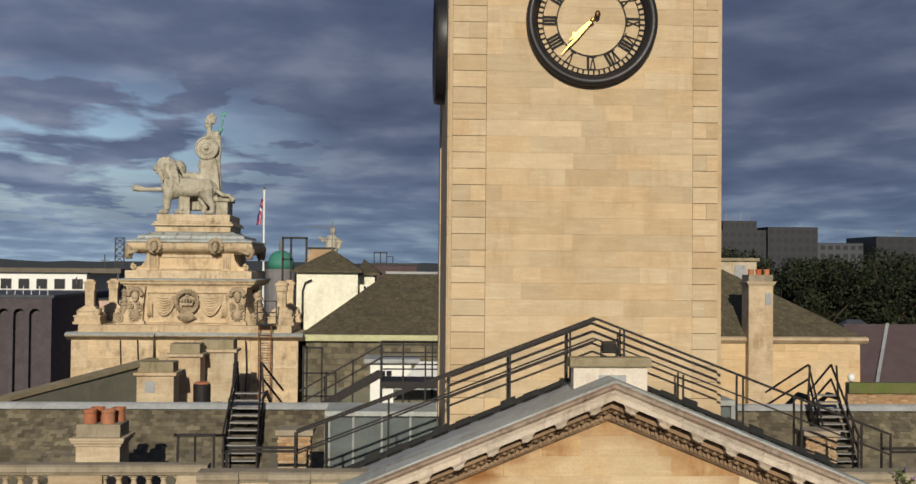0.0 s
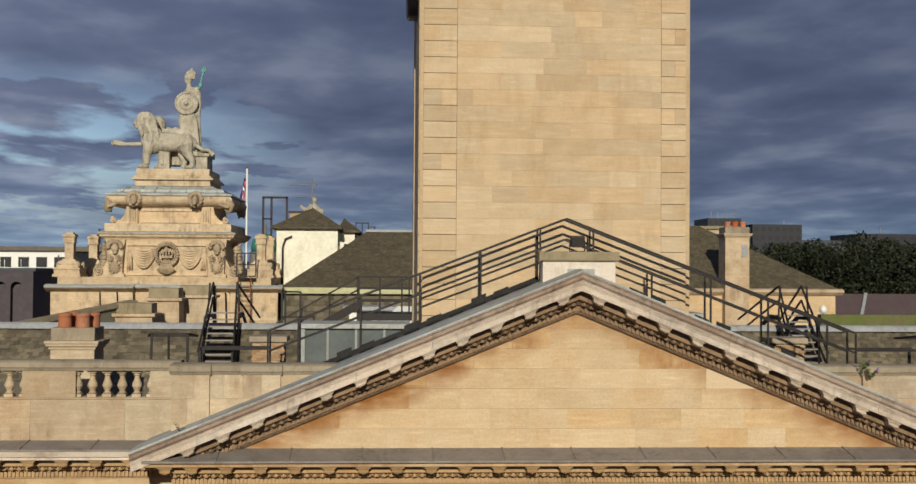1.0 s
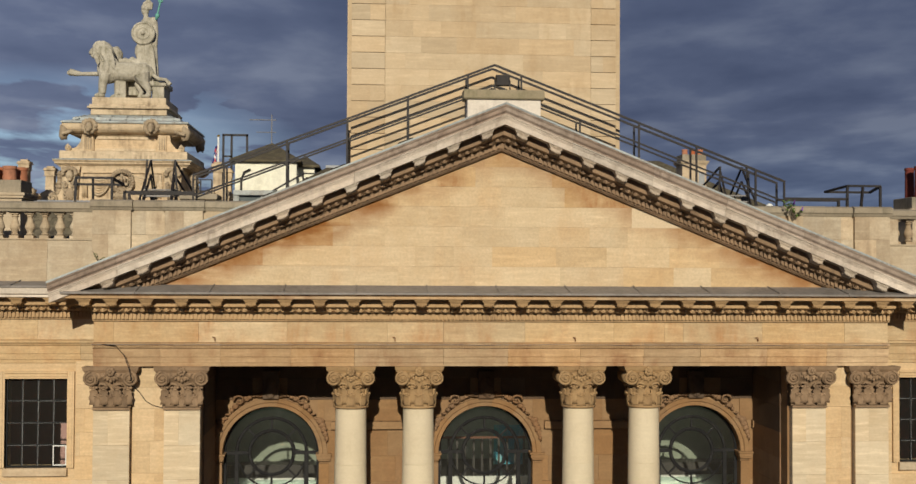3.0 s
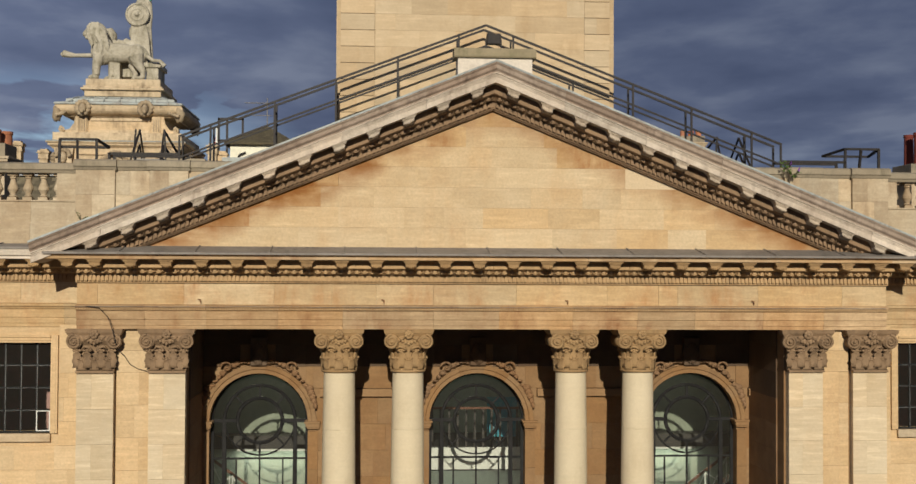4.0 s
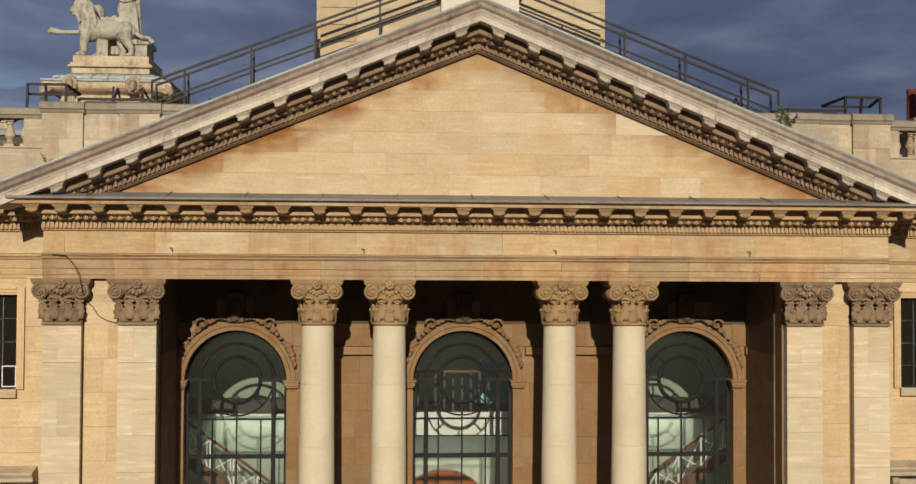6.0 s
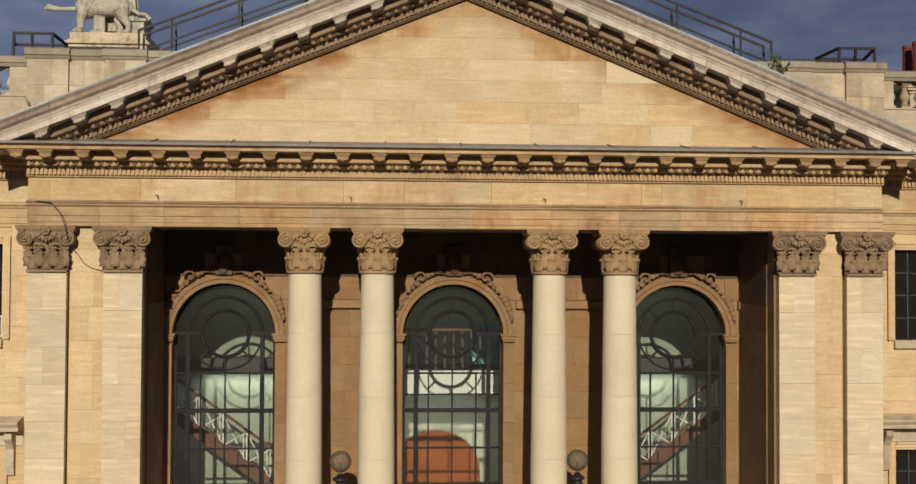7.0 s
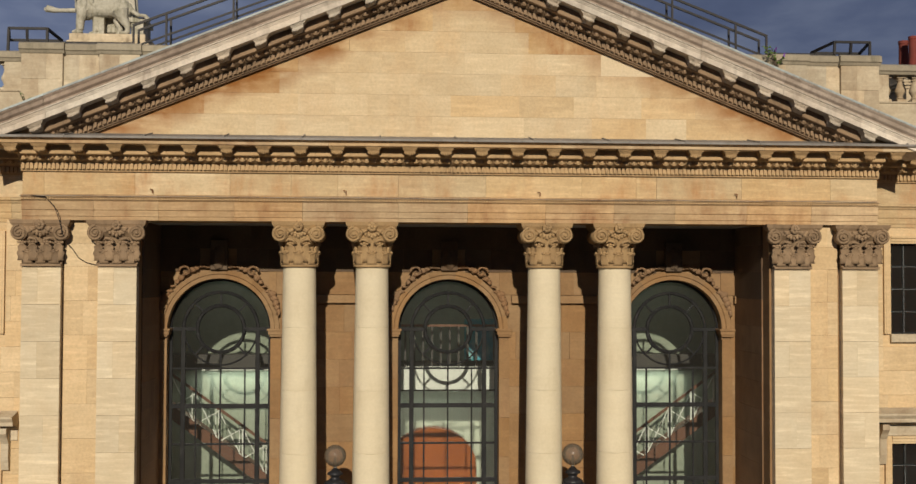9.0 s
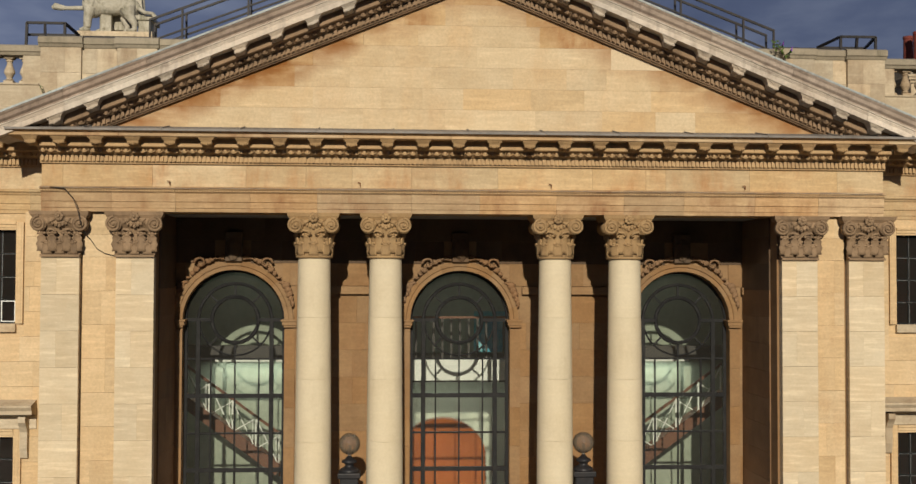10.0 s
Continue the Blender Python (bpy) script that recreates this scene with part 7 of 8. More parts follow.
for x0, x1, dy in ((-17.05, -17.12, -0.28), (-16.35, -16.40, 0.15)):
    limb([(x0 + 0.1, SY + dy, 22.0), (x1 + 0.02, SY + dy, 21.4), (x1, SY + dy, 20.95)], [0.34, 0.22, 0.19])
    blob(bm, (x1 - 0.12, SY + dy, 20.84), (0.30, 0.2, 0.14), 10, 6)
limb([(-15.1, SY - 0.25, 22.0), (-14.95, SY - 0.26, 21.5), (-14.72, SY - 0.26, 21.15), (-14.75, SY - 0.26, 20.85)], [0.45, 0.26, 0.17, 0.17])
blob(bm, (-14.9, SY - 0.26, 20.82), (0.28, 0.18, 0.12), 10, 6)
limb([(-15.2, SY + 0.25, 22.0), (-15.35, SY + 0.26, 21.5), (-15.2, SY + 0.26, 21.1), (-15.3, SY + 0.26, 20.82)], [0.40, 0.24, 0.16, 0.17])
limb([(-14.75, SY, 22.35), (-14.5, SY - 0.2, 21.95), (-14.2, SY - 0.3, 21.75), (-13.85, SY - 0.3, 21.72), (-13.62, SY - 0.3, 21.45)], [0.13, 0.12, 0.11, 0.10, 0.14], 8)
# second lion's head behind, chariot body, plinth blocks
blob(bm, (-16.75, SY + 1.0, 23.15), (0.42, 0.4, 0.5), 12, 8, 0.2, 7)
limb([(-16.4, SY + 1.0, 22.6), (-14.9, SY + 1.0, 22.2)], [0.5, 0.5])
bx(bm, -16.35, -15.2, SY + 0.5, SY + 1.7, 21.0, 22.85)
bx(bm, -16.45, -15.1, SY + 0.45, SY + 1.75, 22.72, 22.92)
limb([(-15.9, SY + 0.5, 22.8), (-15.0, SY + 0.4, 22.2), (-14.6, SY + 0.4, 21.7)], [0.3, 0.4, 0.3])
bx(bm, -14.62, -13.98, SY - 0.05, SY + 1.8, 20.7, 21.45)
bx(bm, -14.95, -13.86, SY - 0.15, SY + 1.9, 21.42, 21.66)
bx(bm, -16.25, -15.95, SY - 0.1, SY + 0.3, 20.7, 22.0)
# prow beam
limb([(-17.3, SY + 0.2, 22.05), (-18.3, SY + 0.2, 22.03), (-18.6, SY + 0.2, 22.06), (-18.85, SY + 0.2, 22.12), (-19.02, SY + 0.2, 22.02)], [0.13, 0.11, 0.17, 0.2, 0.1], 8)
# standing helmeted figure with shield
FX, FY = -15.02, SY + 0.75
for i in range(12):
    a = 2 * math.pi * i / 12
    limb([(FX + 0.30 * math.cos(a), FY + 0.26 * math.sin(a), 24.2), (FX + 0.40 * math.cos(a), FY + 0.34 * math.sin(a), 23.2), (FX + 0.46 * math.cos(a + 0.2), FY + 0.40 * math.sin(a + 0.2), 21.7)], [0.13, 0.13, 0.12], 6)
for i in range(9):
    # swept folds of the robe below the shield
    u = i / 8
    limb([(FX - 0.45 + 0.75 * u, FY - 0.30, 23.75 - 0.1 * u), (FX - 0.42 + 0.85 * u, FY - 0.42, 22.9), (FX - 0.20 + 0.75 * u, FY - 0.46, 21.75)], [0.05, 0.065, 0.06], 6)
limb([(FX, FY, 21.7), (FX, FY, 23.2), (FX, FY, 24.4)], [0.42, 0.36, 0.28], 12)
blob(bm, (FX - 0.30, FY - 0.15, 23.35), (0.34, 0.28, 0.5), 10, 7)
blob(bm, (FX, FY, 24.75), (0.40, 0.30, 0.48), 12, 8)
blob(bm, (FX + 0.30, FY, 24.95), (0.22, 0.24, 0.3), 10, 6)
limb([(FX + 0.36, FY, 24.95), (FX + 0.44, FY - 0.05, 24.3), (FX + 0.42, FY - 0.1, 23.6), (FX + 0.5, FY, 21.8)], [0.17, 0.15, 0.12, 0.14], 8)
limb([(FX - 0.1, FY, 25.1), (FX - 0.1, FY, 25.4)], [0.14, 0.13], 8)
blob(bm, (FX - 0.14, FY, 25.55), (0.21, 0.19, 0.25), 12, 8)
limb([(FX - 0.32, FY, 25.72), (FX - 0.16, FY, 25.92), (FX + 0.05, FY, 26.08), (FX + 0.16, FY, 25.9), (FX + 0.15, FY, 25.62)], [0.05, 0.12, 0.16, 0.14, 0.08], 8)
blob(bm, (FX - 0.03, FY, 25.78), (0.20, 0.13, 0.24), 12, 8)
blob(bm, (FX - 0.12, FY - 0.02, 25.66), (0.23, 0.21, 0.16), 12, 8)
n = 28
rim = []
for r, y in ((0.62, 0.06), (0.64, 0.0), (0.60, -0.10), (0.53, -0.10), (0.51, -0.04), (0.34, -0.07), (0.33, -0.12), (0.29, -0.12), (0.27, -0.07), (0.12, -0.10), (0.10, -0.19), (0.04, -0.23)):
    rim.append([bm.verts.new((-15.17 + r * math.cos(2 * math.pi * k / n), SY + 0.35 + y, 24.27 + r * math.sin(2 * math.pi * k / n))) for k in range(n)])
for r0, r1 in zip(rim, rim[1:]):
    for k in range(n):
        bm.faces.new((r0[k], r0[(k + 1) % n], r1[(k + 1) % n], r1[k]))
bm.faces.new(rim[0][::-1]); bm.faces.new(rim[-1])
statue = part("lion_statue", bm, "statue_stone", smooth=True)
rm = statue.modifiers.new("fuse", "REMESH")
rm.mode, rm.voxel_size, rm.use_smooth_shade = "VOXEL", 0.028, True
tagged(statue, "weathered stone statue of a striding lion and a shield bearer", "statue")

tri = thing("trident_staff", "short green copper trident staff held beside the helmet", "trident", at=(FX + 0.46, FY - 0.15, 25.05))
bm = bmesh.new()
tube(bm, [(0, 0, 0), (0.10, 0, 0.45), (0.22, 0, 1.0)], [0.06, 0.045, 0.04], 8)
blob(bm, (0.06, 0, 0.22), (0.12, 0.09, 0.14), 8, 6, 0.4, 2)
part("staff", bm, "verdigris_pale", tri, smooth=True)
for q in (-1, 0, 1):
    bm = bmesh.new()
    tube(bm, [(0.20, 0, 0.92), (0.22 + 0.09 * q, 0, 1.0), (0.26 + 0.08 * q, 0, 1.2 + 0.05 * (q == 0))], [0.04, 0.05, 0.02], 6)
    part("prong", bm, "verdigris_pale", tri, smooth=True)

# far statue on the white house's skyline
bm = bmesh.new()
blob(bm, (-10.60, 62, 18.50), (0.9, 0.7, 0.9), 10, 7, 0.4, 2)
blob(bm, (-11.50, 62, 18.50), (0.7, 0.6, 0.6), 10, 7, 0.4, 4)
tube(bm, [(-10.20, 62, 18.70), (-10.15, 62, 19.70), (-10.10, 62, 20.40)], [0.6, 0.45, 0.35], 10)
blob(bm, (-10.05, 62, 20.75), (0.22, 0.22, 0.28), 8, 6)
tube(bm, [(-10.30, 62, 20.20), (-10.80, 62, 20.00), (-11.10, 62, 20.30)], 0.16, 6)
tube(bm, [(-9.90, 62, 20.20), (-9.40, 62, 19.90), (-9.60, 62, 19.40)], 0.16, 6)
bx(bm, -12.2, -9.2, 61, 63, 0, 18.0)
fs = part("statue_far", bm, "statue_stone", smooth=True)
rm = fs.modifiers.new("fuse", "REMESH"); rm.mode, rm.voxel_size = "VOXEL", 0.08
tagged(fs, "weathered grey stone statue on a distant roof", "statue")

# ---------------- white house and the great hipped roof ----------------
house = thing("white_house", "pale cream-rendered house with a pyramid slate roof", "house")
boxes("wall", "white_render", house, (-10.55, -7.2, 37.5, 41.5, 0, 17.75))
boxes("side_wall", "white_render", house, (-7.2, -6.3, 39.0, 44, 0, 17.6))
for nm, x0, x1, y0, y1, ze, zt in (("roof", -10.85, -6.95, 37.2, 41.8, 17.72, 19.0), ("side_roof", -7.3, -6.0, 38.7, 44.2, 17.58, 18.5)):
    bm = bmesh.new()
    cx, cy = ((x0 + x1) / 2 + 0.2, (y0 + y1) / 2) if nm == "roof" else (-7.0, 41.5)
    lo = [bm.verts.new(v) for v in ((x0, y0, ze), (x1, y0, ze), (x1, y1, ze), (x0, y1, ze))]
    l2 = [bm.verts.new((v.co.x, v.co.y, ze + 0.12)) for v in lo]
    top = bm.verts.new((cx, cy, zt))
    bm.faces.new(lo[::-1])
    for i in range(4):
        bm.faces.new((lo[i], lo[(i + 1) % 4], l2[(i + 1) % 4], l2[i]))
        bm.faces.new((l2[i], l2[(i + 1) % 4], top))
    part(nm, bm, "slate_far", house)
w = boxes("window", "white_paint", house, (-6.95, -6.55, 38.93, 39.0, 16.3, 17.0)); 
boxes("pane", "dark_glass", w, (-6.91, -6.77, 38.9, 38.94, 16.34, 16.96), (-6.73, -6.59, 38.9, 38.94, 16.34, 16.96))
bm = bmesh.new()
tube(bm, [(-9.7, 37.4, 17.3), (-10.05, 37.4, 17.15), (-10.2, 37.4, 16.7), (-10.2, 37.4, 14.5)], 0.06, 8)
part("vent_pipe", bm, "black_steel", house)
bm = bmesh.new()
tube(bm, [(-8.75, 39.5, 18.9), (-8.75, 39.5, 20.6)], 0.03, 6); tube(bm, [(-10.0, 39.5, 20.3), (-8.5, 39.5, 20.3)], 0.025, 6); tube(bm, [(-9.6, 39.5, 19.6), (-8.5, 39.5, 19.6)], 0.02, 6)
for i in range(10):
    tube(bm, [(-9.95 + 0.1 * i, 39.3, 20.3), (-9.95 + 0.1 * i, 39.7, 20.3)], 0.012, 4)
ant = part("tv_aerial", bm, "grating")
tagged(ant, "thin grey television aerial on the house roof", "aerial")

hip = thing("hipped_roof_building", "dark slate hipped roof over a grey brick wall with green gutter", "building")
bm = bmesh.new()
lo = [bm.verts.new(v) for v in ((-9.9, 33.0, 14.6), (2.5, 33.0, 14.6), (2.5, 47, 14.6), (-9.9, 47, 14.6))]
to = [bm.verts.new(v) for v in ((-5.6, 40.0, 17.7), (1.0, 40.0, 17.7))]
bm.faces.new(lo[::-1]); bm.faces.new((lo[0], lo[1], to[1], to[0])); bm.faces.new((lo[1], lo[2], to[1])); bm.faces.new((lo[2], lo[3], to[0], to[1])); bm.faces.new((lo[3], lo[0], to[0]))
part("roof", bm, "slate_far", hip)
boxes("ridge_lead", "lead", hip, (-5.7, 1.0, 39.85, 40.15, 17.66, 17.80))
boxes("gutter", "cream_paint", hip, (-9.95, 2.6, 32.75, 33.1, 14.25, 14.58), bevel=0.04)
boxes("brick_wall", "grey_brick", hip, (-9.8, 2.4, 33.1, 46.9, 0, 14.3))
bm = bmesh.new()
for r in range(8):
    for i in range(36):
        x = -9.7 + i * 0.34 + (0.17 if r % 2 else 0)
        bx(bm, x, x + 0.31, 33.05, 33.12, 11.9 + r * 0.29, 12.16 + r * 0.29)
tagged(part("brickwork", bm, "slate_isle", hip), kind="stuff")
dor = thing("dormer_door", "small white dormer with a dark window and lead top", "dormer")
boxes("wall", "white_paint", dor, (-6.2, -4.3, 27.5, 29.5, 0, 13.6))
boxes("roof", "lead", dor, (-6.5, -3.9, 27.2, 29.7, 13.6, 13.8), bevel=0.03)
wd = boxes("window", "white_paint", dor, (-5.8, -5.15, 27.44, 27.5, 12.4, 13.3))
boxes("pane", "dark_glass", wd, (-5.74, -5.5, 27.40, 27.45, 12.45, 12.82), (-5.45, -5.21, 27.40, 27.45, 12.45, 12.82), (-5.74, -5.5, 27.40, 27.45, 12.88, 13.25), (-5.45, -5.21, 27.40, 27.45, 12.88, 13.25))
sk = thing("glazed_lean_to", "white corrugated lean-to roof beside the tower", "roof")
bm = bmesh.new()
for i in range(14):
    bar(bm, (-5.0 + i * 0.14, 22.5, 12.9), (-3.9 + i * 0.14, 24.5, 13.9), 0.12, 0.05)
part("sheet", bm, "white_paint", sk)
boxes("wall", "grey_brick", sk, (-5.1, -2.5, 24.0, 26.0, 0, 13.0))

# black service platforms ----------------------------------------------------
plat = thing("service_platform", "black steel access platform with railings and stair", "platform")
boxes("deck", "black_steel", plat, (-5.5, -3.3, 15.2, 17.2, 13.7, 13.95))
for x, y in ((-5.5, 15.2), (-4.7, 15.2), (-3.9, 15.2), (-5.5, 17.2), (-4.7, 17.2), (-3.6, 17.2)):
    boxes("post", "black_steel", plat, (x - 0.03, x + 0.03, y - 0.03, y + 0.03, 10.3, 15.3))
for y in (15.2, 17.2):
    for z in (14.4, 14.85, 15.27):
        boxes("rail", "black_steel", plat, (-5.5, -3.3, y - 0.025, y + 0.025, z - 0.025, z + 0.025))
for dz in (0.0, 0.55, 1.0):
    bm = bmesh.new()
    bar(bm, (-5.5, 15.2, 14.25 + dz), (-8.4, 15.2, 12.6 + dz), 0.06 if dz else 0.12, 0.06 if dz else 0.3)
    part("stair_rail" if dz else "stair_string", bm, "black_steel", plat)
for x in (-6.5, -7.5):
    boxes("post", "black_steel", plat, (x - 0.03, x + 0.03, 15.17, 15.23, 12.6, 14.25 + (x + 5.5) * 0.569 + 1.0))
fr = thing("pipe_frame", "black steel pipe frames standing on the flat roof", "frame")
for x, z0, z1 in ((-9.0, 11.5, 14.6), (-8.85, 11.5, 14.6), (-8.2, 11.5, 14.55), (-7.6, 11.5, 13.5), (-8.0, 11.5, 13.5)):
    boxes("post", "black_steel", fr, (x - 0.04, x + 0.04, 23.9, 23.98, 0, z1))
boxes("rail", "black_steel", fr, (-9.0, -8.2, 23.9, 23.98, 14.5, 14.58), (-9.0, -7.6, 23.9, 23.98, 13.4, 13.48), (-9.0, -7.6, 23.9, 23.98, 12.4, 12.48))
gant = thing("roof_gantry", "tall black steel gantry frame on a distant roof", "frame")
for x in (-11.78, -11.3, -10.4):
    boxes("post", "black_steel", gant, (x - 0.06, x + 0.06, 42, 42.12, 0, 19.75))
boxes("rail", "black_steel", gant, (-11.84, -10.34, 42, 42.12, 19.65, 19.77))
boxes("rail", "black_steel", gant, (-11.84, -11.24, 42, 42.12, 18.4, 18.5), (-11.84, -11.24, 42, 42.12, 17.0, 17.1))
pole = thing("flagpole", "white flagpole with a furled red and blue flag", "flagpole")
bm = bmesh.new(); tube(bm, [(-20.1, 103, 0), (-20.1, 103, 26.5)], 0.11, 8); part("pole", bm, "white_paint", pole)
bm = bmesh.new(); blob(bm, (-20.1, 103, 26.6), (0.16, 0.16, 0.16), 8, 5); part("finial", bm, "gold", pole)
for k, mt in enumerate(("flag_red", "white_paint", "flag_blue", "flag_red", "flag_blue")):
    bm = bmesh.new()
    pr = None
    for i in range(9):
        z = 25.5 - 0.36 * i
        x = -20.2 - 0.09 * i * (0.35 + 0.13 * k) + 0.05 * math.sin(i * 1.4 + k)
        a, b2 = bm.verts.new((x, 103 + 0.1 * math.sin(i + k), z)), bm.verts.new((x - 0.17, 103 + 0.1 * math.sin(i + k + 0.7), z - 0.08))
        if pr:
            bm.faces.new((pr[0], a, b2, pr[1]))
        pr = (a, b2)
    fo = part("flag_fold", bm, mt, pole)
    fo.modifiers.new("thick", "SOLIDIFY").thickness = 0.02

# chimney piers and walls in the middle distance
for cx, y, w, zt in ((-14.82, 21.5, 1.5, 14.08), (-14.1, 24.0, 1.35, 14.66), (-12.95, 25.5, 1.5, 14.75)):
    c = thing("stone_stack", "square ashlar chimney stack with a mossy cap", "chimney", "stone stacks")
    boxes("shaft", "parapet_stone", c, (cx - w / 2, cx + w / 2, y, y + 1.2, 0, zt - 0.55), bevel=0.01)
    boxes("cornice", "parapet_stone", c, (cx - w / 2 - 0.13, cx + w / 2 + 0.13, y - 0.13, y + 1.33, zt - 0.55, zt - 0.42), bevel=0.02)
    boxes("cap", "coping_moss", c, (cx - w / 2 + 0.03, cx + w / 2 - 0.03, y + 0.03, y + 1.17, zt - 0.42, zt), bevel=0.02)
    if w == 1.5 and y < 22:
        boxes("vent", "lead", c, (cx - 0.42, cx - 0.02, y - 0.02, y, zt - 1.25, zt - 0.78))
dr = thing("vent_drum", "black cylindrical roof vent with a rusty lid", "vent", at=(-13.0, 22, 0))
bm = bmesh.new(); lathe(bm, [(0.36, 0.0), (0.36, 13.12), (0.33, 13.16)], seg=20); part("drum", bm, "black_steel", dr)
bm = bmesh.new(); lathe(bm, [(0.34, 13.16), (0.30, 13.22), (0.1, 13.26)], seg=20); part("lid", bm, "terracotta", dr)
cw = thing("coped_wall", "brick parapet wall with a mossy coping running back", "wall")
bm = bmesh.new(); bar(bm, (-19.4, 15.5, 12.9), (-15.2, 22.5, 13.9), 0.35, 2.4); bx(bm, -19.4, -19.0, 15.5, 15.9, 1.1, 12.9); part("wall", bm, "grey_brick", cw)
bm = bmesh.new(); bar(bm, (-19.5, 15.4, 14.2), (-15.1, 22.6, 15.2), 0.55, 0.16); part("coping", bm, "coping_moss", cw)
cw.location = (0, 0, -1.1)
# near roof clutter: skylight box, brick stubs, hoops
skb = thing("skylight_box", "long lead-topped skylight box with grey glass panes", "skylight")
boxes("frame_top", "lead_pale", skb, (-6.9, -3.75, 6.0, 8.0, 13.88, 14.02), bevel=0.02)
boxes("frame_side", "lead_pale", skb, (-6.9, -6.74, 6.05, 7.9, 10.3, 13.88))
boxes("glass_wall", "sky_glass", skb, (-6.74, -3.75, 6.15, 6.2, 11.8, 13.88))
for x in (-6.1, -5.3, -4.5):
    boxes("mullion", "mullion_grey", skb, (x - 0.03, x + 0.03, 6.08, 6.15, 11.8, 13.88))
skr = thing("skylight_box", "small lead-topped skylight box with grey glass panes", "skylight")
boxes("frame_top", "lead_pale", skr, (3.75, 4.75, 6.0, 8.0, 14.2, 14.36), bevel=0.02)
boxes("frame_side", "mullion_grey", skr, (4.62, 4.75, 6.05, 7.9, 10.3, 14.2))
boxes("glass_wall", "sky_glass", skr, (3.75, 4.62, 6.15, 6.2, 11.8, 14.2))
boxes("mullion", "mullion_grey", skr, (4.15, 4.2, 6.08, 6.15, 11.8, 14.2))
for x0 in (-8.0, 6.05):
    st2 = thing("brick_stub", "low pale brick stack with a flat stone cap", "chimney", "brick stubs")
    boxes("core", "parapet_stone", st2, (x0 + 0.03, x0 + 0.85, 4.03, 4.8, 10.3, 13.62))
    boxes("cap", "coping", st2, (x0 - 0.06, x0 + 0.94, 3.94, 4.9, 13.62, 13.78), bevel=0.03)
    for r in range(9):
        for i in range(4):
            xx = x0 + 0.02 + i * 0.225 - (0.11 if r % 2 else 0)
            a, b = max(x0, xx), min(x0 + 0.88, xx + 0.215)
            if b - a > 0.05:
                stone(st2, (a + b) / 2, 4.0, 12.95 + r * 0.075, b - a, 0.072, "brick", d=0.1, joint=0.01, edge=0.004, name="brick")
for s, x0, x1 in ((-1, -10.2, -9.25), (1, 8.85, 9.8)):
    hp = thing("guard_hoop", "black steel guard hoop at the roof edge", "guard rail", "guard hoops")
    a, b = min(x0, x1), max(x0, x1)
    zt = 13.98
    bm = bmesh.new()
    for p, q in (((a, 1.55, 10.3), (a + 0.1, 1.55, zt)), ((b, 1.55, 10.3), (b, 1.55, zt)), ((a + 0.1, 1.55, zt), (b, 1.55, zt)), ((a + 0.1, 1.55, zt), (a - 0.15, 2.4, zt - 0.1)), ((b, 1.55, zt), (b + 0.1, 2.4, zt - 0.1)), ((a - 0.15, 2.4, zt - 0.1), (b + 0.1, 2.4, zt - 0.1)), ((a + 0.5, 1.55, zt), (a + 0.42, 2.2, 10.3))):
        bar(bm, p, q, 0.055)
    part("hoop", bm, "black_steel", hp)
# red pots at the east end
rc = chimney(12.5, 4.2, 5.4, 1.2, 10.2, 13.9, [(12.25, 4.5), (12.8, 4.5), (12.25, 5.1)], potr=0.13, poth=0.9, pot="pot_red", label="brick chimney stack with tall red clay pots")

# ---------------- right-hand neighbours ----------------
blk2 = thing("stone_block_building", "plain honey stone building with a hipped slate roof", "building")
boxes("wall", "ashlar", blk2, (9.0, 18.75, 32.0, 44, 0, 14.3))
ashlar(blk2, 9.05, 18.7, 31.96, 10.2, 14.3, 0.42, 1.4, "ashlar", rnd, d=0.05)
bm = bmesh.new()
extr(bm, [(31.95, 14.3), (31.85, 14.36), (31.7, 14.5), (31.7, 14.62), (31.95, 14.68), (34, 14.68), (34, 14.3)], 8.9, 19.1)
part("eaves_cornice", bm, "parapet_stone", blk2)
bm = bmesh.new()
lo = [bm.verts.new(v) for v in ((8.5, 31.9, 14.66), (18.95, 31.9, 14.66), (18.95, 44, 14.66), (8.5, 44, 14.66))]
to = [bm.verts.new(v) for v in ((11.0, 38.0, 18.1), (13.2, 38.0, 18.1))]
bm.faces.new(lo[::-1]); bm.faces.new((lo[0], lo[1], to[1], to[0])); bm.faces.new((lo[1], lo[2], to[1])); bm.faces.new((lo[2], lo[3], to[0], to[1])); bm.faces.new((lo[3], lo[0], to[0]))
part("roof", bm, "slate_far", blk2)
tc = chimney(13.4, 31.4, 32.6, 1.25, 0, 17.82, [(13.0, 31.8), (13.4, 31.8), (13.8, 31.8)], material="parapet_stone", potr=0.15, poth=0.3, label="tall ashlar chimney stack with three orange pots", group="tall chimneys")
boxes("vent", "lead", tc, (13.62, 13.92, 31.36, 31.4, 16.3, 16.9))
hot = thing("stone_tower_block", "pale stone rooftop block with a small window", "building")
boxes("wall", "parapet_stone", hot, (14.0, 22.0, 60, 66, 0, 18.7))
boxes("cornice", "coping_moss", hot, (13.8, 22.2, 59.8, 66.2, 18.7, 18.95), bevel=0.05)
wn = boxes("window", "lead", hot, (20.3, 21.2, 59.94, 60, 17.3, 18.4))
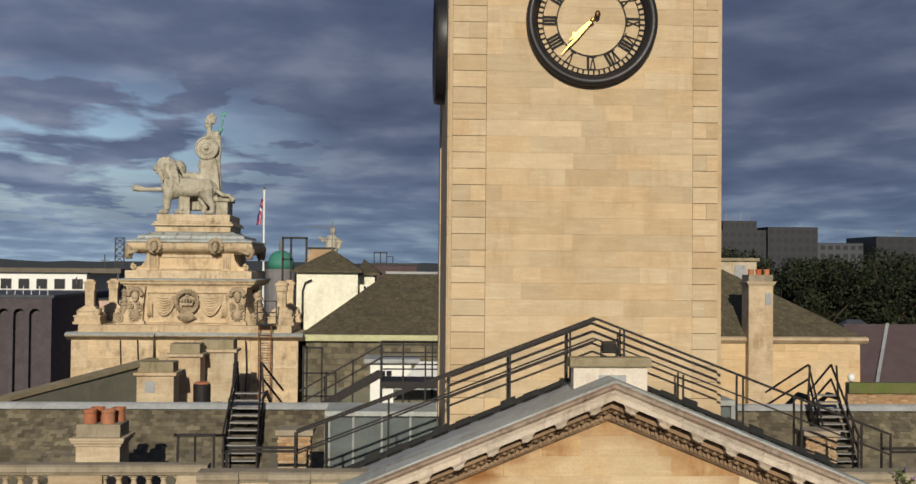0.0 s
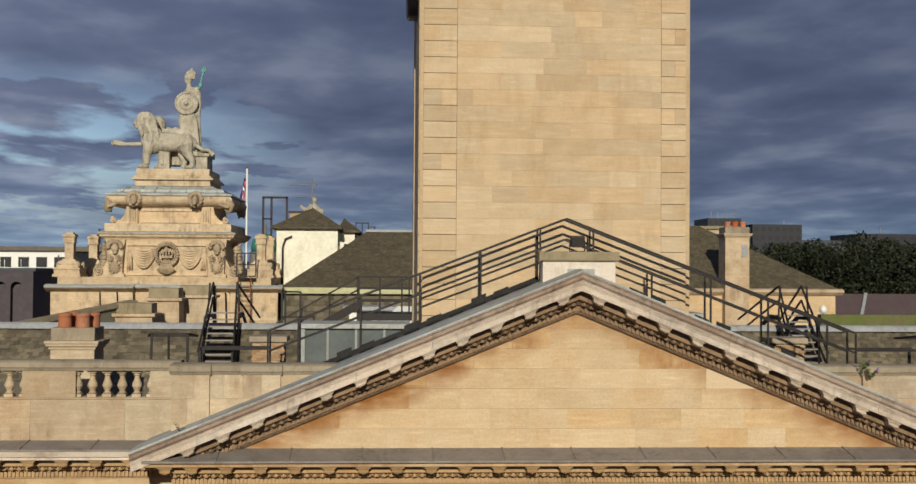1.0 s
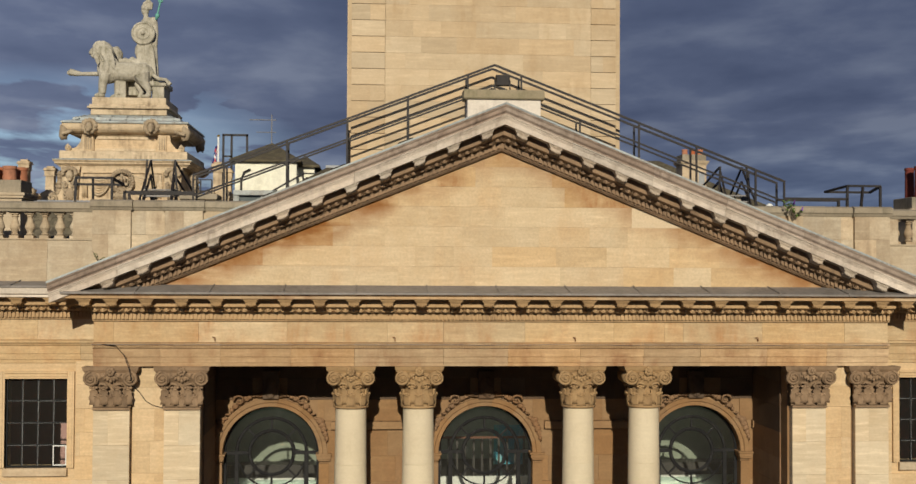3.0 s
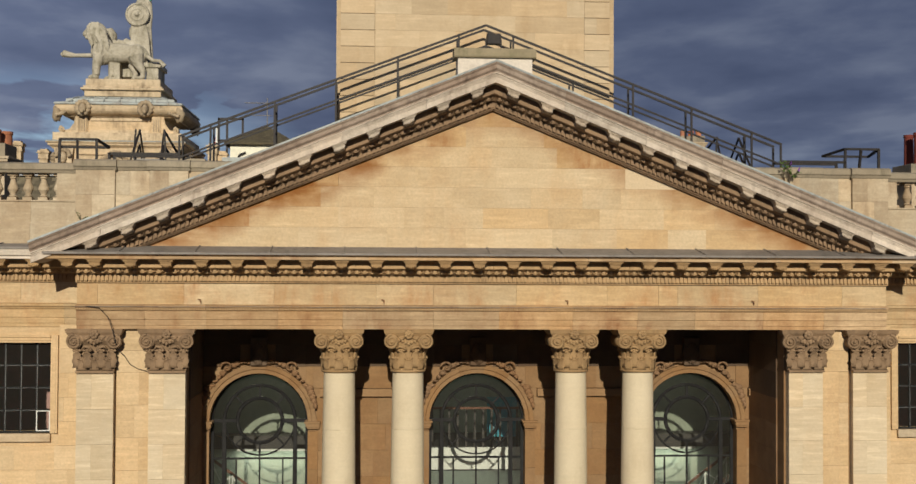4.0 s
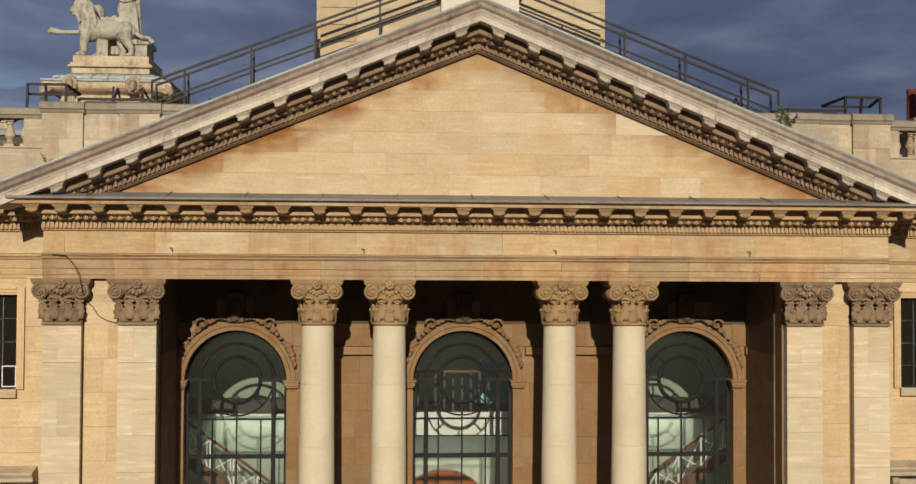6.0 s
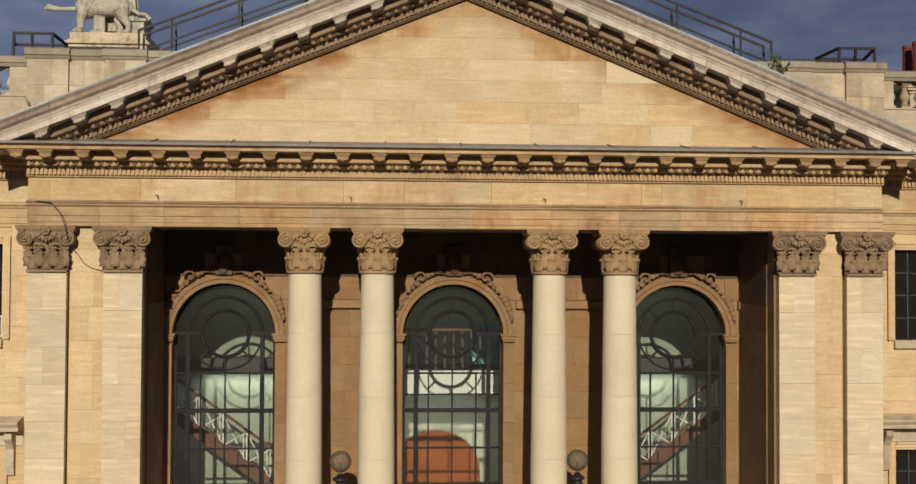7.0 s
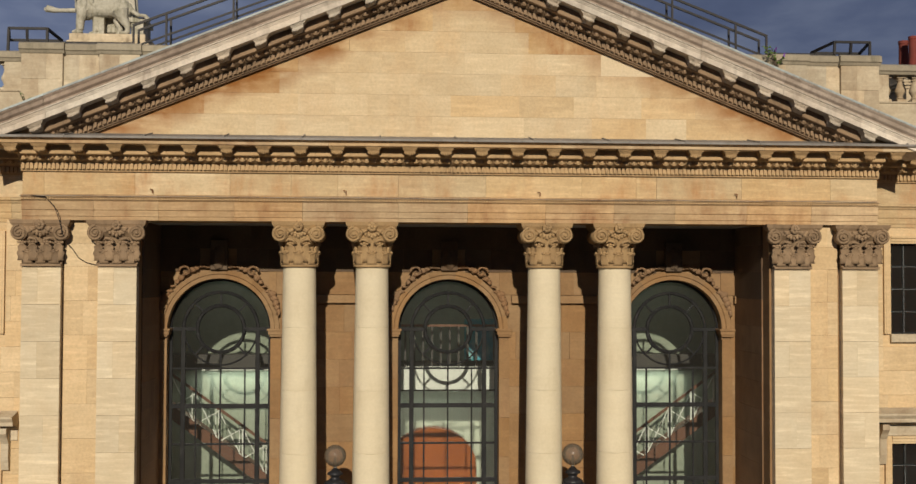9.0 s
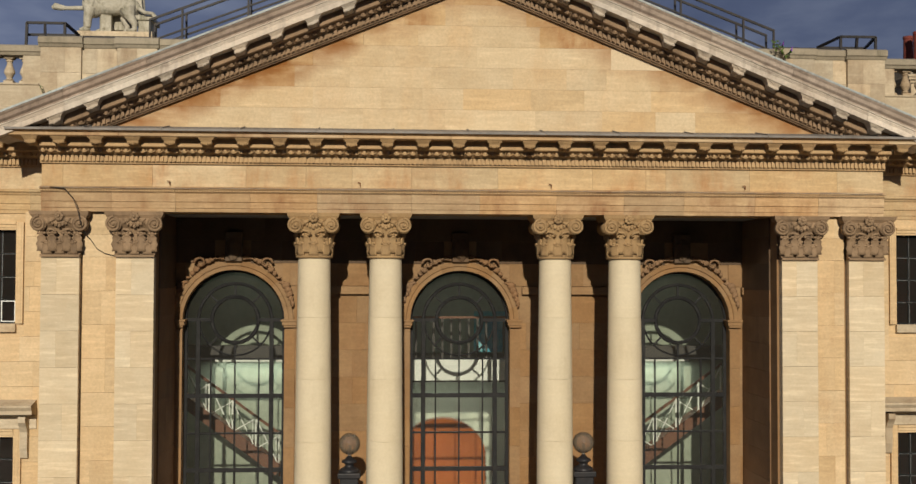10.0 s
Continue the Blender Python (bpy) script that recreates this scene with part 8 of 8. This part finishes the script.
# mossy wall and low brick
mw = thing("mossy_wall", "low pale brick wall with a mossy green capping", "wall")
boxes("capping", "moss", mw, (11.5, 22, 14.9, 15.3, 13.6, 14.0), bevel=0.03)
boxes("core", "brick", mw, (11.5, 22, 15.03, 15.3, 10.3, 13.6))
for r in range(5):
    for i in range(22):
        x = 11.5 + i * 0.235 + (0.11 if r % 2 else 0)
        stone(mw, x + 0.11, 15.0, 13.27 + r * 0.075, 0.225, 0.072, "brick", d=0.06, joint=0.01, edge=0.004, name="brick")
gl2 = thing("ball_finial", "round grey stone ball finial on a wall", "finial", at=(11.6, 14.95, 14.0))
bm = bmesh.new(); blob(bm, (0, 0, 0.18), (0.14, 0.14, 0.16), 12, 8); part("ball", bm, "white_paint", gl2, smooth=True)
bro = thing("purple_slate_roof", "purple-brown slate roof with a pale hip flashing", "roof")
bm = bmesh.new()
vs = [bm.verts.new(v) for v in ((29.0, 60, 9.0), (40, 60, 9.0), (40, 66, 13.75), (31.0, 66, 13.75))]
bm.faces.new(vs)
pr = part("slope", bm, "brown_roof", bro); pr.modifiers.new("thick", "SOLIDIFY").thickness = 0.3
bm = bmesh.new(); bar(bm, (31.2, 59.9, 9.3), (34.6, 65.9, 13.8), 0.25, 0.1); part("flashing", bm, "lead", bro)
boxes("wall", "brick", bro, (29.0, 40, 60.4, 68, 0, 9.0))
boxes("upper_brick", "terracotta", bro, (27.0, 29.2, 58, 66, 0, 11.2))
sl = thing("glazed_lantern", "pale glazed roof lantern", "skylight")
bm = bmesh.new()
lo = [bm.verts.new(v) for v in ((32.4, 69, 13.0), (35.2, 69, 13.0), (35.2, 73, 13.0), (32.4, 73, 13.0))]
to = [bm.verts.new(v) for v in ((33.2, 71, 13.9), (34.4, 71, 13.9))]
bm.faces.new(lo[::-1]); bm.faces.new((lo[0], lo[1], to[1], to[0])); bm.faces.new((lo[1], lo[2], to[1])); bm.faces.new((lo[2], lo[3], to[0], to[1])); bm.faces.new((lo[3], lo[0], to[0]))
part("lantern_roof", bm, "grey_clad", sl)
boxes("base", "white_paint", sl, (32.4, 35.2, 69, 73, 0, 13.0))

# ---------------- distance ----------------


def block(name, label, x0, x1, y0, y1, z1, material, cols=0, rows=0, win="far_window", zlo=None, group="distant buildings"):
    b = thing(name, label, "building", group)
    boxes("wall", material, b, (x0, x1, y0, y1, 0, z1))
    boxes("roof_edge", "dark_clad", b, (x0 - 0.1, x1 + 0.1, y0 - 0.1, y1 + 0.1, z1, z1 + (x1 - x0) * 0.006 + 0.1))
    if cols:
        zlo = zlo if zlo is not None else z1 - rows * 3.2
        for r in range(rows):
            for c in range(cols):
                wx = x0 + (x1 - x0) * (c + 0.2) / cols
                boxes("window", win, b, (wx, wx + (x1 - x0) / cols * 0.6, y0 - 0.06, y0 + 0.02, zlo + (z1 - zlo) * (r + 0.25) / rows, zlo + (z1 - zlo) * (r + 0.75) / rows))
    return b


block("office_block", "dark grey office block with plant room on its roof", 202, 270, 840, 900, 47.5, "dark_clad", 12, 4, zlo=22)
block("plant_room", "dark rooftop plant room with masts", 240, 266, 850, 890, 55.0, "dark_clad", 6, 1, zlo=49)
block("office_wing", "dark clad office wing with ribbon windows", 270, 308, 835, 900, 50.0, "dark_clad", 7, 4, zlo=24)
block("office_link", "low grey office link building", 308, 356, 865, 900, 39.0, "grey_clad", 8, 2, zlo=26)
block("office_end", "dark grey office end block", 355, 430, 840, 900, 43.5, "dark_clad", 10, 4, zlo=20)
mas = thing("roof_masts", "thin aerial masts on the office roof", "aerial")
for x, z in ((243, 61), (248, 60), (254, 62), (261, 60), (300, 55), (376, 50)):
    bm = bmesh.new(); tube(bm, [(x, 852, 43), (x, 852, z)], 0.3, 5); part("mast", bm, "grating", mas)
# dark ribbed building
rib = thing("ribbed_building", "dark brown ribbed concrete building with arched bays", "building")
boxes("wall", "dark_concrete", rib, (-60, -34.9, 75.6, 95, 0, 15.1))
boxes("parapet", "grey_clad", rib, (-60, -34.8, 75.5, 95, 15.1, 15.35))
bm = bmesh.new()
arched_wall(bm, -60.0, -34.85, 75.0, 75.5, 0.0, 15.08, [-59.2 + 1.35 * i for i in range(18)], 0.5, 13.7, 8)
part("arcade", bm, "dark_concrete", rib)
for i in range(12):
    x = -35.5 - i * 0.7
    bm = bmesh.new(); tube(bm, [(x, 76, 15.3), (x, 76, 16.1)], 0.03, 4); part("post", bm, "white_paint", rib)
wh = block("white_building", "white rendered building with dark windows and a painted sign", -47, -37.8, 97, 110, 17.0, "white_paint", 5, 1, zlo=14.9)
sg = thing("wall_sign", "painted dark strokes of a sign on white wall", "sign")
boxes("stroke", "dark_concrete", sg, (-38.9, -38.75, 96.93, 96.97, 15.9, 16.7), (-38.45, -38.3, 96.93, 96.97, 15.6, 16.5))
boxes("slate_top", "slate", wh, (-48, -34.5, 98, 111, 17.1, 17.6))
pk = block("pink_building", "pale pink rendered wall below the skyline", -45, -30, 90, 95, 14.5, "pink_render")
dm = thing("copper_dome", "green copper dome on a drum", "dome", at=(-20.95, 130, 0))
bm = bmesh.new(); lathe(bm, [(1.75, 17.6), (1.75, 18.4), (1.6, 19.1), (1.2, 19.7), (0.5, 20.05), (0.1, 20.1)], seg=24); part("dome", bm, "verdigris", dm, smooth=True)
bm = bmesh.new(); lathe(bm, [(2.0, 0), (2.0, 17.6)], seg=16); part("drum", bm, "city", dm)
bm = bmesh.new(); lathe(bm, [(0.3, 20.0), (0.3, 21.0), (0.1, 21.6)], seg=8); part("lantern", bm, "city", dm)
ms = thing("lattice_mast", "steel lattice telecom mast", "mast")
bm = bmesh.new()
for k in range(6):
    z0, z1 = 15.5 + k * 1.5, 17.0 + k * 1.5
    for a, b2 in ((-74.5, -72.4), (-72.4, -74.5)):
        bar(bm, (a, 260, z0), (b2, 260, z1), 0.16)
    bar(bm, (-74.5, 260, z1), (-72.4, 260, z1), 0.16)
for x in (-74.5, -72.4):
    bar(bm, (x, 260, 0), (x, 260, 24.6), 0.25)
bar(bm, (-77.0, 260, 0), (-77.0, 260, 20.5), 0.2); bar(bm, (-78, 260, 19), (-76, 260, 19), 0.15)
part("lattice", bm, "dark_clad", ms)
rc2 = random.Random(21)
for i in range(26):
    y = rc2.uniform(150, 420)
    x = -0.62 * (y + 26) + rc2.uniform(0, 0.62) * (y + 26)
    zt = 16.6 - y * 0.004 + rc2.uniform(-1.6, 0.9)
    block("distant_block", "plain distant town block seen across roofs", x, x + rc2.uniform(10, 24), y, y + 12, zt, rc2.choice(("city", "grey_clad", "city", "dark_clad", "brick")), rc2.randint(4, 7), 2)
block("brick_house_far", "dark red-brown brick building with roof railing", -7.2, -3.6, 66, 72, 18.2, "brown_roof")
rfr = thing("roof_frame", "small dark steel frame standing on a brick roof", "frame")
for x in (-7.0, -6.5, -6.0, -5.5):
    boxes("post", "black_steel", rfr, (x - 0.04, x + 0.04, 66.4, 66.48, 18.2, 19.2 if x < -5.8 else 18.9))
boxes("rail", "black_steel", rfr, (-7.04, -5.96, 66.4, 66.48, 19.14, 19.22), (-5.96, -5.46, 66.4, 66.48, 18.84, 18.9))
block("brick_stack_far", "white and red brick chimney block", -10.9, -9.4, 50, 52, 19.2, "brick")
# ridge of hills at the horizon
bm = bmesh.new()
prev = None
for i in range(81):
    x = -3000 + 75 * i
    h = 16 + 22 * (0.5 + 0.5 * noise.noise(Vector((i * 0.21, 3.3, 0)))) + 8 * noise.noise(Vector((i * 0.9, 1.1, 0)))
    a, b2 = bm.verts.new((x, 3600, -5)), bm.verts.new((x, 3700, h))
    c2 = bm.verts.new((x, 4400, -5))
    if prev:
        bm.faces.new((prev[0], a, b2, prev[1])); bm.faces.new((prev[1], b2, c2, prev[2]))
    prev = (a, b2, c2)
tagged(part("backdrop", bm, "hill"), "low dark wooded ridge on the horizon", "hills", kind="structure")


# unseen blocks added behind the viewer, to keep low sky light off the portico
for i, (x0, x1, z1) in enumerate(((-70, -38, 15), (-37, -12, 18), (-11, 16, 16), (17, 45, 19), (46, 80, 15))):
    block("street_building", "unseen plain brown brick block added to screen off low sky", x0, x1, -95, -78, z1, "brick", group="buildings across the street")


def tree(h, w, seed, leaves=11000):
    r = random.Random(seed)
    t = thing("tree", "dense dark green broadleaf tree", "tree", "trees beyond the roofs")
    bm = bmesh.new()
    tube(bm, [(0, 0, 0.5), (0.1, 0, h * 0.3), (0, 0.1, h * 0.6)], [0.55, 0.4, 0.2], 9)
    tips = []
    for i in range(9):
        a = i * 2.4 + r.uniform(-0.3, 0.3)
        z0 = h * r.uniform(0.25, 0.5)
        tip = (w * r.uniform(0.3, 0.5) * math.cos(a), w * r.uniform(0.3, 0.5) * math.sin(a), z0 + h * r.uniform(0.15, 0.4))
        tube(bm, [(0, 0, z0), (tip[0] * 0.5, tip[1] * 0.5, z0 + (tip[2] - z0) * 0.6), tip], [0.22, 0.13, 0.05], 6)
        tips.append(tip)
    part("trunk", bm, "bark", t)
    lumps = [(r.uniform(-0.38, 0.38) * w, r.uniform(-0.38, 0.38) * w, h * r.uniform(0.22, 0.9)) for _ in range(38)]
    verts, faces = [], []
    for i in range(leaves):
        c = r.choice(lumps)
        k = w * 0.17 * (1.15 - 0.5 * (c[2] / h))
        d = Vector((r.gauss(0, 1), r.gauss(0, 1), r.gauss(0, 0.85))).normalized() * k * r.uniform(0.65, 1.1)
        p = Vector(c) + d
        s = r.uniform(0.16, 0.34)
        u = Vector((r.gauss(0, 1), r.gauss(0, 1), r.gauss(0, 1))).normalized()
        v = u.cross(d.normalized() + Vector((r.gauss(0, 0.4), r.gauss(0, 0.4), r.gauss(0, 0.4))))
        v = v.normalized() if v.length > 1e-3 else Vector((0, 0, 1))
        n0 = len(verts)
        verts += [p - u * s, p + v * s * 0.6, p + u * s, p - v * s * 0.6]
        faces.append((n0, n0 + 1, n0 + 2, n0 + 3))
    me = bpy.data.meshes.new("crown")
    me.from_pydata([tuple(v) for v in verts], [], faces)
    me.materials.append(M["leaf"])
    cr = new("crown", me)
    cr.parent = t
    return t


trees = [tree(22.5, 15, 3), tree(24, 16, 8), tree(21, 13, 14)]
rt = random.Random(5)
spots = [(44 + 7.2 * i + rt.uniform(-1.5, 1.5), 150 + rt.uniform(-5, 5)) for i in range(10)] + [(40 + 8 * i, 138 + rt.uniform(-4, 4)) for i in range(9)] + [(52 + 9 * i, 170 + rt.uniform(-6, 6)) for i in range(9)]
for i, (x, y) in enumerate(spots):
    src = trees[i % 3]
    k = rt.uniform(0.92, 1.12) * (0.9 if y < 145 else 1.0 if y < 162 else 1.1)
    if i < 3:
        src.matrix_basis = pose(x, y, -1.9, 0, 0, 40 * i)
    else:
        copy_thing(src, pose(x, y, -1.9, 0, 0, rt.uniform(0, 360)))
